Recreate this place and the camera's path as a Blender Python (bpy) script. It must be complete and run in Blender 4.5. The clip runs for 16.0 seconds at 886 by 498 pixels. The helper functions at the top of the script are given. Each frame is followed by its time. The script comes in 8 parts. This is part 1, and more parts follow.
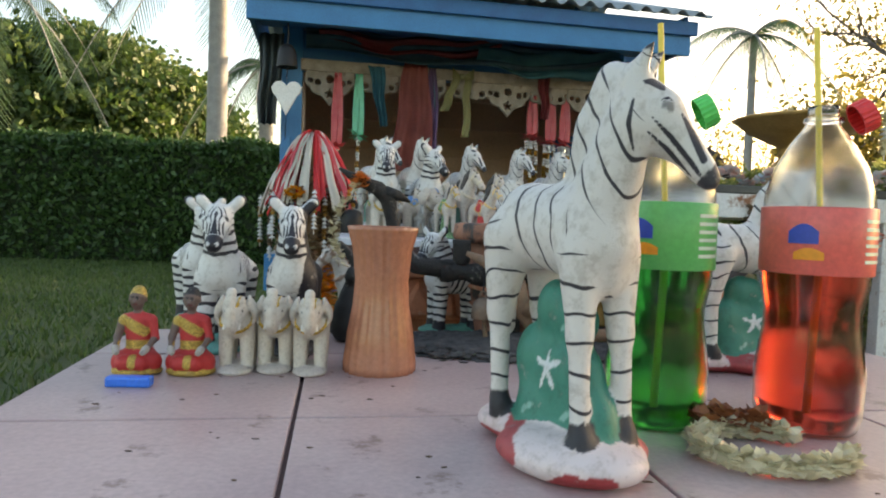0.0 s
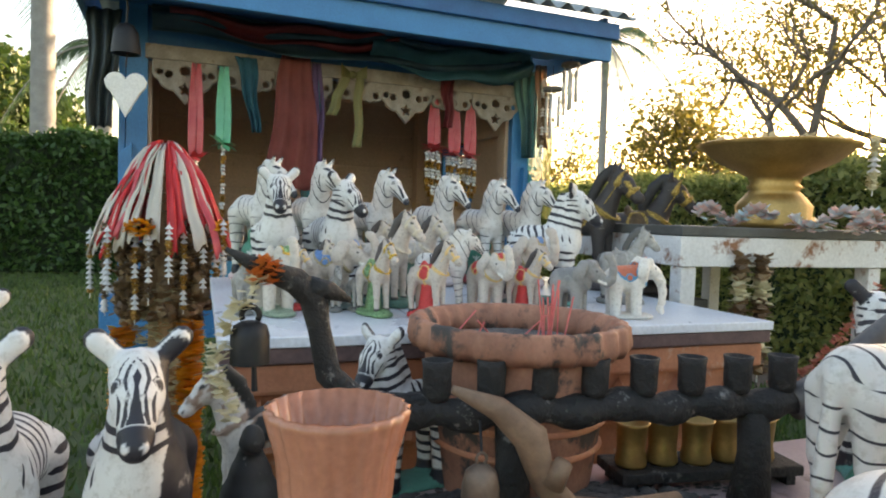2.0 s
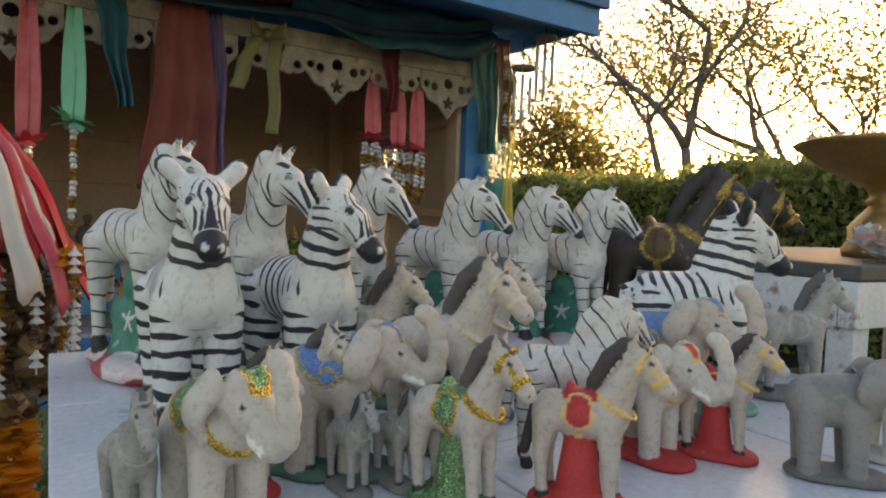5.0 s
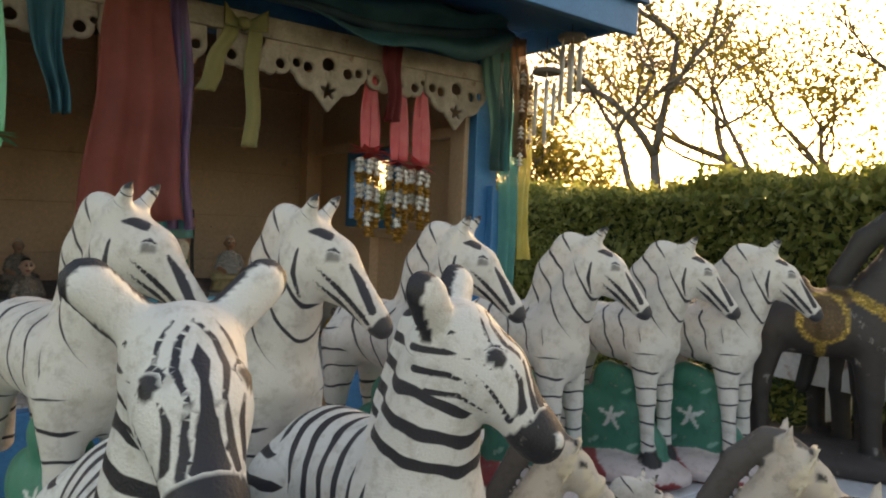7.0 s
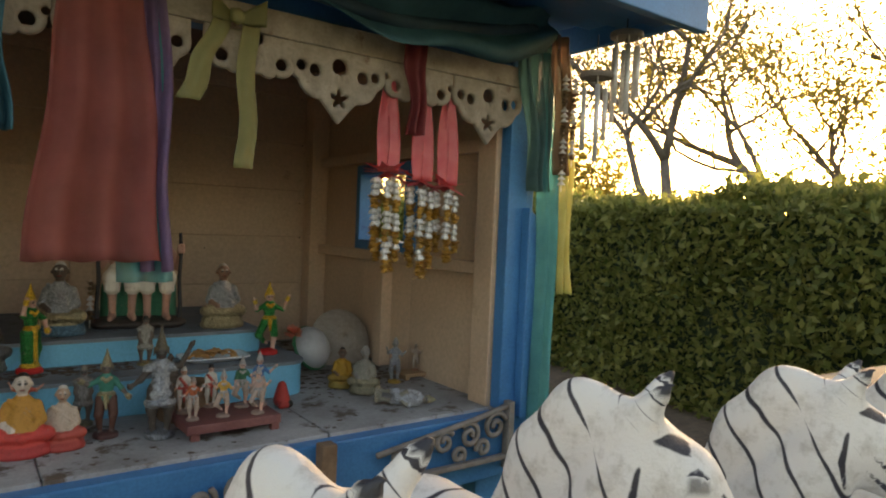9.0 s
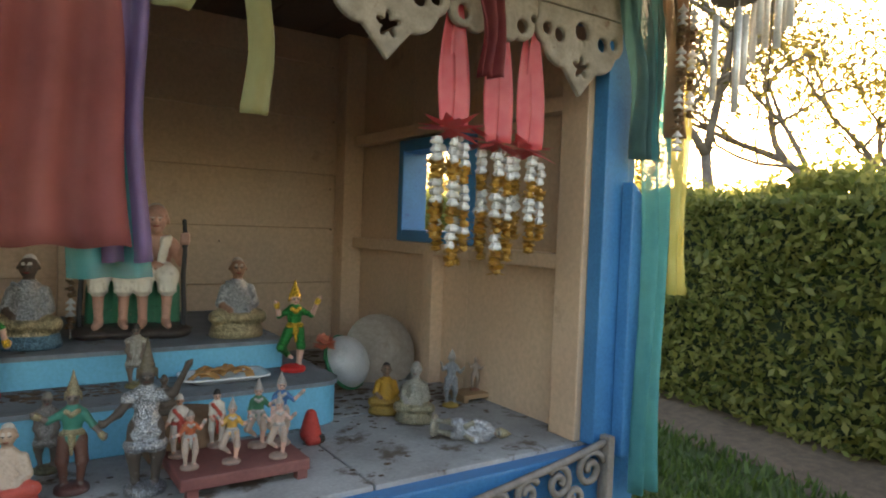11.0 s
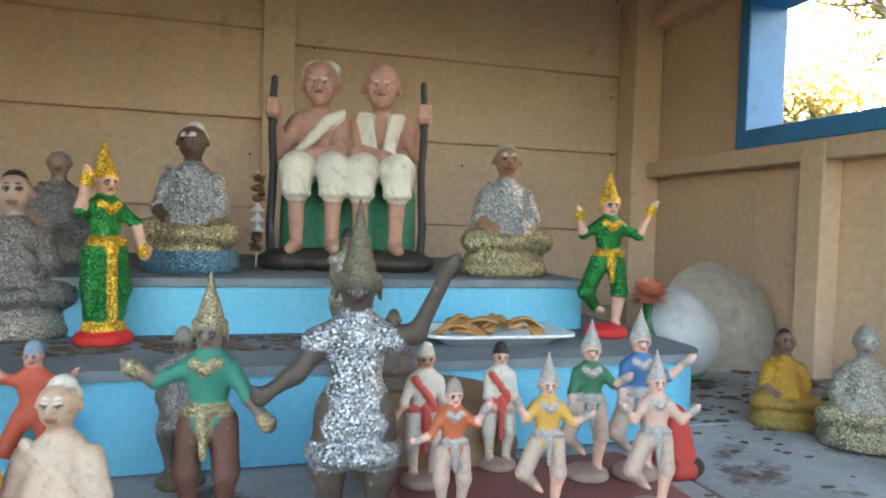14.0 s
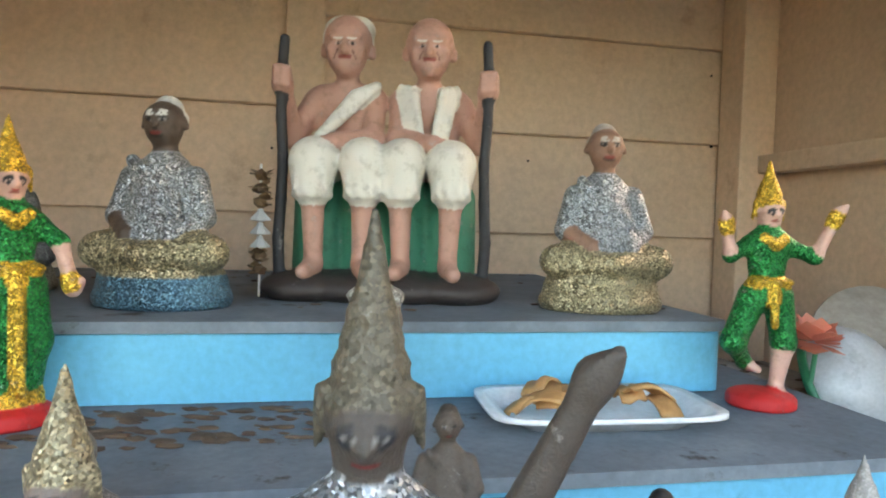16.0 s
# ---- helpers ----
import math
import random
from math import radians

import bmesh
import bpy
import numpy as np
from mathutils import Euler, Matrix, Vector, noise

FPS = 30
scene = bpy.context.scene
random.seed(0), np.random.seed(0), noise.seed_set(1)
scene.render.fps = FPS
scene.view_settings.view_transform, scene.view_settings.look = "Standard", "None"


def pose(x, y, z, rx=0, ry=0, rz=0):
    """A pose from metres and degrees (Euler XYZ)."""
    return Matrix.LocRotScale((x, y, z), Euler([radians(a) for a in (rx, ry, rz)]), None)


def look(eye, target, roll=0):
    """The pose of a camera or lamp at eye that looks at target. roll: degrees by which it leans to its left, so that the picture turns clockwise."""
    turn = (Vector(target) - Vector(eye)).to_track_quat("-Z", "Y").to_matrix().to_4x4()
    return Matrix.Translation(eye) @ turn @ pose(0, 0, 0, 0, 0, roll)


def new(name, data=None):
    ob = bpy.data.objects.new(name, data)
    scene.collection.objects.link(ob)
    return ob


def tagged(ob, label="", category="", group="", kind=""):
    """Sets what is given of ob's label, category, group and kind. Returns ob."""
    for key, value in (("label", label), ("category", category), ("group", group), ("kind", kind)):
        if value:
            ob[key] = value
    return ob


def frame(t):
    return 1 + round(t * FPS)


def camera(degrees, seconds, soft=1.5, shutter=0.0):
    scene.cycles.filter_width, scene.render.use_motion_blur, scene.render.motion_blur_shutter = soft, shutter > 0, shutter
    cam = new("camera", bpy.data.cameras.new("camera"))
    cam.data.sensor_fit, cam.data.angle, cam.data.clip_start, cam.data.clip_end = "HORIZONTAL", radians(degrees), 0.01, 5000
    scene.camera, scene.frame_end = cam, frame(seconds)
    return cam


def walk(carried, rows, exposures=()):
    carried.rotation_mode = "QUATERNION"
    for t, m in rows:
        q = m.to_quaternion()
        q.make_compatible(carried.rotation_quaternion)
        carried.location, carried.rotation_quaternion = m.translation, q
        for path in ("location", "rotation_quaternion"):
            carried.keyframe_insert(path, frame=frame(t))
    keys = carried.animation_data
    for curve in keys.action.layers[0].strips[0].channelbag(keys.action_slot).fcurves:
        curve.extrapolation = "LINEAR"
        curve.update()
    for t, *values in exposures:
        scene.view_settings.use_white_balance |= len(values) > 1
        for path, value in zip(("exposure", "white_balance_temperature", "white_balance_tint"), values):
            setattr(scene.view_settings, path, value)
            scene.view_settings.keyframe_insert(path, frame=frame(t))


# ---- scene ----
cam = camera(67.4, 16.0, soft=2.0)
METRES, EYE, TILT, LEAN, TURN = 3.0, 0.95, -2.7, -2.0, 0.0
ROWS = [
    (0.0, 0.0, 0.0, 0.0, -0.0, 0.0, 0.0),
    (0.5, -0.0064, 0.0343, 0.016, -2.49, 0.16, 0.12),
    (1.0, -0.0161, 0.0721, 0.032, -5.51, -0.14, 0.51),
    (1.5, -0.0216, 0.1079, 0.0365, -8.9, -0.21, 0.45),
    (2.0, -0.033, 0.1489, 0.0445, -11.9, -0.6, 0.72),
    (2.5, -0.0504, 0.1912, 0.0458, -14.4, -0.27, 0.32),
    (3.0, -0.0511, 0.2248, 0.0479, -17.21, -0.73, 0.65),
    (5.5, -0.0603, 0.3838, 0.0708, -23.84, -0.73, 0.49),
    (6.0, -0.0682, 0.4127, 0.0744, -25.27, -0.41, 0.52),
    (6.5, -0.0608, 0.4385, 0.0829, -25.92, -0.67, 0.77),
    (7.0, -0.0523, 0.4645, 0.0913, -26.0, -0.7, 0.65),
    (7.5, -0.0453, 0.4857, 0.1027, -26.25, -0.12, 0.52),
    (8.0, -0.0369, 0.5098, 0.1078, -26.26, -0.37, 0.6),
    (8.5, -0.0355, 0.5284, 0.1141, -25.99, -0.51, 0.57),
    (11.0, -0.006, 0.6728, 0.1059, -23.48, -0.4, 0.79),
    (11.5, -0.0057, 0.7007, 0.0955, -19.67, -0.23, 0.81),
    (12.0, -0.0093, 0.7405, 0.0854, -15.89, -0.14, 0.64),
    (12.5, -0.0105, 0.7856, 0.0772, -12.24, 0.11, 0.72),
    (13.0, -0.0114, 0.8224, 0.068, -9.24, 0.22, 0.48),
    (13.5, -0.0096, 0.8524, 0.0619, -7.13, 0.26, 0.5),
    (14.0, -0.0055, 0.8778, 0.054, -5.33, 0.37, 0.51),
    (14.5, -0.0059, 0.8993, 0.0487, -3.84, 0.22, 0.58),
    (15.0, -0.0069, 0.9205, 0.0517, -2.65, 0.17, 0.55),
    (15.5, -0.0048, 0.9391, 0.0571, -1.66, 0.21, 0.54),
    (16.0, -0.0048, 0.9546, 0.0611, -1.07, 0.48, 0.36),
]
EXPOSURES = [(0.0, 2.25, 7400, 16), (2.0, 2.5, 7600, 18), (3.0, 2.6, 7900, 18), (5.5, 1.85, 8200, 22), (6.5, 1.95, 8900, 22), (8.5, 2.25, 8900, 22), (11.0, 2.95, 8100, 20), (11.5, 3.45, 7500, 19), (12.0, 3.8, 7700, 18), (12.5, 4.3, 7600, 16), (13.0, 4.2, 7500, 15), (14.0, 4.2, 7300, 17), (15.0, 4.2, 7200, 19), (16.0, 4.4, 7300, 19)]
walk(cam, [(t, pose(0, 0, EYE, TILT, LEAN, TURN) @ pose(METRES * x, METRES * y, METRES * z, 90 + pitch, roll, yaw)) for t, x, y, z, yaw, pitch, roll in ROWS],
     exposures=EXPOSURES)

# ---- sky, sun ----
SUN_AZ, SUN_EL = radians(56), radians(5.5)
world = bpy.data.worlds.new("sky")
scene.world = world
world.use_nodes = True
wn = world.node_tree.nodes
sky = wn.new("ShaderNodeTexSky")
sky.sky_type, sky.sun_disc = "NISHITA", False
sky.sun_elevation, sky.sun_rotation = radians(7.5), SUN_AZ
sky.air_density, sky.dust_density = 1.0, 2.2
wn["Background"].inputs["Strength"].default_value = 0.15
world.node_tree.links.new(sky.outputs[0], wn["Background"].inputs["Color"])
sun_dir = Vector((math.sin(SUN_AZ) * math.cos(SUN_EL), math.cos(SUN_AZ) * math.cos(SUN_EL), math.sin(SUN_EL)))
sun = new("sun", bpy.data.lights.new("sun", "SUN"))
sun.data.energy, sun.data.angle, sun.data.color = 3.4, radians(0.6), (1.0, 0.82, 0.55)
sun.matrix_world = look(sun_dir * 40, (0, 0, 0))


# ---- materials ----
def material(name, build):
    m = bpy.data.materials.new(name)
    m.use_nodes = True
    nt = m.node_tree
    build(nt, nt.nodes, nt.links, nt.nodes["Principled BSDF"])
    return m


def noise_node(n, l, scale, detail=5, rough=0.6, coord="Object"):
    tc = n.new("ShaderNodeTexCoord")
    t = n.new("ShaderNodeTexNoise")
    t.inputs["Scale"].default_value, t.inputs["Detail"].default_value, t.inputs["Roughness"].default_value = scale, detail, rough
    l.new(tc.outputs[coord], t.inputs["Vector"])
    return t


def ramp(n, l, src, stops):
    r = n.new("ShaderNodeValToRGB")
    l.new(src, r.inputs["Fac"])
    while len(r.color_ramp.elements) < len(stops):
        r.color_ramp.elements.new(0.5)
    for e, (p, c) in zip(r.color_ramp.elements, stops):
        e.position = p
        e.color = (*c, 1) if len(c) == 3 else c
    return r


def mixed(n, l, kind, fac, a, b):
    m = n.new("ShaderNodeMix")
    m.data_type, m.blend_type = "RGBA", kind
    for sock, v in ((m.inputs["Factor"], fac), (m.inputs[6], a), (m.inputs[7], b)):
        if isinstance(v, (int, float)):
            sock.default_value = v
        elif isinstance(v, tuple):
            sock.default_value = (*v, 1)
        else:
            l.new(v, sock)
    return m.outputs[2]


def maths(n, l, op, a, b=0.0, c=0.0):
    m = n.new("ShaderNodeMath")
    m.operation = op
    for sock, v in zip(m.inputs, (a, b, c)):
        if isinstance(v, (int, float)):
            sock.default_value = v
        else:
            l.new(v, sock)
    return m.outputs[0]


def bumped(n, l, bsdf, src, strength=0.3, dist=0.002):
    b = n.new("ShaderNodeBump")
    b.inputs["Strength"].default_value, b.inputs["Distance"].default_value = strength, dist
    l.new(src, b.inputs["Height"])
    l.new(b.outputs[0], bsdf.inputs["Normal"])


def surface(name, c1, c2, scale=20.0, rough=0.6, metal=0.0, bump=0.3, fine=160.0, stain=None, stain_scale=6.0, stain_at=0.58, dist=0.002, coord="Object", vary=0.0):
    """A plain surface: two tones in broad noise, fine grain, an optional stain, relief."""
    def build(nt, n, l, bsdf):
        a = noise_node(n, l, scale, coord=coord)
        f = noise_node(n, l, fine, 3, coord=coord)
        col = ramp(n, l, a.outputs[0], [(0.3, c1), (0.7, c2)]).outputs[0]
        g = ramp(n, l, f.outputs[0], [(0.3, (0.82, 0.82, 0.82)), (0.7, (1.1, 1.1, 1.1))]).outputs[0]
        col = mixed(n, l, "MULTIPLY", 0.7, col, g)
        if stain:
            s = noise_node(n, l, stain_scale, 8, 0.7, coord=coord)
            k = ramp(n, l, s.outputs[0], [(stain_at, (0, 0, 0)), (stain_at + 0.08, (1, 1, 1))]).outputs[0]
            col = mixed(n, l, "MIX", k, col, stain)
        if vary:
            oi = n.new("ShaderNodeObjectInfo")
            v = ramp(n, l, oi.outputs["Random"], [(0, (1 - vary,) * 3), (1, (1 + vary,) * 3)]).outputs[0]
            col = mixed(n, l, "MULTIPLY", 1.0, col, v)
        l.new(col, bsdf.inputs["Base Color"])
        bsdf.inputs["Roughness"].default_value, bsdf.inputs["Metallic"].default_value = rough, metal
        rr = ramp(n, l, a.outputs[0], [(0.3, (rough * 0.85,) * 3), (0.7, (min(1, rough * 1.15),) * 3)])
        l.new(rr.outputs[0], bsdf.inputs["Roughness"])
        if bump:
            bumped(n, l, bsdf, maths(n, l, "ADD", a.outputs[0], maths(n, l, "MULTIPLY", f.outputs[0], 0.4)), bump, dist)
    return material(name, build)


def painted(nt, n, l, bsdf, rough=0.5, dirt=(0.36, 0.31, 0.25), dirt_amount=0.7):
    """Statue paint: colour from the paint layer, glitter from its alpha, grime on top."""
    at = n.new("ShaderNodeVertexColor")
    at.layer_name = "paint"
    d = noise_node(n, l, 26, 7, 0.7)
    f = noise_node(n, l, 210, 3)
    k = ramp(n, l, d.outputs[0], [(0.5, (0, 0, 0)), (0.78, (dirt_amount,) * 3)]).outputs[0]
    col = mixed(n, l, "MULTIPLY", k, at.outputs[0], dirt)
    wv = noise_node(n, l, 13, 8, 0.75)
    worn = ramp(n, l, wv.outputs[0], [(0.6, (0, 0, 0)), (0.68, (0.38, 0.38, 0.38))]).outputs[0]
    col = mixed(n, l, "MIX", worn, col, (0.58, 0.55, 0.52))
    tc = n.new("ShaderNodeTexCoord")
    v = n.new("ShaderNodeTexVoronoi")
    v.inputs["Scale"].default_value = 165
    l.new(tc.outputs["Object"], v.inputs["Vector"])
    sep = n.new("ShaderNodeSeparateColor")
    l.new(v.outputs["Color"], sep.inputs[0])
    spark = ramp(n, l, sep.outputs[0], [(0.1, (0.3, 0.3, 0.3)), (0.6, (0.75, 0.75, 0.75)), (0.95, (1.7, 1.7, 1.7))]).outputs[0]
    col2 = mixed(n, l, "MULTIPLY", 1.0, col, spark)
    col = mixed(n, l, "MIX", at.outputs[1], col, col2)
    l.new(col, bsdf.inputs["Base Color"])
    l.new(maths(n, l, "MULTIPLY", at.outputs[1], 0.75), bsdf.inputs["Metallic"])
    l.new(maths(n, l, "SUBTRACT", maths(n, l, "ADD", rough, maths(n, l, "MULTIPLY", d.outputs[0], 0.15)), maths(n, l, "MULTIPLY", at.outputs[1], 0.22)), bsdf.inputs["Roughness"])
    b1 = n.new("ShaderNodeBump")
    b1.inputs["Strength"].default_value, b1.inputs["Distance"].default_value = 0.35, 0.0015
    l.new(maths(n, l, "ADD", f.outputs[0], d.outputs[0]), b1.inputs["Height"])
    nm = n.new("ShaderNodeMix")
    nm.data_type = "VECTOR"
    cv = n.new("ShaderNodeVectorMath")
    cv.operation = "MULTIPLY_ADD"
    l.new(v.outputs["Color"], cv.inputs[0])
    cv.inputs[1].default_value, cv.inputs[2].default_value = (1.4, 1.4, 1.4), (-0.7, -0.7, -0.7)
    ad = n.new("ShaderNodeVectorMath")
    l.new(cv.outputs[0], ad.inputs[0])
    l.new(b1.outputs[0], ad.inputs[1])
    nr = n.new("ShaderNodeVectorMath")
    nr.operation = "NORMALIZE"
    l.new(ad.outputs[0], nr.inputs[0])
    l.new(at.outputs[1], nm.inputs["Factor"])
    l.new(b1.outputs[0], nm.inputs[4])
    l.new(nr.outputs[0], nm.inputs[5])
    l.new(nm.outputs[1], bsdf.inputs["Normal"])
    return at, col


def zebra_paint(duty_scale):
    def build(nt, n, l, bsdf):
        at, col = painted(nt, n, l, bsdf, 0.42)
        ph = n.new("ShaderNodeAttribute")
        ph.attribute_name = "phase"
        du = n.new("ShaderNodeAttribute")
        du.attribute_name = "duty"
        w = noise_node(n, l, 5, 2)
        w2 = noise_node(n, l, 70, 2)
        p = maths(n, l, "ADD", ph.outputs["Fac"], maths(n, l, "MULTIPLY", maths(n, l, "SUBTRACT", w.outputs[0], 0.5), 1.2))
        tri = maths(n, l, "MULTIPLY", maths(n, l, "ABSOLUTE", maths(n, l, "SUBTRACT", maths(n, l, "FRACT", p), 0.5)), 2.0)
        e = maths(n, l, "MULTIPLY", du.outputs["Fac"], maths(n, l, "MULTIPLY", duty_scale, maths(n, l, "ADD", 0.45, maths(n, l, "MULTIPLY", w.outputs[0], 1.1))))
        e = maths(n, l, "ADD", e, maths(n, l, "MULTIPLY", maths(n, l, "SUBTRACT", w2.outputs[0], 0.5), 0.06))
        k = maths(n, l, "MULTIPLY", maths(n, l, "SUBTRACT", e, tri), 14.0)
        k = maths(n, l, "MINIMUM", maths(n, l, "MAXIMUM", k, 0.0), 1.0)
        k = maths(n, l, "MULTIPLY", k, maths(n, l, "GREATER_THAN", du.outputs["Fac"], 0.05))
        ik = n.new("ShaderNodeAttribute")
        ik.attribute_name = "ink"
        q = maths(n, l, "ADD", ik.outputs["Fac"], maths(n, l, "MULTIPLY", maths(n, l, "SUBTRACT", w2.outputs[0], 0.5), 0.002))
        q = maths(n, l, "MINIMUM", maths(n, l, "MAXIMUM", maths(n, l, "MULTIPLY", q, 400.0), 0.0), 1.0)
        k = maths(n, l, "MAXIMUM", k, q)
        out = mixed(n, l, "MIX", k, col, (0.018, 0.018, 0.028))
        l.new(out, bsdf.inputs["Base Color"])
    return material("zebra_paint", build)


MAT_ZA = zebra_paint(0.42)
MAT_ZB = zebra_paint(0.155)
MAT_PAINT = material("statue_paint", lambda nt, n, l, b: painted(nt, n, l, b) and None)
MAT_TILE = surface("pink_tile", (0.42, 0.30, 0.30), (0.52, 0.40, 0.39), 9, 0.38, bump=0.12, stain=(0.24, 0.16, 0.14), stain_scale=17, stain_at=0.585, vary=0.05)
MAT_GROUT = surface("grout", (0.10, 0.06, 0.06), (0.16, 0.1, 0.09), 40, 0.9)
MAT_WHITE_TILE = surface("white_tile", (0.62, 0.66, 0.72), (0.74, 0.77, 0.82), 7, 0.3, bump=0.08, stain=(0.25, 0.22, 0.2), stain_scale=9, stain_at=0.66, vary=0.04)
MAT_TERRA = surface("terracotta", (0.36, 0.12, 0.06), (0.52, 0.22, 0.12), 12, 0.6, bump=0.6, stain=(0.5, 0.36, 0.3), stain_scale=24, stain_at=0.58)
MAT_POTRIM = surface("sooty_terracotta", (0.20, 0.08, 0.05), (0.42, 0.20, 0.13), 16, 0.75, bump=0.8, stain=(0.05, 0.04, 0.036), stain_scale=14, stain_at=0.50)
MAT_GLAZE = surface("brown_glaze", (0.40, 0.16, 0.09), (0.50, 0.22, 0.14), 8, 0.16, bump=0.1)
MAT_CHAR = surface("charred_wood", (0.008, 0.008, 0.009), (0.03, 0.028, 0.027), 30, 0.75, bump=0.9, fine=120, stain=(0.20, 0.19, 0.18), stain_scale=38, stain_at=0.60, dist=0.006)
MAT_ASH = surface("ash", (0.02, 0.02, 0.021), (0.12, 0.115, 0.115), 55, 0.95, bump=1.0, fine=260, dist=0.004)
MAT_BLUE = surface("blue_paint", (0.022, 0.17, 0.40), (0.035, 0.23, 0.50), 10, 0.4, bump=0.2, stain=(0.02, 0.10, 0.3), stain_scale=12, stain_at=0.62)
MAT_FASCIA = surface("dark_blue_paint", (0.012, 0.10, 0.28), (0.02, 0.15, 0.38), 10, 0.45, bump=0.2)
MAT_STEP = surface("light_blue_paint", (0.10, 0.44, 0.66), (0.14, 0.52, 0.74), 8, 0.4, bump=0.25, stain=(0.07, 0.27, 0.42), stain_scale=18, stain_at=0.66)
MAT_STEP_TOP = surface("dusty_grey_blue", (0.12, 0.15, 0.18), (0.22, 0.26, 0.30), 18, 0.85, bump=0.4, stain=(0.06, 0.045, 0.04), stain_scale=20, stain_at=0.6)
MAT_WALL = surface("tan_board_paint", (0.58, 0.405, 0.285), (0.67, 0.485, 0.35), 5, 0.5, bump=0.25, fine=90, stain=(0.46, 0.31, 0.21), stain_scale=7, stain_at=0.60, vary=0.07)
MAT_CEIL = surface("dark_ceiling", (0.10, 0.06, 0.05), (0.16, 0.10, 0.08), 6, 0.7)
MAT_FLOOR = surface("cement_floor", (0.26, 0.26, 0.26), (0.42, 0.43, 0.44), 11, 0.8, bump=0.5, stain=(0.12, 0.09, 0.07), stain_scale=13, stain_at=0.54)
MAT_FRET = surface("weathered_carved_wood", (0.22, 0.185, 0.155), (0.42, 0.36, 0.31), 22, 0.75, bump=0.5, stain=(0.2, 0.13, 0.1), stain_scale=28, stain_at=0.6)
MAT_GREYWOOD = surface("grey_wood", (0.16, 0.14, 0.13), (0.3, 0.27, 0.25), 25, 0.8, bump=0.6)
MAT_ROOF = surface("corrugated_roof", (0.25, 0.3, 0.34), (0.38, 0.43, 0.46), 8, 0.5, bump=0.2)
MAT_RUST = surface("rusty_white_metal", (0.60, 0.60, 0.60), (0.72, 0.72, 0.72), 8, 0.5, bump=0.4, stain=(0.24, 0.10, 0.05), stain_scale=14, stain_at=0.54)
MAT_DARKTOP = surface("dark_table_top", (0.05, 0.05, 0.05), (0.11, 0.11, 0.1), 14, 0.6)
MAT_BRASS = surface("brass", (0.34, 0.21, 0.07), (0.52, 0.35, 0.14), 15, 0.48, 0.8, bump=0.3)
MAT_STEEL = surface("chime_aluminium", (0.6, 0.61, 0.62), (0.72, 0.73, 0.74), 20, 0.4, 0.3, bump=0.1)
MAT_IRON = surface("black_iron", (0.006, 0.006, 0.007), (0.02, 0.02, 0.022), 30, 0.55, 0.2, bump=0.3)
MAT_HORN = surface("dark_horn", (0.05, 0.045, 0.05), (0.16, 0.15, 0.15), 16, 0.5, bump=0.4)
MAT_CARVED = surface("carved_brown_wood", (0.14, 0.08, 0.05), (0.30, 0.19, 0.12), 22, 0.65, bump=0.5)
MAT_BELL = surface("old_bell_metal", (0.12, 0.08, 0.06), (0.26, 0.19, 0.14), 18, 0.5, 0.4, bump=0.3)
MAT_WHITEWOOD = surface("white_painted_wood", (0.72, 0.70, 0.66), (0.82, 0.8, 0.77), 12, 0.5, bump=0.1)
MAT_PLATE = surface("white_plate", (0.78, 0.80, 0.82), (0.84, 0.85, 0.87), 6, 0.2, bump=0.05)
MAT_CHIPS = surface("dry_slices", (0.42, 0.20, 0.07), (0.62, 0.36, 0.15), 40, 0.7, bump=0.6)
MAT_DEBRIS = surface("dry_debris", (0.05, 0.03, 0.022), (0.17, 0.11, 0.07), 60, 0.9, bump=0.6)
MAT_CAP_G = surface("green_cap", (0.05, 0.55, 0.10), (0.08, 0.62, 0.14), 5, 0.35, bump=0)
MAT_CAP_R = surface("red_cap", (0.70, 0.03, 0.03), (0.78, 0.05, 0.05), 5, 0.35, bump=0)
MAT_CLIP = surface("blue_plastic", (0.02, 0.16, 0.72), (0.03, 0.2, 0.8), 5, 0.3, bump=0)
MAT_YELLOW = surface("yellow_straw", (0.85, 0.60, 0.08), (0.9, 0.66, 0.12), 5, 0.35, bump=0)
MAT_POLY = surface("foam_white", (0.70, 0.67, 0.62), (0.8, 0.77, 0.72), 20, 0.6, bump=0.3)
MAT_BASKET = surface("grey_helmet_shell", (0.42, 0.43, 0.44), (0.55, 0.56, 0.57), 7, 0.3, bump=0.1, stain=(0.3, 0.28, 0.25), stain_scale=14, stain_at=0.6)
MAT_HAT = surface("woven_palm_hat", (0.30, 0.25, 0.21), (0.42, 0.36, 0.31), 40, 0.8, bump=0.7, fine=120)
MAT_GREENPLASTIC = surface("dark_green_plastic", (0.01, 0.14, 0.06), (0.02, 0.2, 0.09), 6, 0.35, bump=0.1)
MAT_WOODBOX = surface("plain_wood", (0.36, 0.22, 0.12), (0.46, 0.3, 0.17), 10, 0.6, bump=0.3)
MAT_MAROON = surface("maroon_paint", (0.16, 0.05, 0.05), (0.26, 0.10, 0.09), 14, 0.6, bump=0.4)


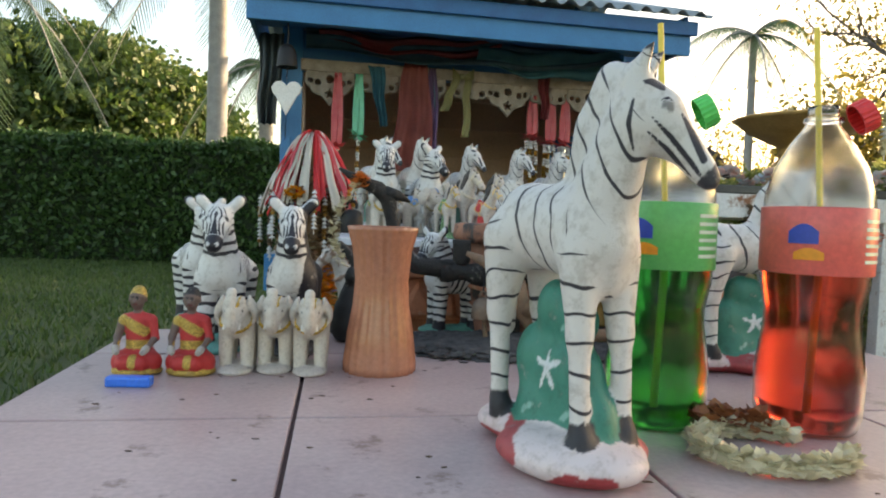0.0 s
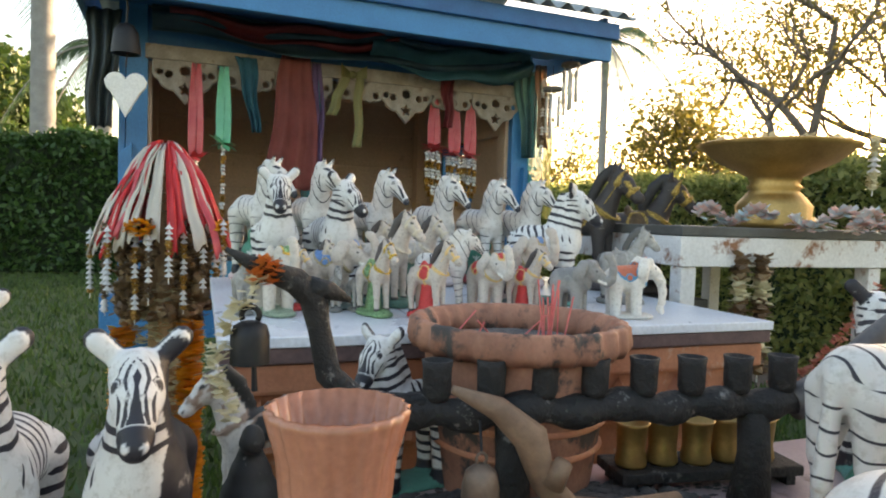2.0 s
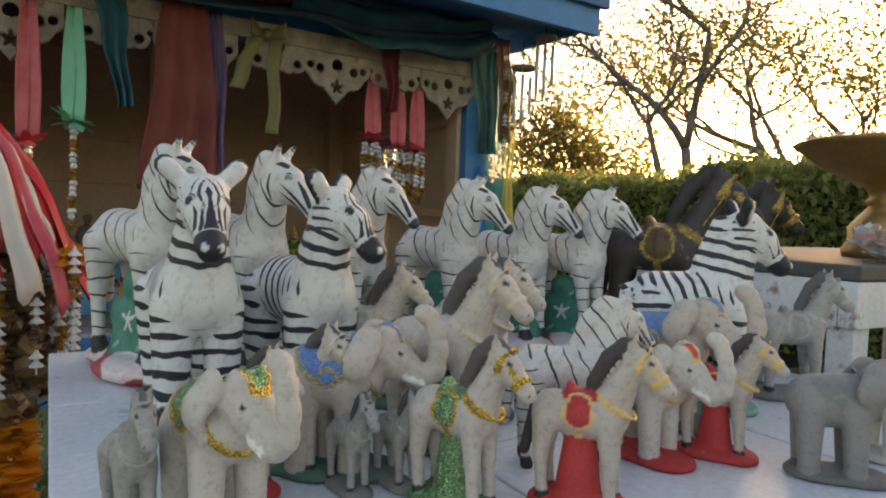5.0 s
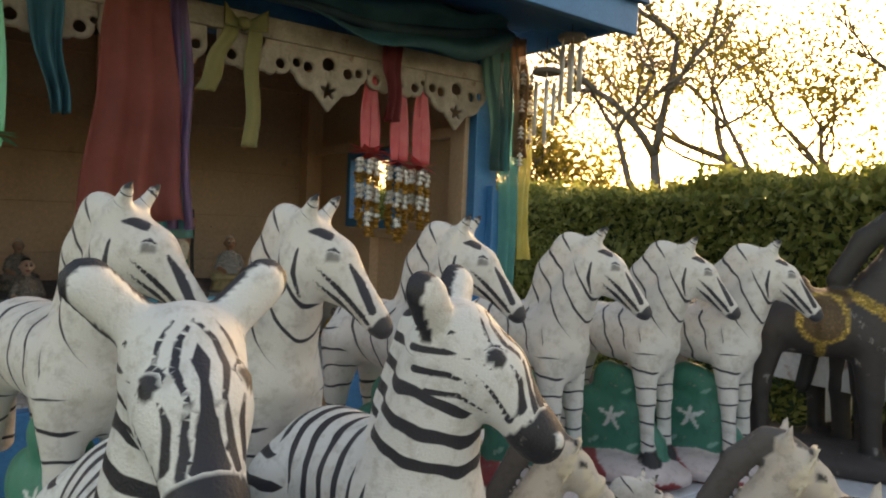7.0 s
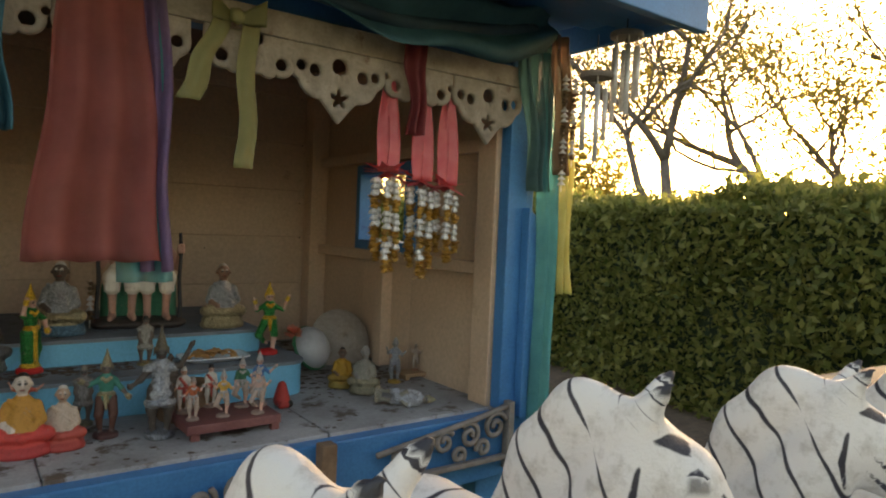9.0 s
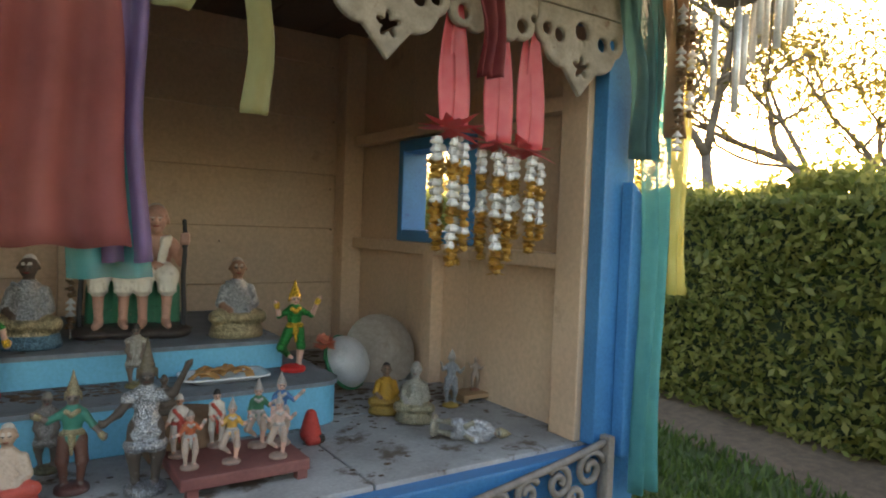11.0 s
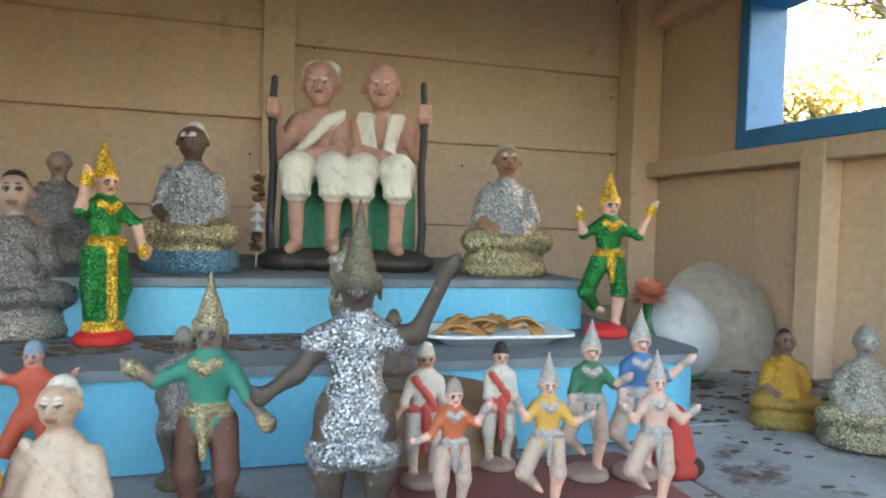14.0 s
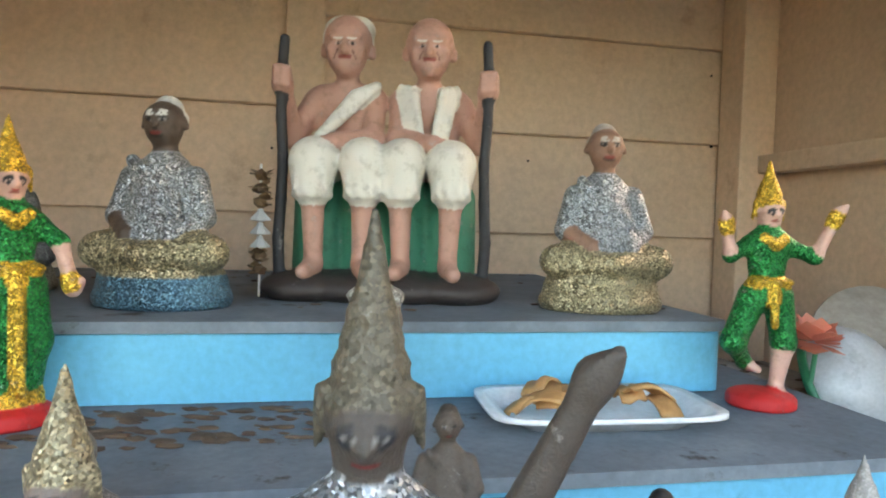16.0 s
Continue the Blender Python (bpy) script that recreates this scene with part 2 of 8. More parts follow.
def leafy(name, c1, c2, glow=0.35):
    def build(nt, n, l, bsdf):
        g = n.new("ShaderNodeNewGeometry")
        col = ramp(n, l, g.outputs["Random Per Island"], [(0.0, c1), (1.0, c2)]).outputs[0]
        l.new(col, bsdf.inputs["Base Color"])
        bsdf.inputs["Roughness"].default_value = 0.5
        t = n.new("ShaderNodeBsdfTranslucent")
        l.new(col, t.inputs["Color"])
        m = n.new("ShaderNodeMixShader")
        m.inputs[0].default_value = glow
        l.new(bsdf.outputs[0], m.inputs[1])
        l.new(t.outputs[0], m.inputs[2])
        l.new(m.outputs[0], n["Material Output"].inputs["Surface"])
    return material(name, build)


def cloth(name, c1, c2, sheer=0.0, through_light=0.4, rough=0.7):
    def build(nt, n, l, bsdf):
        a = noise_node(n, l, 14, 4)
        w = noise_node(n, l, 420, 2)
        col = ramp(n, l, a.outputs[0], [(0.3, c1), (0.7, c2)]).outputs[0]
        l.new(col, bsdf.inputs["Base Color"])
        bsdf.inputs["Roughness"].default_value = rough
        bumped(n, l, bsdf, w.outputs[0], 0.3, 0.001)
        t = n.new("ShaderNodeBsdfTranslucent")
        l.new(col, t.inputs["Color"])
        m = n.new("ShaderNodeMixShader")
        m.inputs[0].default_value = through_light
        l.new(bsdf.outputs[0], m.inputs[1])
        l.new(t.outputs[0], m.inputs[2])
        out = m.outputs[0]
        if sheer:
            tr = n.new("ShaderNodeBsdfTransparent")
            m2 = n.new("ShaderNodeMixShader")
            m2.inputs[0].default_value = sheer
            l.new(out, m2.inputs[1])
            l.new(tr.outputs[0], m2.inputs[2])
            out = m2.outputs[0]
        l.new(out, n["Material Output"].inputs["Surface"])
    return material(name, build)


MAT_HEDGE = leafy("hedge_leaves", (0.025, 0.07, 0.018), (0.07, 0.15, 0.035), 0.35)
# Lighter, yellower copy of the hedge leaves: sun and haze put into the colour.
MAT_HEDGE_SUN = leafy("sun_painted_hedge_leaves", (0.12, 0.16, 0.04), (0.34, 0.34, 0.11), 0.65)
MAT_TREE = leafy("tree_leaves", (0.03, 0.07, 0.015), (0.09, 0.14, 0.03), 0.35)
MAT_FINE = leafy("fine_leaves", (0.10, 0.10, 0.02), (0.28, 0.22, 0.05), 0.6)
MAT_PALM = leafy("palm_leaves", (0.03, 0.07, 0.03), (0.07, 0.13, 0.05), 0.3)
MAT_BARK = surface("bark", (0.10, 0.08, 0.07), (0.22, 0.19, 0.17), 7, 0.9, bump=0.8, dist=0.02)
MAT_PALMBARK = surface("palm_trunk", (0.26, 0.25, 0.25), (0.38, 0.37, 0.36), 6, 0.85, bump=0.5, dist=0.02)
MAT_GRASSBLADE = leafy("grass_blades", (0.03, 0.07, 0.015), (0.09, 0.15, 0.03), 0.3)
MAT_GROUND = surface("lawn_soil", (0.03, 0.055, 0.015), (0.075, 0.10, 0.03), 1.2, 0.95, bump=0.8, fine=45, stain=(0.10, 0.075, 0.05), stain_scale=0.9, stain_at=0.58, dist=0.02)
CLOTH_RED = cloth("faded_red_cloth", (0.33, 0.085, 0.08), (0.42, 0.12, 0.11), 0.34)
CLOTH_PURPLE = cloth("purple_sheer_cloth", (0.22, 0.14, 0.30), (0.32, 0.2, 0.4), 0.35)
CLOTH_TEAL = cloth("teal_cloth", (0.05, 0.32, 0.36), (0.10, 0.45, 0.46), 0.42)
CLOTH_GREEN = cloth("mint_ribbon", (0.16, 0.62, 0.40), (0.22, 0.72, 0.5), 0, 0.3, 0.35)
CLOTH_PINK = cloth("pink_ribbon", (0.72, 0.09, 0.12), (0.82, 0.2, 0.22), 0, 0.35, 0.35)
CLOTH_SCARLET = cloth("scarlet_ribbon", (0.66, 0.025, 0.03), (0.78, 0.05, 0.055), 0, 0.3, 0.35)
CLOTH_YELLOW = cloth("yellow_sheer_cloth", (0.6, 0.55, 0.18), (0.75, 0.68, 0.3), 0.45)
CLOTH_OLIVE = cloth("olive_yellow_cloth", (0.28, 0.27, 0.12), (0.38, 0.36, 0.18), 0.2)
CLOTH_WINE = cloth("wine_scarf", (0.20, 0.03, 0.04), (0.3, 0.06, 0.07), 0.1)
CLOTH_DARK = cloth("dark_blue_drape", (0.02, 0.05, 0.09), (0.04, 0.10, 0.15), 0.0, 0.2)
CLOTH_WHITE = cloth("white_ribbon", (0.7, 0.64, 0.55), (0.8, 0.75, 0.68), 0, 0.35, 0.4)
MAT_JASMINE = leafy("white_plastic_blossoms", (0.62, 0.62, 0.62), (0.82, 0.82, 0.84), 0.2)
MAT_DRYFLOWER = leafy("dried_yellow_blossoms", (0.30, 0.15, 0.03), (0.60, 0.34, 0.07), 0.2)
MAT_MARIGOLD = leafy("orange_marigolds", (0.70, 0.26, 0.02), (0.85, 0.42, 0.03), 0.25)
MAT_BROWNFLOWER = leafy("withered_brown_flowers", (0.10, 0.055, 0.03), (0.30, 0.2, 0.11), 0.15)
MAT_CREAM = leafy("cream_blossoms", (0.55, 0.50, 0.32), (0.75, 0.68, 0.48), 0.25)
MAT_PASTEL = leafy("pastel_artificial_flowers", (0.45, 0.62, 0.68), (0.80, 0.48, 0.42), 0.25)


def glass_like(name, col, rough=0.03, ior=1.4, trans=1.0):
    def build(nt, n, l, bsdf):
        bsdf.inputs["Base Color"].default_value = (*col, 1)
        bsdf.inputs["Roughness"].default_value, bsdf.inputs["IOR"].default_value = rough, ior
        bsdf.inputs["Transmission Weight"].default_value = trans
    return material(name, build)


MAT_PET = glass_like("clear_plastic", (0.97, 0.98, 0.97), 0.12, 1.3)
MAT_GREEN_DRINK = glass_like("green_drink", (0.05, 0.75, 0.10), 0.05, 1.33)
MAT_RED_DRINK = glass_like("red_drink", (0.95, 0.10, 0.06), 0.05, 1.33)
MAT_LABEL_G = surface("green_label", (0.10, 0.45, 0.12), (0.13, 0.52, 0.16), 6, 0.35, bump=0.05)
MAT_LABEL_R = surface("red_label", (0.75, 0.12, 0.10), (0.82, 0.18, 0.14), 6, 0.35, bump=0.05)
MAT_LABEL_MARK = surface("pale_print", (0.62, 0.72, 0.60), (0.7, 0.78, 0.66), 6, 0.4, bump=0.0)
MAT_LABEL_BLUE = surface("blue_print", (0.02, 0.06, 0.4), (0.03, 0.09, 0.5), 6, 0.4, bump=0.0)
MAT_LABEL_ORANGE = surface("orange_print", (0.85, 0.3, 0.02), (0.9, 0.36, 0.03), 6, 0.4, bump=0.0)


# ---- building tools ----
def mesh_of(name, bm, mat=None, smooth=False):
    me = bpy.data.meshes.new(name)
    bmesh.ops.recalc_face_normals(bm, faces=bm.faces)
    bm.to_mesh(me)
    bm.free()
    if mat:
        me.materials.append(mat)
    if smooth:
        me.shade_smooth()
    return me


def part(name, bm, mat, parent=None, label="", smooth=False):
    ob = new(name, mesh_of(name, bm, mat, smooth))
    if parent is not None:
        ob.parent = parent
    return tagged(ob, label)


def thing(name, m, label, category, group="", kind=""):
    ob = new(name)
    ob.empty_display_size = 0.02
    ob.matrix_world = m
    return tagged(ob, label, category, group, kind)


def box(x0, x1, y0, y1, z0, z1, bevel=0.0, bm=None):
    bm = bm or bmesh.new()
    vs = [bm.verts.new(p) for p in ((x0, y0, z0), (x1, y0, z0), (x1, y1, z0), (x0, y1, z0), (x0, y0, z1), (x1, y0, z1), (x1, y1, z1), (x0, y1, z1))]
    fs = [bm.faces.new([vs[i] for i in q]) for q in ((0, 3, 2, 1), (4, 5, 6, 7), (0, 1, 5, 4), (1, 2, 6, 5), (2, 3, 7, 6), (3, 0, 4, 7))]
    if bevel:
        es = {e for f in fs for e in f.edges}
        bmesh.ops.bevel(bm, geom=list(es), offset=bevel, segments=2, profile=0.6, affect="EDGES")
    return bm


def lathe(profile, n=28, wave=0.0, waves=0, bm=None, at=(0, 0, 0), wave_from=-9.0, caps="bt"):
    """profile: rows of (radius, height), swept round z; wave scallops the radius."""
    bm = bm or bmesh.new()
    rings = []
    for r, z in profile:
        ring = []
        for i in range(n):
            a = 2 * math.pi * i / n
            w = wave * math.cos(waves * a) if z >= wave_from else 0.0
            ring.append(bm.verts.new((at[0] + (r + w) * math.cos(a), at[1] + (r + w) * math.sin(a), at[2] + z)))
        rings.append(ring)
    loop = math.dist(profile[0], profile[-1]) < 0.024 and len(profile) > 3 and min(profile[0][0], profile[-1][0]) > 0.012
    if loop:
        caps = ""
    for a, b in zip(rings, rings[1:] + ([rings[0]] if loop and math.dist(profile[0], profile[-1]) > 1e-6 else [])):
        for i in range(n):
            bm.faces.new((a[i], a[(i + 1) % n], b[(i + 1) % n], b[i]))
    for key, ring, (r, z) in (("b", rings[0], profile[0]), ("t", rings[-1], profile[-1])):
        if r > 1e-4 and key in caps:
            bm.faces.new(ring)
    return bm


def tube(pts, radii, n=8, bm=None):
    bm = bm or bmesh.new()
    pts = [Vector(p) for p in pts]
    if isinstance(radii, (int, float)):
        radii = [radii] * len(pts)
    rings = []
    for i, p in enumerate(pts):
        d = (pts[min(i + 1, len(pts) - 1)] - pts[max(i - 1, 0)]).normalized()
        side = d.orthogonal().normalized() if i == 0 else (side - d * side.dot(d)).normalized()
        up = d.cross(side)
        rings.append([bm.verts.new(p + (side * math.cos(2 * math.pi * k / n) + up * math.sin(2 * math.pi * k / n)) * radii[i]) for k in range(n)])
    for a, b in zip(rings, rings[1:]):
        for i in range(n):
            bm.faces.new((a[i], a[(i + 1) % n], b[(i + 1) % n], b[i]))
    bm.faces.new(rings[0])
    bm.faces.new(rings[-1])
    return bm


def sheet(f, nu, nv, thick=0.0015):
    """A cloth of that thickness: f(u, v) in 0..1 gives the place of its middle."""
    bm = bmesh.new()
    P = [[Vector(f(i / nu, j / nv)) for j in range(nv + 1)] for i in range(nu + 1)]
    sides = []
    for s in (1, -1):
        grid = []
        for i in range(nu + 1):
            row = []
            for j in range(nv + 1):
                a = P[min(i + 1, nu)][j] - P[max(i - 1, 0)][j]
                b = P[i][min(j + 1, nv)] - P[i][max(j - 1, 0)]
                nrm = a.cross(b)
                nrm = nrm.normalized() if nrm.length > 1e-12 else Vector((0, -1, 0))
                row.append(bm.verts.new(P[i][j] + nrm * thick * 0.5 * s))
            grid.append(row)
        for i in range(nu):
            for j in range(nv):
                bm.faces.new((grid[i][j], grid[i + 1][j], grid[i + 1][j + 1], grid[i][j + 1]))
        sides.append(grid)
    a, b = sides
    for i in range(nu):
        for j in (0, nv):
            bm.faces.new((a[i][j], a[i + 1][j], b[i + 1][j], b[i][j]))
    for j in range(nv):
        for i in (0, nu):
            bm.faces.new((a[i][j], a[i][j + 1], b[i][j + 1], b[i][j]))
    return bm


def blob(bm, c, r, squash=(1, 1, 1), rng=random, rough=0.25):
    """One small lumpy blossom or clod, of 20 faces."""
    g = bmesh.ops.create_icosphere(bm, subdivisions=1, radius=1.0)
    turn = Euler((rng.random() * 6, rng.random() * 6, rng.random() * 6)).to_matrix()
    for v in g["verts"]:
        p = turn @ v.co
        k = r * (1 + rough * (rng.random() - 0.5) * 2)
        v.co = Vector((p.x * squash[0] * k + c[0], p.y * squash[1] * k + c[1], p.z * squash[2] * k + c[2]))


def petals(bm, c, r, n, rng, tilt=0.9):
    """A rosette of n leaf-like petals."""
    c = Vector(c)
    for i in range(n):
        a = rng.random() * 6.283
        e = (rng.random() - 0.3) * tilt
        d = Vector((math.cos(a) * math.cos(e), math.sin(a) * math.cos(e), math.sin(e)))
        s = d.cross(Vector((0, 0, 1))).normalized() * r * 0.45
        vs = [bm.verts.new(p) for p in (c + d * r * 0.1, c + d * r * 0.65 + s, c + d * r * 1.05, c + d * r * 0.65 - s)]
        bm.faces.new(vs)


# ---- sculpted figures: smooth unions of tapered limbs ----
def nets(D, origin, h):
    """Surface nets of the zero level of D."""
    ins = D < 0
    nx, ny, nz = D.shape
    cnt = np.zeros((nx - 1, ny - 1, nz - 1), int)
    acc = np.zeros((nx - 1, ny - 1, nz - 1, 3))
    cor = [(i, j, k) for i in (0, 1) for j in (0, 1) for k in (0, 1)]
    sl = lambda c: D[c[0]:nx - 1 + c[0], c[1]:ny - 1 + c[1], c[2]:nz - 1 + c[2]]
    for a in cor:
        for ax in range(3):
            if a[ax] == 0:
                b = tuple(1 if q == ax else a[q] for q in range(3))
                da, db = sl(a), sl(b)
                m = (da < 0) != (db < 0)
                t = np.where(m, da / np.where(m, da - db, 1.0), 0.0)
                for q in range(3):
                    acc[..., q] += np.where(m, a[q] + (t if q == ax else 0.0), 0.0)
                cnt += m
    act = cnt > 0
    idx = -np.ones(cnt.shape, int)
    idx[act] = np.arange(act.sum())
    P = acc[act] / cnt[act][:, None] + np.argwhere(act)
    V = P * h + origin
    faces = []
    for ax in range(3):
        o1, o2 = [q for q in range(3) if q != ax]
        s0, s1 = [slice(1, -1)] * 3, [slice(1, -1)] * 3
        s0[ax], s1[ax] = slice(0, -1), slice(1, None)
        a, b = ins[tuple(s0)], ins[tuple(s1)]
        for m, flip in ((a & ~b, False), (~a & b, True)):
            e = np.argwhere(m)
            e[:, o1] += 1
            e[:, o2] += 1
            def at(d1, d2):
                q = e.copy()
                q[:, o1] += d1
                q[:, o2] += d2
                return idx[q[:, 0], q[:, 1], q[:, 2]]
            quad = np.stack([at(-1, -1), at(0, -1), at(0, 0), at(-1, 0)], 1)
            if flip != (ax == 1):
                quad = quad[:, ::-1]
            faces.append(quad)
    return V, np.concatenate(faces)


def limb(P, a, b, ra, rb, sq=None):
    a, b = np.array(a, float), np.array(b, float)
    s = np.ones(3) if sq is None else np.array(sq, float)
    d = (b - a) / s
    q = (P - a) / s
    t = np.clip(q @ d / max(d @ d, 1e-12), 0, 1)
    return (np.linalg.norm(q - t[..., None] * d, axis=-1) - (ra + (rb - ra) * t)) * s.min(), t


def sculpt(name, limbs, cells, mat, blend=0.03, stripes=None):
    """limbs: rows of (end, end, radius, radius, (r, g, b[, glitter]), zone, squash). Unit height; returns the mesh.
    Rows of zone "dab" only lay paint on what is there."""
    dabs, limbs = [L for L in limbs if L[5] == "dab"], [L for L in limbs if L[5] != "dab"]
    pts = np.array([p for L in limbs for p in (np.array(L[0]) - max(L[2], L[3]) * 1.3, np.array(L[0]) + max(L[2], L[3]) * 1.3, np.array(L[1]) - max(L[2], L[3]) * 1.3, np.array(L[1]) + max(L[2], L[3]) * 1.3)])
    lo, hi = pts.min(0) - 0.03, pts.max(0) + 0.03
    h = (hi - lo).max() / cells
    n = np.ceil((hi - lo) / h).astype(int) + 1
    G = np.stack(np.meshgrid(*[lo[i] + h * np.arange(n[i]) for i in range(3)], indexing="ij"), -1)
    D = np.full(n, 1e3)
    for L in limbs:
        r = max(L[2], L[3]) * (max(L[6]) if len(L) > 6 and L[6] else 1) + blend * 2 + 2 * h
        l0 = np.maximum(((np.minimum(L[0], L[1]) - r - lo) / h).astype(int), 0)
        h0 = np.minimum(((np.maximum(L[0], L[1]) + r - lo) / h).astype(int) + 2, n)
        w = tuple(slice(a, b) for a, b in zip(l0, h0))
        d, _ = limb(G[w], *L[:4], L[6] if len(L) > 6 else None)
        k = blend * (0.35 if L[5] in ("hard", "eye") else 1)
        e = D[w]
        m = np.clip(0.5 + 0.5 * (e - d) / k, 0, 1)
        D[w] = np.where(e > 500, d, e * (1 - m) + d * m - k * m * (1 - m))
    flat = G[..., 2]
    D = np.maximum(D, -flat)
    V, F = nets(D, lo, h)
    for _ in range(2):
        E = np.concatenate([F[:, [0, 1]], F[:, [1, 2]], F[:, [2, 3]], F[:, [3, 0]]])
        S, C = np.zeros_like(V), np.zeros(len(V))
        np.add.at(S, E[:, 0], V[E[:, 1]])
        np.add.at(S, E[:, 1], V[E[:, 0]])
        np.add.at(C, E[:, 0], 1)
        np.add.at(C, E[:, 1], 1)
        V = V * 0.55 + 0.45 * S / np.maximum(C, 1)[:, None]
    best, which, tt = np.full(len(V), 1e3), np.zeros(len(V), int), np.zeros(len(V))
    zones = {}
    for i, L in enumerate(limbs):
        d, t = limb(V, *L[:4], L[6] if len(L) > 6 else None)
        if L[5] == "hard":
            d = d - 0.004
        zones[L[5]] = np.minimum(zones.get(L[5], 1e3), d)
        m = d < best
        best, which, tt = np.where(m, d, best), np.where(m, i, which), np.where(m, t, tt)
    me = bpy.data.meshes.new(name)
    me.from_pydata(V.tolist(), [], F.tolist())
    col = np.array([(*L[4], 0.0) if len(L[4]) == 3 else L[4] for L in limbs])[which]
    for L in dabs:
        d, _ = limb(V, *L[:4], L[6] if len(L) > 6 else None)
        col[d < 0] = (*L[4], 0.0) if len(L[4]) == 3 else L[4]
    at = me.attributes.new("paint", "FLOAT_COLOR", "POINT")
    at.data.foreach_set("color", col.astype(np.float32).ravel())
    if stripes:
        ph, du, ink = stripes(V, which, tt, limbs)
        near = np.sort(np.stack([d for z, d in zones.items() if z in ("body", "neck", "leg", "face", "ear")], 1), 1)
        du = du * np.clip((near[:, 1] - near[:, 0] - 0.004) / 0.022, 0, 1)
        for nm, arr in (("phase", ph), ("duty", du), ("ink", ink)):
            me.attributes.new(nm, "FLOAT", "POINT").data.foreach_set("value", arr.astype(np.float32))
    me.materials.append(mat)
    me.shade_smooth()
    return me


def statue(name, me, m, label, category, group=""):
    ob = new(name, me)
    ob.matrix_world = m
    return tagged(ob, label, category, group)


def put(x, y, z, heading, size, lean=0.0):
    """A pose with scale: heading in degrees from +x."""
    return Matrix.Translation((x, y, z)) @ Euler((0, radians(lean), radians(heading))).to_matrix().to_4x4() @ Matrix.Scale(size, 4)


BLACK = (0.015, 0.015, 0.022)


# ---- ground, hedges, trees ----
def ground_sheet():
    bm = bmesh.new()
    xs = [-900, -120, -40, -16] + [-10 + i for i in range(21)] + [16, 40, 120, 900]
    V = [[bm.verts.new((x, y, 0.02 * noise.noise(Vector((x * 0.5, y * 0.5, 0))) - 0.01 if abs(x) < 12 and abs(y) < 12 else -0.01)) for y in xs] for x in xs]
    for i in range(len(xs) - 1):
        for j in range(len(xs) - 1):
            bm.faces.new((V[i][j], V[i + 1][j], V[i + 1][j + 1], V[i][j + 1]))
    return bm


ground = part("ground", ground_sheet(), MAT_GROUND, smooth=True)
tagged(ground, "patchy green lawn with bare brown soil", "lawn", kind="structure")


def soup(name, corners, mat):
    """One mesh from an array of quads (n, 4, 3)."""
    me = bpy.data.meshes.new(name)
    n = len(corners)
    me.from_pydata(corners.reshape(-1, 3).tolist(), [], np.arange(n * 4).reshape(n, 4).tolist())
    me.materials.append(mat)
    return me


def leaf_quads(C, size, rng, aspect=0.5, droop=0.0):
    """Pointed leaves about the centres C."""
    n = len(C)
    d = rng.normal(size=(n, 3))
    d[:, 2] -= droop
    d /= np.linalg.norm(d, axis=1)[:, None]
    s = np.cross(d, rng.normal(size=(n, 3)))
    s /= np.linalg.norm(s, axis=1)[:, None]
    L = size * (0.6 + 0.8 * rng.random((n, 1)))
    return np.stack([C - d * L * 0.5, C + s * L * aspect * 0.5, C + d * L * 0.5, C - s * L * aspect * 0.5], 1)


rng = np.random.default_rng(5)


def grass(name, n, x0, x1, y0, y1, hgt):
    p = np.stack([rng.uniform(x0, x1, n), rng.uniform(y0, y1, n), np.zeros(n)], 1)
    lean = rng.normal(size=(n, 3)) * 0.35 * hgt
    lean[:, 2] = hgt * (0.5 + rng.random(n) * 0.8)
    w = rng.normal(size=(n, 3)) * 0.006
    w[:, 2] = 0
    me = soup(name, np.stack([p - w, p + w, p + lean + w * 0.2, p + lean - w * 0.2], 1), MAT_GRASSBLADE)
    return tagged(new(name, me), "short green lawn grass", "grass", kind="stuff")


grass("grass", 60000, -9, -0.7, 1.0, 11.5, 0.05)
grass("grass", 42000, -0.6, 2.85, 1.4, 9.0, 0.05)

MAT_SOIL = surface("bare_soil", (0.075, 0.05, 0.035), (0.17, 0.12, 0.085), 18, 0.95, bump=0.9, stain=(0.24, 0.18, 0.12), stain_scale=40, stain_at=0.62)
bm = bmesh.new()
strip_rows = []
for i in range(60):
    y = 1.0 + i * 0.19
    strip_rows.append([bm.verts.new((x + (0.09 * math.sin(y * 3.1) + 0.06 * math.sin(y * 7.7) if k == 0 else 0), y, z + (0.012 * math.sin(y * 9 + x * 13) if 0 < k < 5 else 0))) for k, (x, z) in enumerate(((2.72, 0.002), (2.85, 0.02), (3.0, 0.03), (3.2, 0.03), (3.5, 0.03), (4.3, 0.004)))])
for p, q in zip(strip_rows, strip_rows[1:]):
    for k in range(5):
        bm.faces.new((p[k], p[k + 1], q[k + 1], q[k]))
part("soil_bed", bm, MAT_SOIL, None, smooth=True)
tagged(bpy.data.objects["soil_bed"], "strip of bare brown soil under the hedge", "soil", kind="structure")


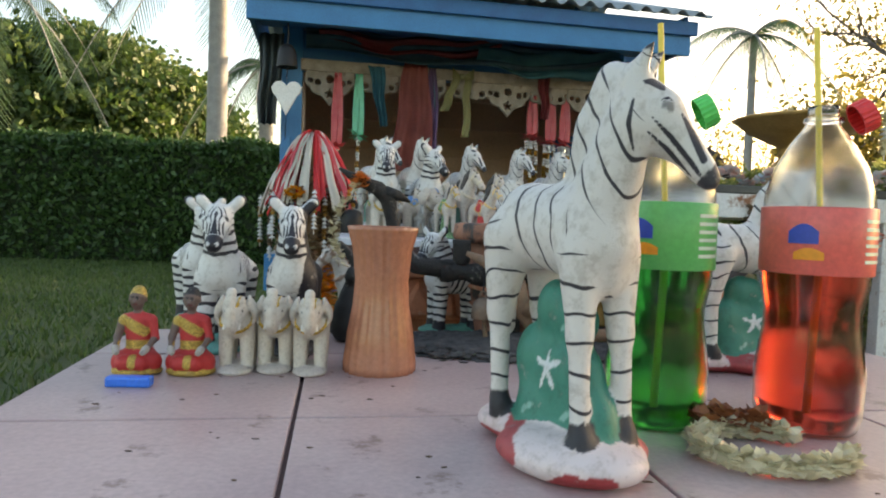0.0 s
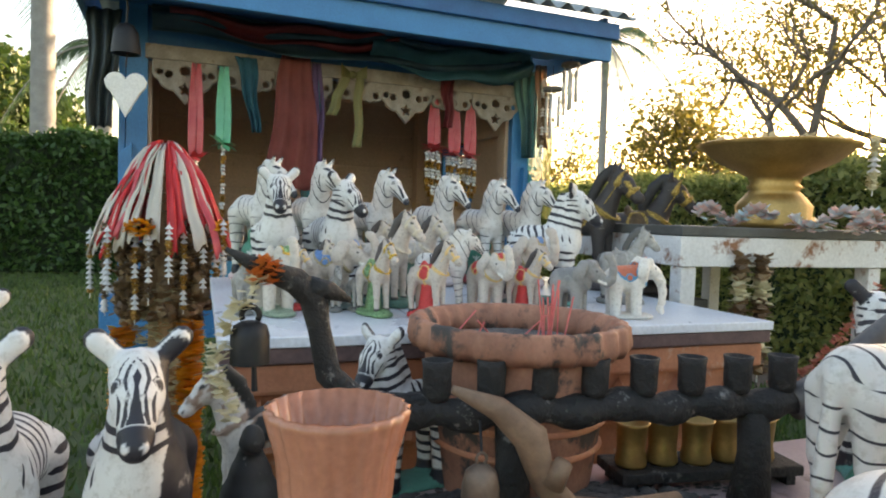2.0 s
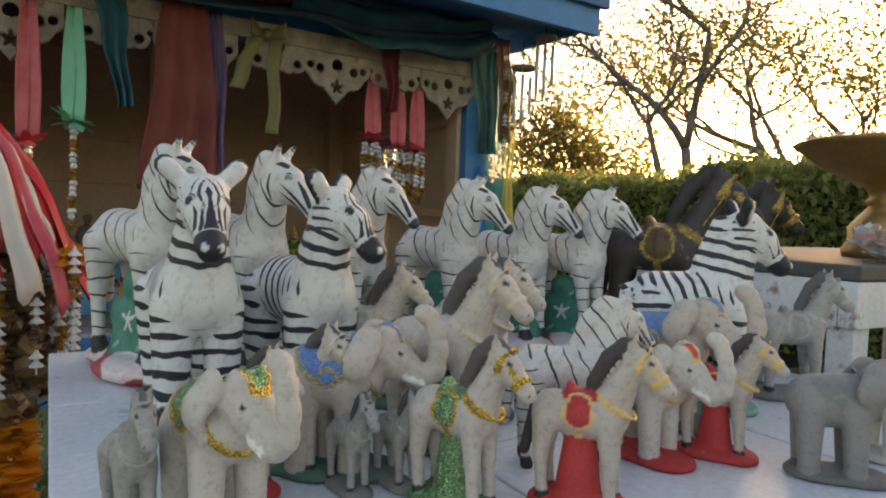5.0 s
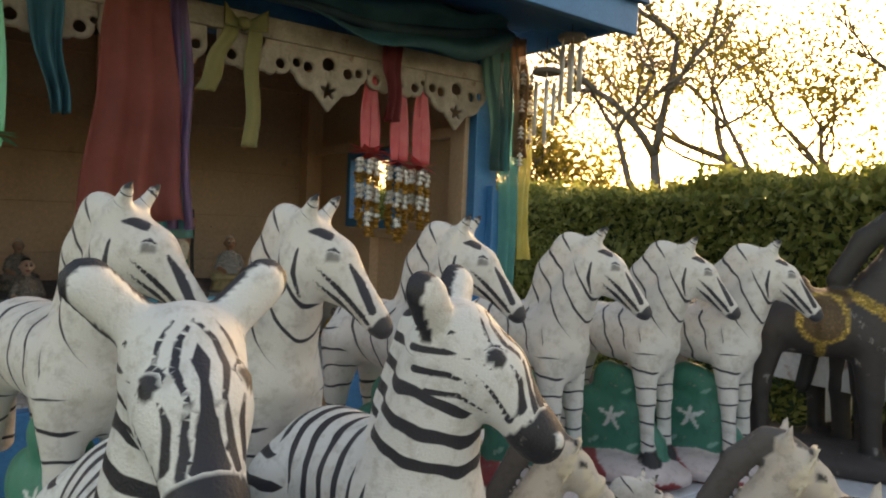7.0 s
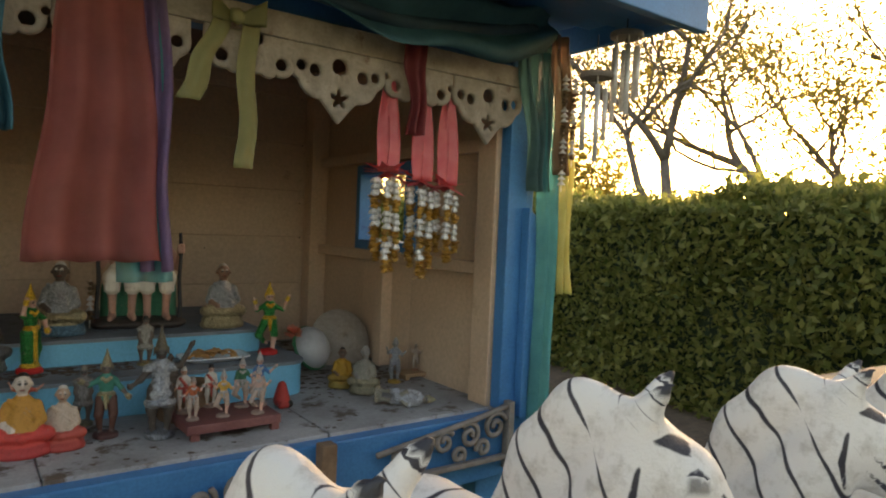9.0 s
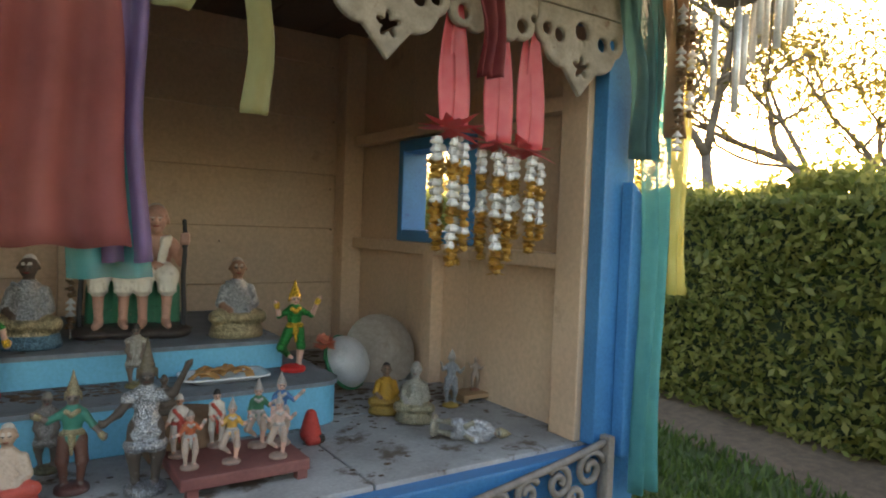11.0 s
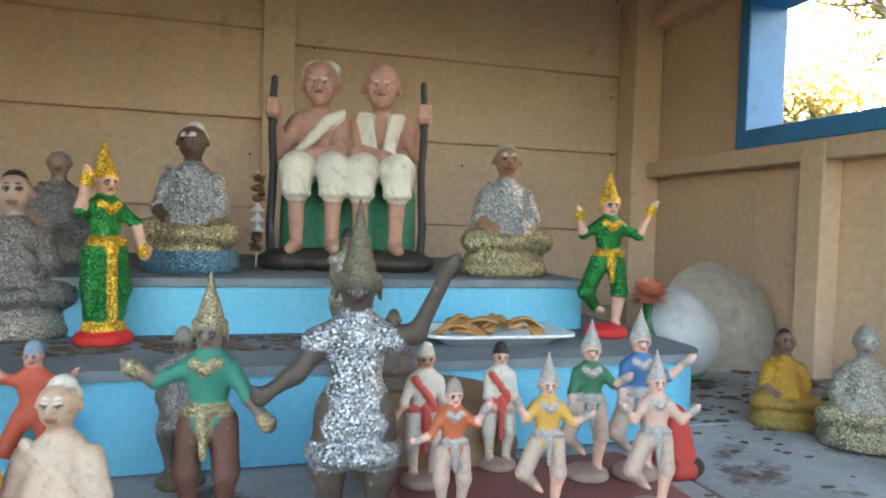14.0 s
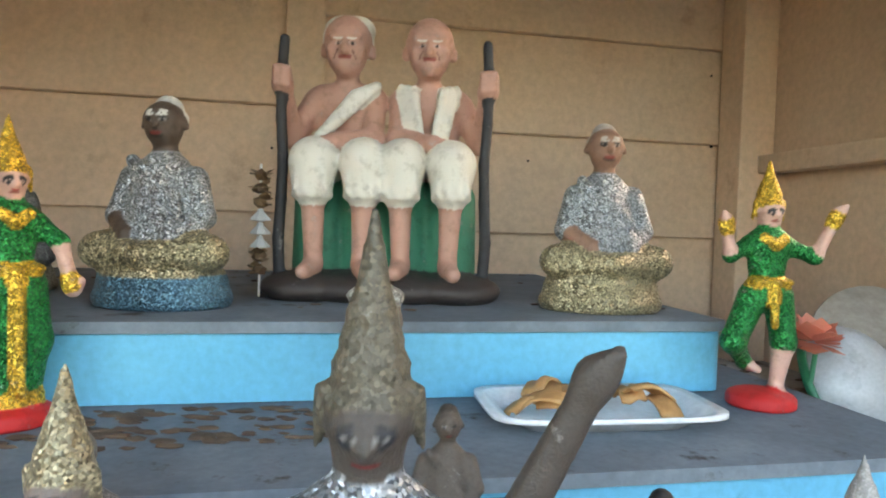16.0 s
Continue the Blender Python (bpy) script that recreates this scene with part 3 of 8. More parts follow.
def hedge(name, a, b, height, depth, n, size, label, leaf_mat=MAT_HEDGE):
    """Clipped hedge along the line a-b: leaves standing off the faces of a solid core painted as inner shade."""
    a, b = np.array(a, float), np.array(b, float)
    u = (b - a) / np.linalg.norm(b - a)
    v = np.array([-u[1], u[0]])
    ln = np.linalg.norm(b - a)
    ob = thing(name, Matrix.Identity(4), label, "hedge")
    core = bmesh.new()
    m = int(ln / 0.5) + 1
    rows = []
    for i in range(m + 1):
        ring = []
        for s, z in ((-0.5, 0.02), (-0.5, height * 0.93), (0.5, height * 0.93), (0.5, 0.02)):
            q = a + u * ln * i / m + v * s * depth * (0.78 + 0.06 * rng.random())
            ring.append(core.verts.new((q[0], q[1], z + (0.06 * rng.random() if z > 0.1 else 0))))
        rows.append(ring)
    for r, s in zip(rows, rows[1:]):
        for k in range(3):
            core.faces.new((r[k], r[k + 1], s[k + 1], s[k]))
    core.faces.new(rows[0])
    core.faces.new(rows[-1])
    # Near-black green: the shade deep between the leaves, put into the core's colour.
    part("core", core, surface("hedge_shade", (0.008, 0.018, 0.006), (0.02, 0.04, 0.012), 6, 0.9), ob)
    t = rng.random(n) * ln
    face = rng.random(n)
    lat = np.where(face < 0.42, -0.5, np.where(face < 0.55, 0.5, rng.random(n) - 0.5))
    z = np.where(face < 0.55, rng.random(n) ** 0.9 * height, height)
    bulge = 0.06 * np.sin(t * 2.1 + z * 3) + 0.05 * np.sin(t * 5.3 - z * 4)
    off = rng.normal(size=n) * 0.045 + 0.6 * bulge
    C = np.zeros((n, 3))
    side = np.where(face < 0.42, -1.0, np.where(face < 0.55, 1.0, 0.0))
    C[:, :2] = a + u * t[:, None] + v * (lat * depth + side * off)[:, None]
    C[:, 2] = np.maximum(z + np.where(side == 0, off * 1.3, 0), 0.03 + 0.09 * rng.random(n))
    lv = new("leaves", soup("leaves", leaf_quads(C, size, rng), leaf_mat))
    lv.parent = ob
    tagged(lv, kind="stuff")
    return ob


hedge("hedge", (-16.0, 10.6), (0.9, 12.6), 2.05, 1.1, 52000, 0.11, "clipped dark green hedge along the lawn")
hedge("hedge", (3.5, 12.0), (3.9, 2.0), 1.42, 0.9, 80000, 0.062, "clipped green hedge beside the shrine, sunlight painted into its leaves", MAT_HEDGE_SUN)


def branch_tree(ob, base, height, spread, rng, levels=4, r0=0.12, lean=(0, 0), upright=0.6, bark=MAT_BARK):
    """Trunk and forking limbs; returns the twig ends."""
    ends, bm = [], bmesh.new()

    def grow(p, d, ln, r, lv):
        pts, q, dd = [p], p, d
        for _ in range(4):
            dd = (dd + Vector(rng.normal(size=3)) * 0.14).normalized()
            q = q + dd * ln / 4
            pts.append(q)
        tube(pts, [r * (1 - 0.1 * i) for i in range(5)], 7 if lv > 1 else 5, bm)
        if lv <= 1:
            ends.extend(pts[2:])
        if lv == 0:
            return
        for k in range(3 if lv > 1 else 4):
            nd = (dd + Vector(rng.normal(size=3)) * spread + Vector((0, 0, upright * 0.3))).normalized()
            grow(q if k < 2 else pts[2 + k % 2], nd, ln * (0.62 + 0.2 * rng.random()), r * 0.58, lv - 1)
    grow(Vector(base), Vector((lean[0], lean[1], 1)).normalized(), height * 0.34, r0, levels)
    part("trunk", bm, bark, ob, smooth=True)
    return np.array([list(e) for e in ends])


def crown(ob, ends, per, scatter, size, mat, droop=0.2):
    C = np.repeat(ends, per, 0) + rng.normal(size=(len(ends) * per, 3)) * scatter
    me = soup("crown", leaf_quads(C, size, rng, 0.5, droop), mat)
    c = new("crown", me)
    c.parent = ob
    tagged(c, kind="stuff")


def leafy_tree(base, height, spread, levels, r0, per, scatter, size, mat, label, lean=(0, 0), upright=0.6):
    ob = thing("tree", Matrix.Identity(4), label, "tree")
    ends = branch_tree(ob, base, height, spread, rng, levels, r0, lean, upright)
    crown(ob, ends, per, scatter, size, mat)
    return ob


# sparse tree with a leaning forked trunk in front of the low sun
leafy_tree((8.6, 11.0, 0), 8.0, 0.55, 4, 0.15, 9, 0.34, 0.10, MAT_FINE, "sparse backlit tree with a forked leaning trunk", (0.18, 0.1))
leafy_tree((12.5, 11.0, 0), 9.0, 0.5, 4, 0.14, 16, 0.5, 0.11, MAT_FINE, "thin leafy tree glowing against the sun", (-0.05, 0))
leafy_tree((14.5, 8.2, 0), 9.0, 0.55, 4, 0.15, 18, 0.5, 0.12, MAT_FINE, "dense backlit tree beside the low sun", (0.05, 0))
leafy_tree((17.0, 13.0, 0), 8.0, 0.55, 4, 0.15, 11, 0.5, 0.15, MAT_FINE, "backlit tree on the far side of the lawn")
leafy_tree((11.0, 21.0, 0), 6.5, 0.7, 4, 0.18, 13, 0.55, 0.2, MAT_FINE, "round pale-green tree in hazy backlight")
leafy_tree((7.5, 24.0, 0), 6.5, 0.7, 4, 0.18, 13, 0.55, 0.2, MAT_FINE, "broad pale-green tree beyond the lawn")


def far_bush(base, size, n, leaf, mat, label, name="bush"):
    """A bank of foliage: leaf clumps over a few lobes, with gaps."""
    ob = thing(name, Matrix.Identity(4), label, "bush")
    pts = []
    for _ in range(14):
        c = np.array(base) + (rng.random(3) - np.array([0.5, 0.5, 0.0])) * np.array(size) * np.array([1, 1, 0.55])
        r = min(size[2], size[0]) * (0.22 + 0.2 * rng.random())
        d = rng.normal(size=(n // 14, 3))
        d /= np.linalg.norm(d, axis=1)[:, None]
        pts.append(c + d * r * (0.75 + 0.3 * rng.random((n // 14, 1))))
    P = np.concatenate(pts)
    P[:, 2] = np.maximum(P[:, 2], 0.05)
    me = soup("foliage", leaf_quads(P, leaf, rng), mat)
    f = new("foliage", me)
    f.parent = ob
    tagged(f, kind="stuff")
    stems = bmesh.new()
    for _ in range(5):
        q = (base[0] + (rng.random() - 0.5) * size[0] * 0.6, base[1] + (rng.random() - 0.5) * size[1] * 0.6, 0)
        tube([q, (q[0] + 0.2, q[1], size[2] * 0.35), (q[0] + 0.1, q[1] + 0.2, size[2] * 0.6)], [0.06, 0.05, 0.03], 6, stems)
    tagged(part("stems", stems, MAT_BARK, ob), kind="stuff")
    return ob


far_bush((11.5, 8.3, 0), (2.6, 2.6, 2.6), 4200, 0.16, MAT_TREE, "dark rounded shrub in front of the sun")
far_bush((15.0, 12.0, 0), (7, 3, 2.4), 4200, 0.2, MAT_TREE, "low shrubs beyond the hedge")
far_bush((9.0, 17.0, 0), (9, 3, 2.0), 4200, 0.2, MAT_TREE, "low shrubs at the edge of the lawn")


def dome_tree(base, radius, height, trunk, n, leaf, label):
    """Broad rain tree: leaf clumps on a flattened dome of many boughs."""
    ob = thing("tree", Matrix.Identity(4), label, "tree")
    branch_tree(ob, base, height * 0.62, 0.8, rng, 3, trunk, upright=0.3)
    k = 420
    a, e = rng.random(k) * 6.283, np.arcsin(rng.random(k) ** 0.8)
    c = np.stack([np.cos(a) * np.cos(e) * radius, np.sin(a) * np.cos(e) * radius, np.sin(e) * height * 0.62], 1) * (0.86 + 0.16 * rng.random((k, 1)))
    c += np.array([base[0], base[1], height * 0.36])
    P = np.repeat(c, n // k, 0) + rng.normal(size=(n // k * k, 3)) * np.array([0.5, 0.5, 0.28])
    me = soup("crown", leaf_quads(P, leaf, rng, 0.6), MAT_TREE)
    f = new("crown", me)
    f.parent = ob
    tagged(f, kind="stuff")
    return ob


dome_tree((-15.6, 27.0, 0), 6.9, 7.7, 0.35, 110000, 0.27, "broad dark green rain tree with a domed crown")


def palm(base, height, r, fronds, flen, label, hang=0.9, dry=0):
    """Palm: ringed trunk, arching fronds with many leaflets."""
    ob = thing("palm_tree", Matrix.Translation(base), label, "palm tree")
    prof = []
    for i in range(40):
        z = height * i / 39
        prof.append((r * (1.0 - 0.25 * i / 39) * (1.03 if i % 2 else 0.98), z))
    part("trunk", lathe(prof, 16), MAT_PALMBARK, ob, smooth=True)
    quads = []
    stems = bmesh.new()
    for k in range(fronds):
        a = k * 2.4 + rng.random() * 0.3
        up = 0.9 - 1.5 * (k / fronds)
        pts = []
        for i in range(13):
            t = i / 12
            q = Vector((math.cos(a) * t, math.sin(a) * t, up * t - hang * t * t)) * flen + Vector((0, 0, height))
            pts.append(q)
        tube(pts, [0.035 * (1 - 0.8 * i / 12) for i in range(13)], 5, stems)
        for i in range(1, 13):
            d = (pts[i] - pts[i - 1]).normalized()
            s = d.cross(Vector((0, 0, 1))).normalized()
            for side in (1, -1):
                for j in range(4):
                    q = pts[i - 1].lerp(pts[i], j / 4)
                    ln = flen * 0.22 * (1 - 0.5 * abs(i / 12 - 0.5))
                    tip = q + (s * side * 0.7 + d * 0.55 + Vector((0, 0, -0.45 - 0.3 * rng.random()))) * ln
                    w = d * 0.022
                    quads.append([q - w, q + w, tip + w * 0.3, tip - w * 0.3])
    part("stem", stems, MAT_PALMBARK, ob)
    me = soup("foliage", np.array([[list(c) for c in q] for q in quads]), MAT_PALM)
    f = new("foliage", me)
    f.parent = ob
    tagged(f, kind="stuff")
    return ob


palm((-5.0, 14.6, 0), 7.2, 0.24, 13, 2.9, "tall palm with a smooth grey trunk behind the hedge")
palm((-9.0, 12.9, 0), 5.3, 0.2, 11, 2.4, "palm with drooping fronds behind the hedge", 1.1)
palm((8.6, 19.0, 0), 6.4, 0.13, 9, 2.2, "slender palm far across the lawn")
palm((-4.3, 16.0, 0), 4.4, 0.2, 9, 1.9, "short palm hidden behind a taller trunk", 1.2)

# ---- the shrine ----
# its own plan: u along the open front, v into the house
TH = radians(10.5)
SH = Matrix.Translation((0.0, 2.9, 0.0)) @ Matrix.Rotation(TH, 4, "Z")
FZ = 0.783
UL, UR, VB, TOP = -0.66, 0.735, 1.02, 1.72


def setting(name, label, category="wall"):
    return thing(name, SH, label, category, kind="structure")


floor = setting("floor", "dusty grey cement floor of the shrine, littered with dry leaves", "floor")
part("slab", box(UL - 0.07, UR + 0.07, 0.012, VB + 0.05, FZ - 0.14, FZ - 0.006, 0.004), MAT_FLOOR, floor)
for i in range(3):
    for j in range(3):
        w = (UR - UL + 0.1) / 3
        part("tile", box(UL - 0.05 + i * w + 0.002, UL - 0.05 + (i + 1) * w - 0.002, 0.0 + j * 0.34 + 0.002, 0.34 + j * 0.34 - 0.002, FZ - 0.02, FZ, 0.002), MAT_FLOOR, floor)
base_front = setting("trim", "blue painted board under the shrine floor", "trim")
part("board", box(UL - 0.09, UR + 0.09, -0.03, 0.006, FZ - 0.16, FZ - 0.008, 0.004), MAT_BLUE, base_front)
for u in (UL, UR):
    for v in (0.06, VB - 0.06):
        leg = thing("post", SH, "thick blue post under the shrine floor", "post", "posts under the shrine")
        part("shaft", box(u - 0.05, u + 0.05, v - 0.05, v + 0.05, 0.0, FZ - 0.14, 0.006), MAT_BLUE, leg)

wall_back = setting("wall_back", "back wall of tan-painted overlapping boards")
wall_right = setting("wall_right", "tan-painted panel wall with studs and a small window")
wall_left = setting("wall_left", "tan-painted panel wall with studs")


def lap(u0, u1, z0, z1, v0, v1, tip):
    """A lapped board whose lower edge stands forward."""
    bm = bmesh.new()
    f = [bm.verts.new(p) for p in ((u0, v0 - tip, z0), (u1, v0 - tip, z0), (u1, v0, z1), (u0, v0, z1))]
    b = [bm.verts.new(p) for p in ((u0, v1, z0), (u1, v1, z0), (u1, v1, z1), (u0, v1, z1))]
    bm.faces.new(f)
    bm.faces.new(b[::-1])
    for i in range(4):
        bm.faces.new((f[i], f[(i + 1) % 4], b[(i + 1) % 4], b[i]))
    bmesh.ops.bevel(bm, geom=bm.edges[:], offset=0.002, segments=1, affect="EDGES")
    return bm


BATTEN = -0.03
for side, (u0, u1, dz) in enumerate(((UL, BATTEN - 0.002, 0.0), (BATTEN + 0.002, UR, -0.022))):
    z = FZ - 0.10 + dz
    while z < TOP:
        z1 = min(z + 0.162, TOP + 0.05)
        part("plank", lap(u0, u1, z, z1 + 0.006, VB, VB + 0.03, 0.012), MAT_WALL, wall_back)
        z += 0.162
part("batten", box(BATTEN - 0.026, BATTEN + 0.03, VB - 0.03, VB + 0.003, FZ, TOP, 0.003), MAT_WALL, wall_back)
part("corner_post", box(UR - 0.065, UR - 0.002, VB - 0.075, VB - 0.014, FZ, TOP, 0.003), MAT_WALL, wall_back)
part("corner_post", box(UL + 0.002, UL + 0.065, VB - 0.075, VB - 0.014, FZ, TOP, 0.003), MAT_WALL, wall_back)

nail_rng = random.Random(12)
NAIL = mesh_of("nail", lathe([(0.0022, 0.0), (0.0022, 0.0012), (0.0008, 0.0018)], 8), MAT_IRON)
for i in range(26):
    nail = new("nail", NAIL)
    nail.parent = wall_back
    nail.matrix_local = pose(nail_rng.choice((-0.62, -0.33, -0.075, 0.04, 0.33, 0.655)) + nail_rng.uniform(-0.012, 0.012), VB - 0.004, FZ + 0.20 + 0.0405 * (i % 18), 90)

# right wall with its window
W0, W1, WZ0, WZ1 = 0.40, 0.67, 1.15, 1.365
for v0, v1, z0, z1 in ((0.0, W0, FZ, TOP), (W1, VB + 0.03, FZ, TOP), (W0, W1, FZ, WZ0), (W0, W1, WZ1, TOP)):
    part("panel", box(UR, UR + 0.022, v0 + 0.0005, v1 - 0.0005, z0, z1), MAT_WALL, wall_right)
for v in (0.52,):
    part("stud", box(UR - 0.036, UR - 0.001, v - 0.022, v + 0.022, FZ, WZ0 - 0.03, 0.003), MAT_WALL, wall_right)
for z in (WZ0 - 0.055, WZ1 + 0.03):
    part("rail", box(UR - 0.034, UR - 0.0015, 0.072, VB - 0.078, z, z + 0.03, 0.003), MAT_WALL, wall_right)
window_1 = setting("window_1", "small open window with a blue painted wooden frame", "window")
wf = 0.018
for v0, v1, z0, z1 in ((W0 - wf, W0 + 0.006, WZ0 - 0.024, WZ1 + 0.024), (W1 - 0.006, W1 + wf, WZ0 - 0.024, WZ1 + 0.024), (W0 + 0.006, W1 - 0.006, WZ0 - 0.024, WZ0 + 0.006), (W0 + 0.006, W1 - 0.006, WZ1 - 0.006, WZ1 + 0.024)):
    part("window_frame", box(UR - 0.030, UR + 0.045, v0, v1, z0, z1, 0.003), MAT_BLUE, window_1)
for v0, v1, z0, z1 in ((0.0, VB + 0.03, FZ, TOP),):
    part("panel", box(UL - 0.022, UL, v0, v1, z0, z1), MAT_WALL, wall_left)
for v in (0.52,):
    part("stud", box(UL + 0.001, UL + 0.036, v - 0.022, v + 0.022, FZ, TOP, 0.003), MAT_WALL, wall_left)

# front posts: tan inside, blue outside
for sgn, u, lab in ((1, 0.70, "right"), (-1, -0.60, "left")):
    p = thing("post", SH, "tan and bright blue front post of the shrine", "post", "front posts of the shrine")
    e = (lambda a, b: (min(a, b), max(a, b)))
    part("inner_face", box(*e(u, u + sgn * 0.034), 0.006, 0.075, FZ, TOP, 0.003), MAT_WALL, p)
    part("blue_board", box(*e(u + sgn * 0.012, u + sgn * 0.075), -0.030, 0.004, FZ, TOP, 0.003), MAT_BLUE, p, "bright blue painted board")
    part("blue_board", box(*e(u + sgn * 0.077, u + sgn * 0.097), -0.024, 0.06, FZ - 0.1, TOP, 0.003), MAT_BLUE, p, "bright blue painted board")
    bm = box(*e(u + sgn * 0.055, u + sgn * 0.095), -0.058, -0.032, FZ - 0.02, 1.262, 0.004)
    for v in bm.verts:
        if v.co.z > 1.2:
            v.co.z += -0.035 * abs(v.co.x - (u + sgn * 0.055)) / 0.04
    part("short_board", bm, MAT_BLUE, p, "short blue board with a slanted top")

ceiling = setting("ceiling", "dark wooden ceiling boards", "ceiling")
bm = bmesh.new()
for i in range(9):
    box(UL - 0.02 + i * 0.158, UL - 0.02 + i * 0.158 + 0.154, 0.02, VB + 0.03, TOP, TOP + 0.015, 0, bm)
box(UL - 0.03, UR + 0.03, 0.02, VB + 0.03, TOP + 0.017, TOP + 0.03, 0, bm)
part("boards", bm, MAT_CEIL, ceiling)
lintel = setting("trim", "dark blue beam over the open front", "beam")
part("beam", box(-0.695, 0.795, -0.022, 0.018, 1.535, 1.70, 0.003), MAT_FASCIA, lintel)

roof = thing("roof", SH, "pitched roof of grey corrugated sheet with blue eaves", "roof", kind="structure")
EV, EZ = -0.40, 1.625
part("fascia", box(-0.80, 0.90, EV, EV + 0.022, EZ, EZ + 0.115, 0.003), MAT_BLUE, roof, "bright blue fascia board")
part("fascia_strip", box(-0.82, 0.92, EV - 0.018, EV - 0.001, EZ + 0.075, EZ + 0.13, 0.003), MAT_FASCIA, roof)
for i in range(4):
    v = EV + 0.024 + i * 0.094
    bm = box(-0.79, 0.89, v, v + 0.091, EZ + 0.03 + i * 0.017, EZ + 0.042 + i * 0.017, 0.002)
    part("soffit_board", bm, MAT_FASCIA, roof)
for u in (-0.80, 0.88):
    part("barge_board", box(u, u + 0.02, EV + 0.024, VB + 0.2, EZ + 0.02, EZ + 0.16, 0.003), MAT_FASCIA, roof)


def corrugated(u0, u1, v0, v1, z0, z1):
    n = 130
    return sheet(lambda a, b: (u0 + (u1 - u0) * a, v0 + (v1 - v0) * b, z0 + (z1 - z0) * b + 0.012 * math.sin(a * 2 * math.pi * 24)), n * 2, 4, 0.003)


part("roof_sheet", corrugated(-0.86, 0.96, EV - 0.06, 0.50, EZ + 0.145, 2.12), MAT_ROOF, roof, "grey corrugated sheet", smooth=True)
part("roof_sheet", corrugated(-0.86, 0.96, VB + 0.46, 0.50, EZ + 0.145, 2.12), MAT_ROOF, roof, "grey corrugated sheet", smooth=True)
gable = bmesh.new()
for u in (UL - 0.03, UR + 0.03):
    f = [gable.verts.new((u, v, z)) for v, z in ((0.0, TOP), (VB + 0.04, TOP), (0.52, 2.08))]
    g = [gable.verts.new((u + 0.015, v, z)) for v, z in ((0.0, TOP), (VB + 0.04, TOP), (0.52, 2.08))]
    gable.faces.new(f)
    gable.faces.new(g[::-1])
    for i in range(3):
        gable.faces.new((f[i], f[(i + 1) % 3], g[(i + 1) % 3], g[i]))
part("gable", gable, MAT_FASCIA, roof)


# ---- carved valance ----
def fret_shape(width, f, x0, x1, z0, z1, thick, cell, name):
    """A board of that thickness cut to the outline f(x, z) < 0."""
    nx, nz = int((x1 - x0) / cell) + 3, int((z1 - z0) / cell) + 3
    ys = np.array([-1.5, -0.5, 0.5, 1.5]) * thick
    X, Y, Z = np.meshgrid(x0 - cell + cell * np.arange(nx), ys, z0 - cell + cell * np.arange(nz), indexing="ij")
    D = np.maximum(f(X, Z), (np.abs(Y) - thick) * 0.5)
    V, F = nets(D, np.zeros(3), 1.0)
    P = np.empty_like(V)
    P[:, 0] = x0 - cell + V[:, 0] * cell
    P[:, 1] = (V[:, 1] - 1.5) * thick * 0.5
    P[:, 2] = z0 - cell + V[:, 2] * cell
    me = bpy.data.meshes.new(name)
    me.from_pydata(P.tolist(), [], F.tolist())
    me.materials.append(MAT_FRET)
    return me


def disc(X, Z, x, z, r):
    return np.hypot(X - x, Z - z) - r


def star(X, Z, x, z, r):
    a = np.arctan2(X - x, Z - z)
    return np.hypot(X - x, Z - z) - r * (0.68 + 0.32 * np.cos(5 * a))


def heart_pendant(X, Z):
    """Heart-shaped pendant with scrolled ears and a star cut through it."""
    A = np.abs(X)
    d = np.minimum(disc(A, Z, 0.042, -0.045, 0.042), disc(A, Z, 0.072, -0.028, 0.03))
    tip = np.maximum(A * 0.75 + (-Z) * 0.66 - 0.086, Z + 0.045)
    d = np.minimum(d, tip)
    d = np.minimum(d, np.maximum(np.abs(Z + 0.008) - 0.02, A - 0.1))
    d = np.maximum(d, -star(X, Z, 0, -0.082, 0.02))
    for x, z, r in ((0.05, -0.035, 0.012), (0.078, -0.03, 0.010)):
        d = np.maximum(d, -disc(A, Z, x, z, r))
    return np.maximum(d, -np.maximum(disc(X, Z, 0, -0.022, 0.016), -(Z + 0.034)))


def scallop(X, Z):
    """Small scroll drop between the hearts."""
    A = np.abs(X)
    d = np.minimum(disc(A, Z, 0.024, -0.035, 0.026), np.maximum(np.abs(Z + 0.008) - 0.02, A - 0.055))
    d = np.minimum(d, disc(X, Z, 0, -0.05, 0.016))
    d = np.maximum(d, -disc(A, Z, 0.024, -0.038, 0.011))
    return np.maximum(d, -disc(A, Z, 0.047, -0.022, 0.006))


valance = thing("valance", SH @ Matrix.Translation((0, -0.036, 1.53)), "weathered white carved wooden valance with heart-shaped pendants", "valance")
part("top_rail", box(-0.62, 0.72, -0.012, 0.012, 0.004, 0.05, 0.003), MAT_FRET, valance)
HEART = fret_shape(0, heart_pendant, -0.115, 0.115, -0.18, 0.02, 0.014, 0.0035, "pendant")
DROP = fret_shape(0, scallop, -0.06, 0.06, -0.08, 0.02, 0.014, 0.0035, "drop")
for i, u in enumerate((-0.50, -0.115, 0.26, 0.63)):
    p = new("pendant", HEART)
    p.parent, p.location = valance, (u, 0, -0.005)
for i, u in enumerate((-0.33, -0.27, 0.06, 0.12, 0.41, 0.475)):
    p = new("drop", DROP)
    p.parent, p.location = valance, (u, 0, -0.005)

# low carved rail along the floor edge at the right
rail = thing("carved_rail", SH @ Matrix.Translation((0.60, -0.05, FZ - 0.075)) @ Matrix.Rotation(radians(0), 4, "Y"), "grey weathered carved scrollwork rail along the floor edge", "rail")


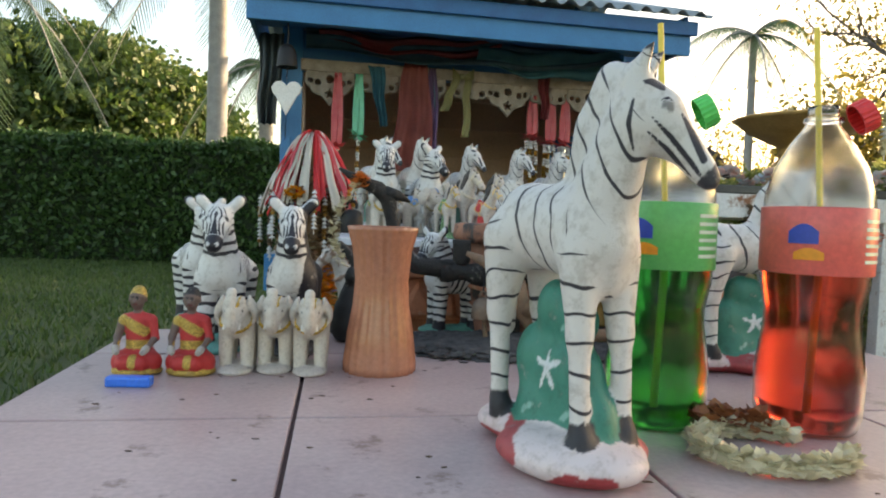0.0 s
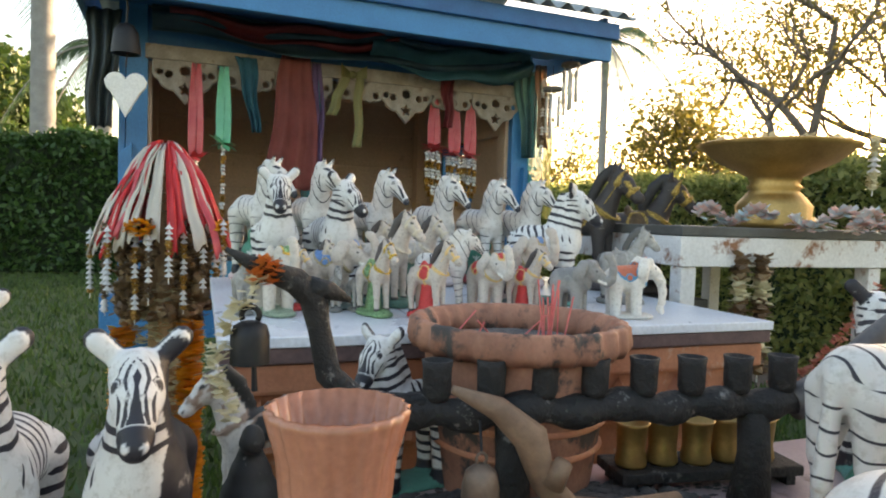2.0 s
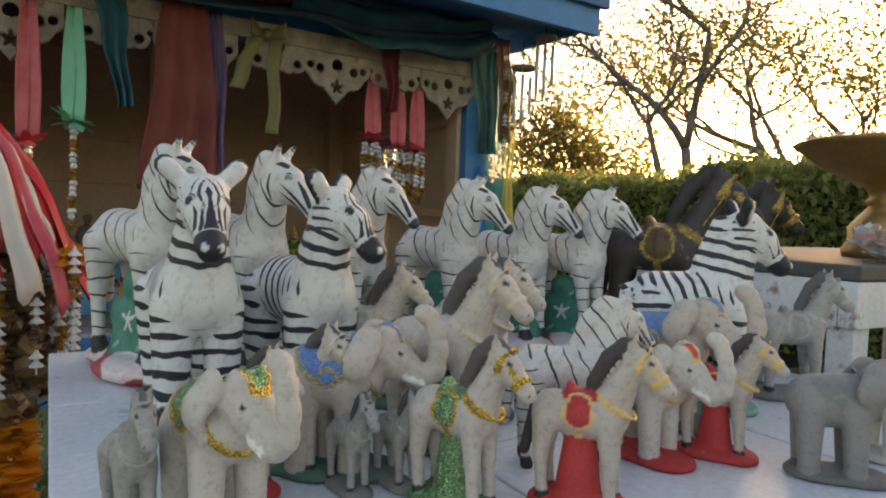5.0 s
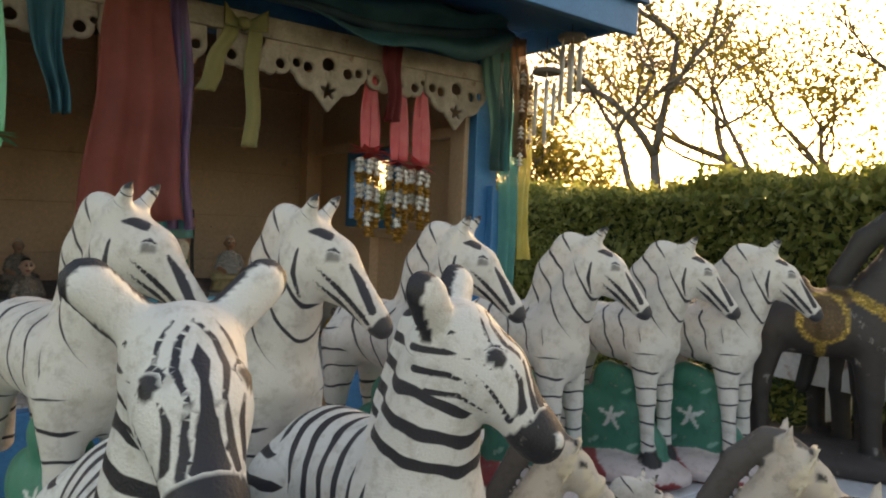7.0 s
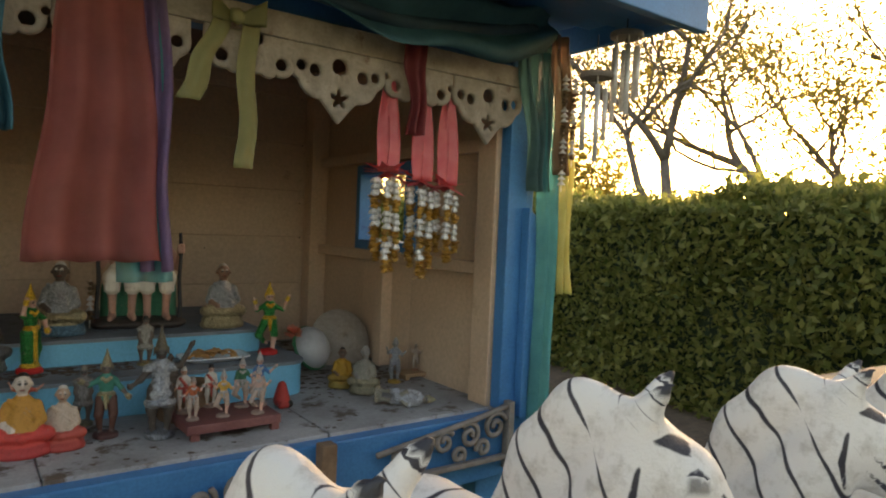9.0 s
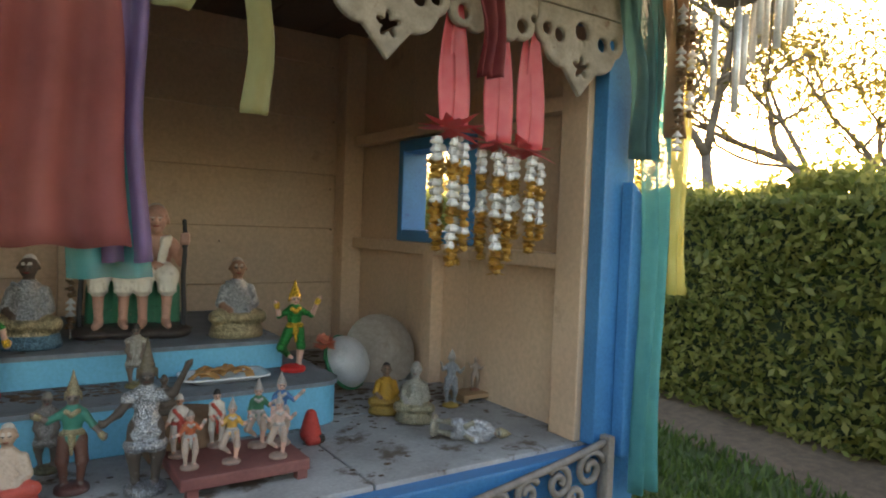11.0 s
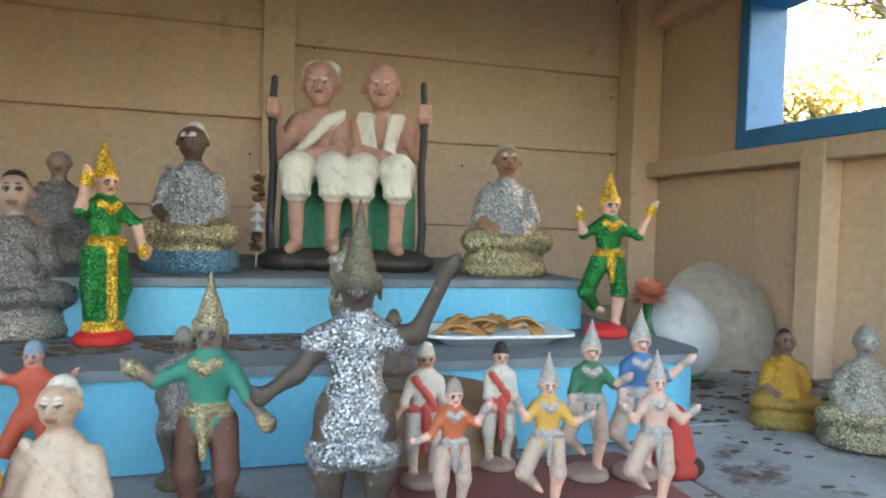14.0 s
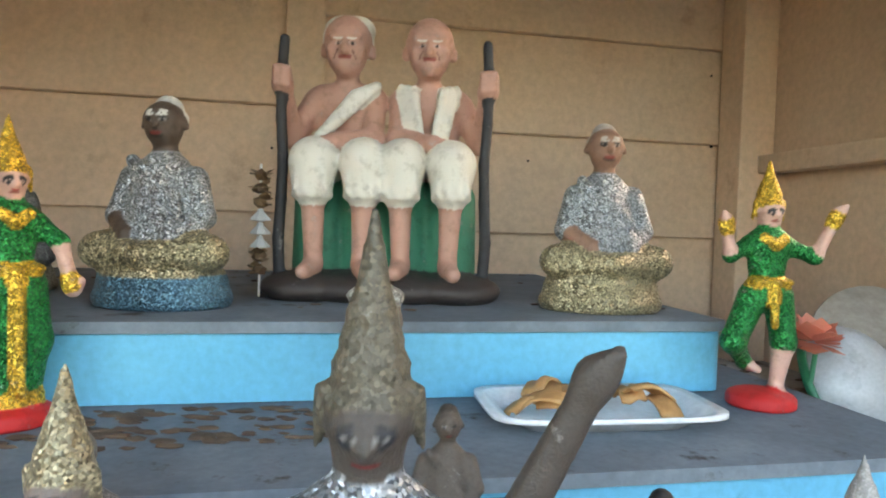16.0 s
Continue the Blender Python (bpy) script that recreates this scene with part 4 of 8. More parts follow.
def spiral(cx, cz, r0, r1, turns, a0, y=0.0, n=26):
    return [(cx + (r0 + (r1 - r0) * i / n) * math.cos(a0 + turns * 6.283 * i / n), y, cz + (r0 + (r1 - r0) * i / n) * math.sin(a0 + turns * 6.283 * i / n)) for i in range(n + 1)]


for cx, cz, r, tn, a0 in ((0.085, 0.045, 0.034, 1.5, 0.3), (0.01, 0.035, 0.03, -1.5, 2.4), (-0.06, 0.03, 0.026, 1.4, 0.6), (-0.12, 0.022, 0.022, -1.4, 2.0), (-0.175, 0.016, 0.018, 1.3, 0.8), (0.05, 0.0, 0.02, -1.2, 3.3), (-0.02, -0.005, 0.018, 1.2, 5.4)):
    part("scroll", tube(spiral(cx, cz, r, 0.006, tn, a0), 0.0065, 6), MAT_GREYWOOD, rail, smooth=True)
part("top_strip", tube([(-0.23, 0, 0.03), (-0.1, 0, 0.05), (0.03, 0, 0.07), (0.125, 0, 0.09)], 0.007, 6), MAT_GREYWOOD, rail, smooth=True)
part("end_strip", box(0.118, 0.134, -0.012, 0.012, -0.06, 0.1, 0.003), MAT_GREYWOOD, rail)
part("bottom_strip", box(-0.24, 0.118, -0.008, 0.008, -0.035, -0.024, 0.002), MAT_GREYWOOD, rail)
rail2 = thing("carved_rail", SH @ Matrix.Translation((0.22, -0.05, FZ - 0.085)), "grey weathered carved scrollwork rail with a square post", "rail")
for cx, cz, r, tn, a0 in ((-0.06, 0.03, 0.03, -1.5, 0.8), (-0.13, 0.025, 0.028, 1.5, 2.0), (-0.2, 0.02, 0.026, -1.4, 0.9), (-0.27, 0.02, 0.026, 1.4, 2.2)):
    part("scroll", tube(spiral(cx, cz, r, 0.006, tn, a0), 0.0065, 6), MAT_GREYWOOD, rail2, smooth=True)
part("bottom_strip", box(-0.3, 0.08, -0.008, 0.008, -0.035, -0.024, 0.002), MAT_GREYWOOD, rail2)
part("post", box(0.02, 0.052, -0.016, 0.016, -0.06, 0.085, 0.004), MAT_CARVED, rail2)

# ---- blue display steps inside ----
step = thing("display_step", SH, "light blue painted step, dusty grey top, rounded end", "display step", "steps inside the shrine")
S1Z, S2Z = 0.868, 0.926


def step_block(u0, u1, v0, v1, z0, z1, r, bm=None):
    """A box with a rounded front corner at the u1 end."""
    bm = bm or bmesh.new()
    pts = [(u0, v0)] + [(u1 - r + r * math.sin(a), v0 + r - r * math.cos(a)) for a in np.linspace(0, math.pi / 2, 7)] + [(u1, v1), (u0, v1)]
    lo = [bm.verts.new((x, y, z0)) for x, y in pts]
    hi = [bm.verts.new((x, y, z1)) for x, y in pts]
    bm.faces.new(lo[::-1])
    bm.faces.new(hi)
    for i in range(len(pts)):
        j = (i + 1) % len(pts)
        bm.faces.new((lo[i], lo[j], hi[j], hi[i]))
    return bm


part("riser", step_block(UL + 0.04, 0.375, 0.300, VB - 0.09, FZ + 0.002, S1Z - 0.009, 0.05), MAT_STEP, step)
part("tread", step_block(UL + 0.04, 0.379, 0.296, VB - 0.09, S1Z - 0.008, S1Z, 0.05), MAT_STEP_TOP, step, "dusty grey tread")
step2 = thing("display_step", SH, "upper light blue painted step with a dusty top", "display step", "steps inside the shrine")
part("riser", step_block(UL + 0.06, 0.312, 0.450, VB - 0.10, S1Z + 0.001, S2Z - 0.009, 0.012), MAT_STEP, step2)
part("tread", step_block(UL + 0.06, 0.315, 0.446, VB - 0.10, S2Z - 0.008, S2Z, 0.012), MAT_STEP_TOP, step2, "dusty grey tread")

# ---- tables outside ----
TZ = 0.745
TM = Matrix.Translation((0.10, 0.66, 0)) @ Matrix.Rotation(radians(9), 4, "Z")
table = thing("offering_table", TM, "low masonry table topped with worn pink tiles", "table")
part("bed", box(-0.545, 0.70, -0.42, 0.545, TZ - 0.07, TZ - 0.006, 0.004), MAT_GROUT, table)
cols = [-0.535, -0.240, 0.06, 0.38, 0.70]
rowsy = [-0.42, -0.28, 0.035, 0.345, 0.545]
for i in range(4):
    for j in range(4):
        part("tile", box(cols[i] + 0.0022, cols[i + 1] - 0.0022, rowsy[j] + 0.0022, rowsy[j + 1] - 0.0022, TZ - 0.012, TZ, 0.002), MAT_TILE, table)
for x in (-0.45, 0.6):
    for y in (-0.33, 0.45):
        part("leg", box(x - 0.05, x + 0.05, y - 0.05, y + 0.05, 0, TZ - 0.07, 0.006), MAT_GROUT, table)

AZ = 0.905
AM = Matrix.Translation((-0.200, 1.268, 0)) @ Matrix.Rotation(radians(8), 4, "Z")
altar = thing("altar", AM, "ornate terracotta altar topped with white tiles", "altar")
AWD, ADP = 0.86, 0.76
for i in range(3):
    for j in range(3):
        w, d = AWD / 3, ADP / 3
        part("tile", box(i * w + 0.0015, (i + 1) * w - 0.0015, j * d + 0.0015, (j + 1) * d - 0.0015, AZ - 0.014, AZ, 0.002), MAT_WHITE_TILE, altar)
part("top_slab", box(0.004, AWD - 0.004, 0.004, ADP - 0.004, AZ - 0.035, AZ - 0.015, 0.003), MAT_GROUT, altar)
for inset, z0, z1 in ((0.012, AZ - 0.075, AZ - 0.036), (0.03, AZ - 0.16, AZ - 0.075), (0.05, AZ - 0.22, AZ - 0.16), (0.08, 0.0, AZ - 0.22)):
    part("moulding", box(inset, AWD - inset, inset, ADP - inset, z0, z1 - 0.001, 0.005), MAT_TERRA, altar)


def lotus(w, h):
    """A raised pointed petal of the frieze."""
    bm = bmesh.new()
    ring = [(-w / 2, 0), (-w * 0.42, h * 0.5), (0, h), (w * 0.42, h * 0.5), (w / 2, 0)]
    o = [bm.verts.new((x, 0, z)) for x, z in ring]
    c = [bm.verts.new((x * 0.6, -0.012, z * 0.75 + 0.004)) for x, z in ring]
    for i in range(4):
        bm.faces.new((o[i], o[i + 1], c[i + 1], c[i]))
    bm.faces.new(c)
    return bm


LOTUS = mesh_of("petal", lotus(0.052, 0.07), MAT_TERRA)
for k in range(15):
    p = new("petal", LOTUS)
    p.parent, p.location = altar, (0.055 + k * 0.053, 0.029, AZ - 0.152)
for k in range(12):
    p = new("petal", LOTUS)
    p.parent, p.location, p.rotation_euler = altar, (0.029, 0.05 + k * 0.06, AZ - 0.152), (0, 0, -math.pi / 2)


# ---- zebras ----
GREENBASE, REDPAINT, ROCK = (0.02, 0.20, 0.14), (0.55, 0.06, 0.07), (0.66, 0.58, 0.57)


def strokes(X, Z, lines):
    """How far inside the nearest brush stroke; lines: rows of (x, z, half width)."""
    best = np.full(len(X), -1.0)
    for ln in lines:
        for (x0, z0, w0), (x1, z1, w1) in zip(ln, ln[1:]):
            dx, dz = x1 - x0, z1 - z0
            t = np.clip(((X - x0) * dx + (Z - z0) * dz) / (dx * dx + dz * dz), 0, 1)
            best = np.maximum(best, w0 + (w1 - w0) * t - np.hypot(X - x0 - t * dx, Z - z0 - t * dz))
    return best


def zebra_stripes(kb, kn, kl, slant, neck_dir, head, turn, pivot, small=False):
    """Bands on body, neck and legs, and the brush strokes of the head."""
    def f(V, which, t, limbs):
        first = next(L for L in limbs if L[5] == "neck")
        ph, du = np.zeros(len(V)), np.zeros(len(V))
        on_head = np.zeros(len(V), bool)
        for i, L in enumerate(limbs):
            m = which == i
            z = L[5]
            if z == "body":
                ph[m], du[m] = (V[m, 0] * kb + slant * V[m, 2] * kb), np.clip((0.2 - V[m, 0]) / 0.03, 0, 1)
            elif z == "neck":
                a, b = np.array(first[0]), np.array(first[1])
                w = np.array(neck_dir) / np.linalg.norm(neck_dir)
                ph[m], du[m] = (V[m] - a) @ w * kn + 0.2, np.clip((V[m] - a) @ (b - a) / 0.01, 0, 1)
            elif z == "leg":
                ph[m], du[m] = V[m, 2] * kl, 1
            elif z == "ear":
                ph[m], du[m] = t[m] * 2.6, 1.0
            if z in ("face", "neck"):
                on_head |= m
        c, s_ = math.cos(turn), math.sin(turn)
        x, y = V[:, 0] - pivot, V[:, 1]
        X, Y = pivot + x * c + y * s_, y * c - x * s_
        Z = V[:, 2]
        if small:
            X, Y, Z = pivot + (X - pivot) / 0.78, Y / 0.88, 0.80 + (Z - 0.82) / 0.78
        ink = np.where(on_head, head(X, np.abs(Y), Z), -1.0)
        return ph, du, ink
    return f


def cute_head_paint(X, A, Z):
    """Nested pointed lines down the forehead, bars on the cheeks."""
    S = (X - 0.20) * 0.62 - (Z - 0.93) * 0.78
    F = (X - 0.20) * 0.78 + (Z - 0.93) * 0.62
    front = strokes(A, S, [
        [(0, 0.085, 0.003), (0, 0.12, 0.015), (0, 0.16, 0.008), (0, 0.21, 0.012), (0, 0.30, 0.028)],
        [(0, 0.035, 0.004), (0.026, 0.075, 0.007), (0.038, 0.13, 0.008), (0.026, 0.19, 0.006), (0.034, 0.27, 0.008), (0.04, 0.30, 0.008)],
        [(0.022, 0.02, 0.003), (0.052, 0.07, 0.006), (0.062, 0.11, 0.004)],
        [(0.062, 0.175, 0.003), (0.052, 0.22, 0.007), (0.056, 0.28, 0.007)]])
    side = strokes(X, Z, [
        [(0.10, 0.885, 0.010), (0.20, 0.885, 0.007), (0.235, 0.875, 0.002)], [(0.10, 0.84, 0.011), (0.19, 0.84, 0.009), (0.25, 0.825, 0.003)],
        [(0.11, 0.79, 0.011), (0.20, 0.785, 0.009), (0.255, 0.765, 0.003)], [(0.14, 0.74, 0.010), (0.22, 0.735, 0.008), (0.29, 0.695, 0.003)],
        [(0.265, 0.79, 0.003), (0.30, 0.755, 0.007), (0.345, 0.68, 0.006)],
        [(0.275, 0.845, 0.003), (0.292, 0.858, 0.005), (0.315, 0.85, 0.005), (0.328, 0.832, 0.003)], [(0.275, 0.82, 0.003), (0.292, 0.806, 0.004), (0.31, 0.808, 0.003)]])
    return np.maximum(np.where(F > -0.055, front, -1.0), np.where(A > 0.05, side, -1.0))


def slim_head_paint(X, A, Z):
    """A dash over the eye, long lines down the muzzle."""
    side = strokes(X, Z, [
        [(0.245, 0.912, 0.003), (0.262, 0.914, 0.008), (0.285, 0.903, 0.007), (0.293, 0.896, 0.002)],
        [(0.272, 0.835, 0.002), (0.315, 0.795, 0.006), (0.37, 0.735, 0.006), (0.39, 0.71, 0.004)],
        [(0.262, 0.805, 0.002), (0.31, 0.765, 0.006), (0.36, 0.71, 0.005)],
        [(0.338, 0.845, 0.002), (0.365, 0.80, 0.007), (0.395, 0.745, 0.008)],
        [(0.225, 0.875, 0.003), (0.217, 0.82, 0.006), (0.228, 0.765, 0.002)],
        [(0.292, 0.872, 0.002), (0.305, 0.877, 0.0035), (0.32, 0.866, 0.002)]])
    return np.where(A > 0.012, side + 0.0018, -1.0)


def cute_zebra(head_turn=0.0, base=GREENBASE):
    """Stocky zebra with a big head, bold stripes, a dark muzzle and round ears."""
    W, K = (0.66, 0.66, 0.65), BLACK
    L = [((-0.20, 0, 0.50), (0.09, 0, 0.50), 0.142, 0.148, W, "body", None),
         ((0.09, 0, 0.52), (0.155, 0, 0.80), 0.138, 0.088, W, "neck", (1, 0.92, 1)),
         ((0.0, 0, 0.68), (0.075, 0, 0.87), 0.05, 0.045, W, "neck", (1, 0.55, 1))]
    for s in (1, -1):
        L += [((0.11, s * 0.085, 0.45), (0.12, s * 0.088, 0.10), 0.078, 0.056, W, "leg", None),
              ((0.12, s * 0.088, 0.09), (0.125, s * 0.088, 0.03), 0.060, 0.066, K, "hard", None),
              ((-0.24, s * 0.09, 0.47), (-0.23, s * 0.092, 0.10), 0.10, 0.056, W, "leg", None),
              ((-0.23, s * 0.092, 0.09), (-0.225, s * 0.092, 0.03), 0.060, 0.066, K, "hard", None)]
    L += [((-0.34, 0, 0.55), (-0.38, 0, 0.25), 0.03, 0.025, W, "leg", None), ((-0.38, 0, 0.24), (-0.38, 0, 0.18), 0.03, 0.02, K, "hard", None)]
    c, s_ = math.cos(head_turn), math.sin(head_turn)
    piv = (0.16, 0.0)

    def t(p):
        x, y = 0.78 * (p[0] - 0.16), 0.88 * p[1]
        return (piv[0] + x * c - y * s_, piv[1] + x * s_ + y * c, 0.82 + 0.78 * (p[2] - 0.80))
    H = [((0.19, 0, 0.845), (0.275, 0, 0.78), 0.104, 0.088, W, "face", None),
         ((0.285, 0, 0.765), (0.375, 0, 0.665), 0.082, 0.060, W, "face", None),
         ((0.392, 0, 0.645), (0.408, 0, 0.628), 0.063, 0.058, K, "hard", None)]
    for s in (1, -1):
        H += [((0.175, s * 0.078, 0.915), (0.17, s * 0.132, 0.975), 0.036, 0.036, W, "hard", (0.5, 1, 1)),
              ((0.146, s * 0.080, 0.918), (0.142, s * 0.140, 0.985), 0.046, 0.046, K, "hard", (0.5, 1, 1)),
              ((0.300, s * 0.068, 0.832), (0.308, s * 0.066, 0.826), 0.015, 0.014, K, "eye", None),
              ((0.31, s * 0.082, 0.835), (0.31, s * 0.083, 0.835), 0.0045, 0.004, (0.8, 0.8, 0.8), "dab", None),
              ((0.455, s * 0.03, 0.640), (0.46, s * 0.032, 0.634), 0.013, 0.011, (0.62, 0.62, 0.62), "hard", None)]
    L += [(t(a), t(b), ra * 0.83, rb * 0.83, col, z, q) for a, b, ra, rb, col, z, q in H]
    if base:
        L += [((-0.22, 0, 0.018), (0.14, 0, 0.018), 0.15, 0.15, base, "hard", (1, 1, 0.28))]
    return L


def lean_zebra(head_turn=0.0, rock=True):
    """Slim zebra with an arched crest and thin stripes, standing over a green rock on a red-and-white base."""
    W, K, G = (0.61, 0.59, 0.565), (0.02, 0.02, 0.026), (0.025, 0.20, 0.145)
    L = [((-0.21, 0, 0.595), (0.08, 0, 0.575), 0.108, 0.118, W, "body", None),
         ((-0.25, 0, 0.60), (-0.22, 0, 0.58), 0.10, 0.11, W, "body", None),
         ((0.09, 0, 0.60), (0.205, 0, 0.83), 0.115, 0.068, W, "neck", (1, 0.85, 1)),
         ((-0.02, 0, 0.67), (0.06, 0, 0.82), 0.055, 0.062, W, "neck", (1, 0.5, 1)),
         ((0.06, 0, 0.82), (0.13, 0, 0.905), 0.064, 0.060, W, "neck", (1, 0.5, 1)),
         ((0.13, 0, 0.905), (0.205, 0, 0.915), 0.060, 0.045, W, "neck", (1, 0.5, 1)),
         ((0.12, 0, 0.49), (0.13, 0, 0.55), 0.068, 0.085, W, "body", None)]
    for s in (1, -1):
        L += [((0.11, s * 0.062, 0.52), (0.13, s * 0.068, 0.34), 0.062, 0.034, W, "leg", None),
              ((0.13, s * 0.068, 0.34), (0.15, s * 0.072, 0.12), 0.031, 0.025, W, "leg", None),
              ((0.152, s * 0.072, 0.12), (0.160, s * 0.072, 0.10), 0.030, 0.036, K, "hard", None),
              ((-0.25, s * 0.07, 0.55), (-0.275, s * 0.078, 0.36), 0.08, 0.04, W, "leg", None),
              ((-0.275, s * 0.078, 0.36), (-0.26, s * 0.078, 0.12), 0.033, 0.026, W, "leg", None),
              ((-0.26, s * 0.078, 0.12), (-0.252, s * 0.078, 0.10), 0.031, 0.036, K, "hard", None)]
    L += [((-0.335, 0, 0.60), (-0.37, 0, 0.30), 0.026, 0.03, W, "leg", None)]
    c, s_ = math.cos(head_turn), math.sin(head_turn)

    def t(p):
        x, y = p[0] - 0.18, p[1]
        return (0.18 + x * c - y * s_, x * s_ + y * c, p[2])
    H = [((0.225, 0, 0.875), (0.275, 0, 0.845), 0.066, 0.062, W, "face", (1, 0.88, 1)),
         ((0.245, 0, 0.83), (0.29, 0, 0.80), 0.058, 0.046, W, "face", (1, 0.85, 1)),
         ((0.285, 0, 0.835), (0.385, 0, 0.73), 0.056, 0.036, W, "face", (1, 0.85, 1)),
         ((0.400, 0, 0.714), (0.406, 0, 0.707), 0.031, 0.028, (0.04, 0.04, 0.05), "eye", (1, 0.9, 1))]
    for s in (1, -1):
        H += [((0.212, s * 0.031, 0.922), (0.248, s * 0.044, 0.976), 0.022, 0.015, W, "ear", (1, 0.8, 1)), ((0.253, s * 0.046, 0.984), (0.263, s * 0.049, 0.996), 0.011, 0.006, K, "eye", None),
              ((0.302, s * 0.053, 0.862), (0.312, s * 0.051, 0.857), 0.007, 0.006, (0.22, 0.21, 0.2), "eye", None)]
    L += [(t(a), t(b), ra, rb, col, z, q) for a, b, ra, rb, col, z, q in H]
    if not rock:
        return L
    for x, y, z, r in ((-0.08, 0, 0.10, 0.13), (-0.13, 0.0, 0.24, 0.10), (0.02, 0, 0.22, 0.10), (-0.06, 0, 0.38, 0.075), (0.08, 0.0, 0.12, 0.10), (0.03, 0, 0.36, 0.06)):
        L.append(((x - 0.02, y, z), (x + 0.02, y, z), r, r * 0.9, G, "", (1, 0.66, 1)))
    for x, y, r, col in ((-0.28, 0, 0.11, (0.62, 0.5, 0.5)), (-0.12, 0.05, 0.14, (0.42, 0.07, 0.075)), (0.06, -0.04, 0.145, (0.66, 0.57, 0.57)), (0.16, 0.0, 0.105, (0.64, 0.55, 0.55)), (-0.02, -0.09, 0.10, (0.40, 0.07, 0.075)), (0.06, 0.09, 0.1, (0.46, 0.12, 0.12))):
        L.append(((x - 0.03, y, 0.045), (x + 0.03, y, 0.045), r, r, col, "", (1, 1, 0.42)))
    for s in (1, -1):
        for k in range(5):
            a = 0.4 + k * 1.257
            L.append(((-0.03, s * 0.08, 0.24), (-0.03 + 0.055 * math.cos(a), s * 0.08, 0.24 + 0.055 * math.sin(a)), 0.035, 0.030, (0.62, 0.66, 0.66), "dab", (0.32, 1, 0.32)))
        for x, z in ((0.06, 0.13), (-0.11, 0.12), (0.01, 0.34)):
            L.append(((x, s * 0.07, z), (x + 0.03, s * 0.07, z + 0.02), 0.05, 0.04, (0.20, 0.42, 0.36), "dab", (0.22, 1, 0.16)))
        for x, y in ((-0.1, 0.15), (-0.25, 0.07), (0.02, 0.13), (0.14, 0.11), (0.20, 0.07)):
            L.append(((x - 0.05, s * y, 0.02), (x + 0.05, s * y, 0.025), 0.05, 0.045, (0.36, 0.045, 0.05), "dab", (1, 1, 0.55)))
    return L


def cute_mesh(turn, base, burns=()):
    return sculpt("cute_zebra", cute_zebra(turn, base) + list(burns), 132, MAT_ZA, 0.032, zebra_stripes(19, 17, 15, 0.25, (0.25, 0, 0.97), cute_head_paint, turn, 0.16, True))


def slim_mesh(turn, cells=140, rock=True):
    return sculpt("slim_zebra", lean_zebra(turn, rock), cells, MAT_ZB, 0.026, zebra_stripes(12, 15, 14, 0.3, (0.82, 0, 0.57), slim_head_paint, turn, 0.18))


CUTE = cute_mesh(0, (0.10, 0.32, 0.28))
SCORCHED = cute_mesh(0, (0.03, 0.03, 0.03), [((-0.30, 0.13, 0.40), (0.14, 0.13, 0.40), 0.13, 0.125, BLACK, "dab", (1, 0.8, 2.2)), ((0.12, 0.11, 0.72), (0.18, 0.11, 0.86), 0.08, 0.075, BLACK, "dab", (1, 0.9, 1.5))])
CUTE_TURN = cute_mesh(0.55, (0.08, 0.28, 0.22))
LEAN_Z, LEAN_U, LEAN_T = slim_mesh(0.0), slim_mesh(0.6, 150), slim_mesh(0.45)


def nose_at(x, y, z0, heading, size, reach):
    """Stand a figure so that its nose comes at (x, y)."""
    return put(x - reach * size * math.cos(radians(heading)), y - reach * size * math.sin(radians(heading)), z0, heading, size)


ZL = "white zebra statue, thin black stripes, red and white base"
CL = "glossy white zebra statue with bold black stripes"
statue("zebra_statue", LEAN_U, put(0.113, 0.560, TZ, -62, 0.340) @ Matrix.Diagonal((0.8, 0.92, 1, 1)), "tall white zebra statue with thin stripes over a green rock", "zebra statue", "zebra statues")
statue("zebra_statue", LEAN_Z, put(0.455, 0.96, TZ, 10, 0.30), "white zebra statue over a green rock behind the bottles", "zebra statue", "zebra statues")
statue("zebra_statue", CUTE, nose_at(-0.312, 0.90, TZ, -82, 0.228, 0.40), CL + " on the pink table", "zebra statue", "zebra statues")
statue("zebra_statue", CUTE, nose_at(-0.392, 1.13, TZ, -60, 0.228, 0.40), CL + " behind another one", "zebra statue", "zebra statues")
statue("zebra_statue", SCORCHED, nose_at(-0.205, 0.902, TZ, -80, 0.228, 0.40), CL + ", one side scorched black", "zebra statue", "zebra statues")
statue("zebra_statue", CUTE_TURN, put(0.015, 1.20, TZ, 200, 0.19), "small zebra statue beneath the altar edge", "zebra statue", "zebra statues")
statue("zebra_statue", CUTE, put(0.60, 1.13, TZ, 60, 0.25), CL + " beside the burnt rack", "zebra statue", "zebra statues")
statue("zebra_statue", CUTE, nose_at(-0.138, 1.588, AZ, -84, 0.232, 0.40), CL + " on the white altar", "zebra statue", "zebra statues")
statue("zebra_statue", CUTE_TURN, nose_at(-0.018, 1.622, AZ, -72, 0.228, 0.37), CL + ", its head turned", "zebra statue", "zebra statues")
statue("zebra_statue", CUTE, put(0.345, 1.600, AZ, -28, 0.222), CL + " near the altar end", "zebra statue", "zebra statues")
statue("zebra_statue", LEAN_T, put(-0.190, 1.875, AZ, -62, 0.264), ZL, "zebra statue", "zebra statues")
statue("zebra_statue", LEAN_T, nose_at(-0.050, 1.755, AZ, -72, 0.262, 0.385), ZL, "zebra statue", "zebra statues")
statue("zebra_statue", LEAN_T, nose_at(0.085, 1.82, AZ, -72, 0.255, 0.385), ZL, "zebra statue", "zebra statues")
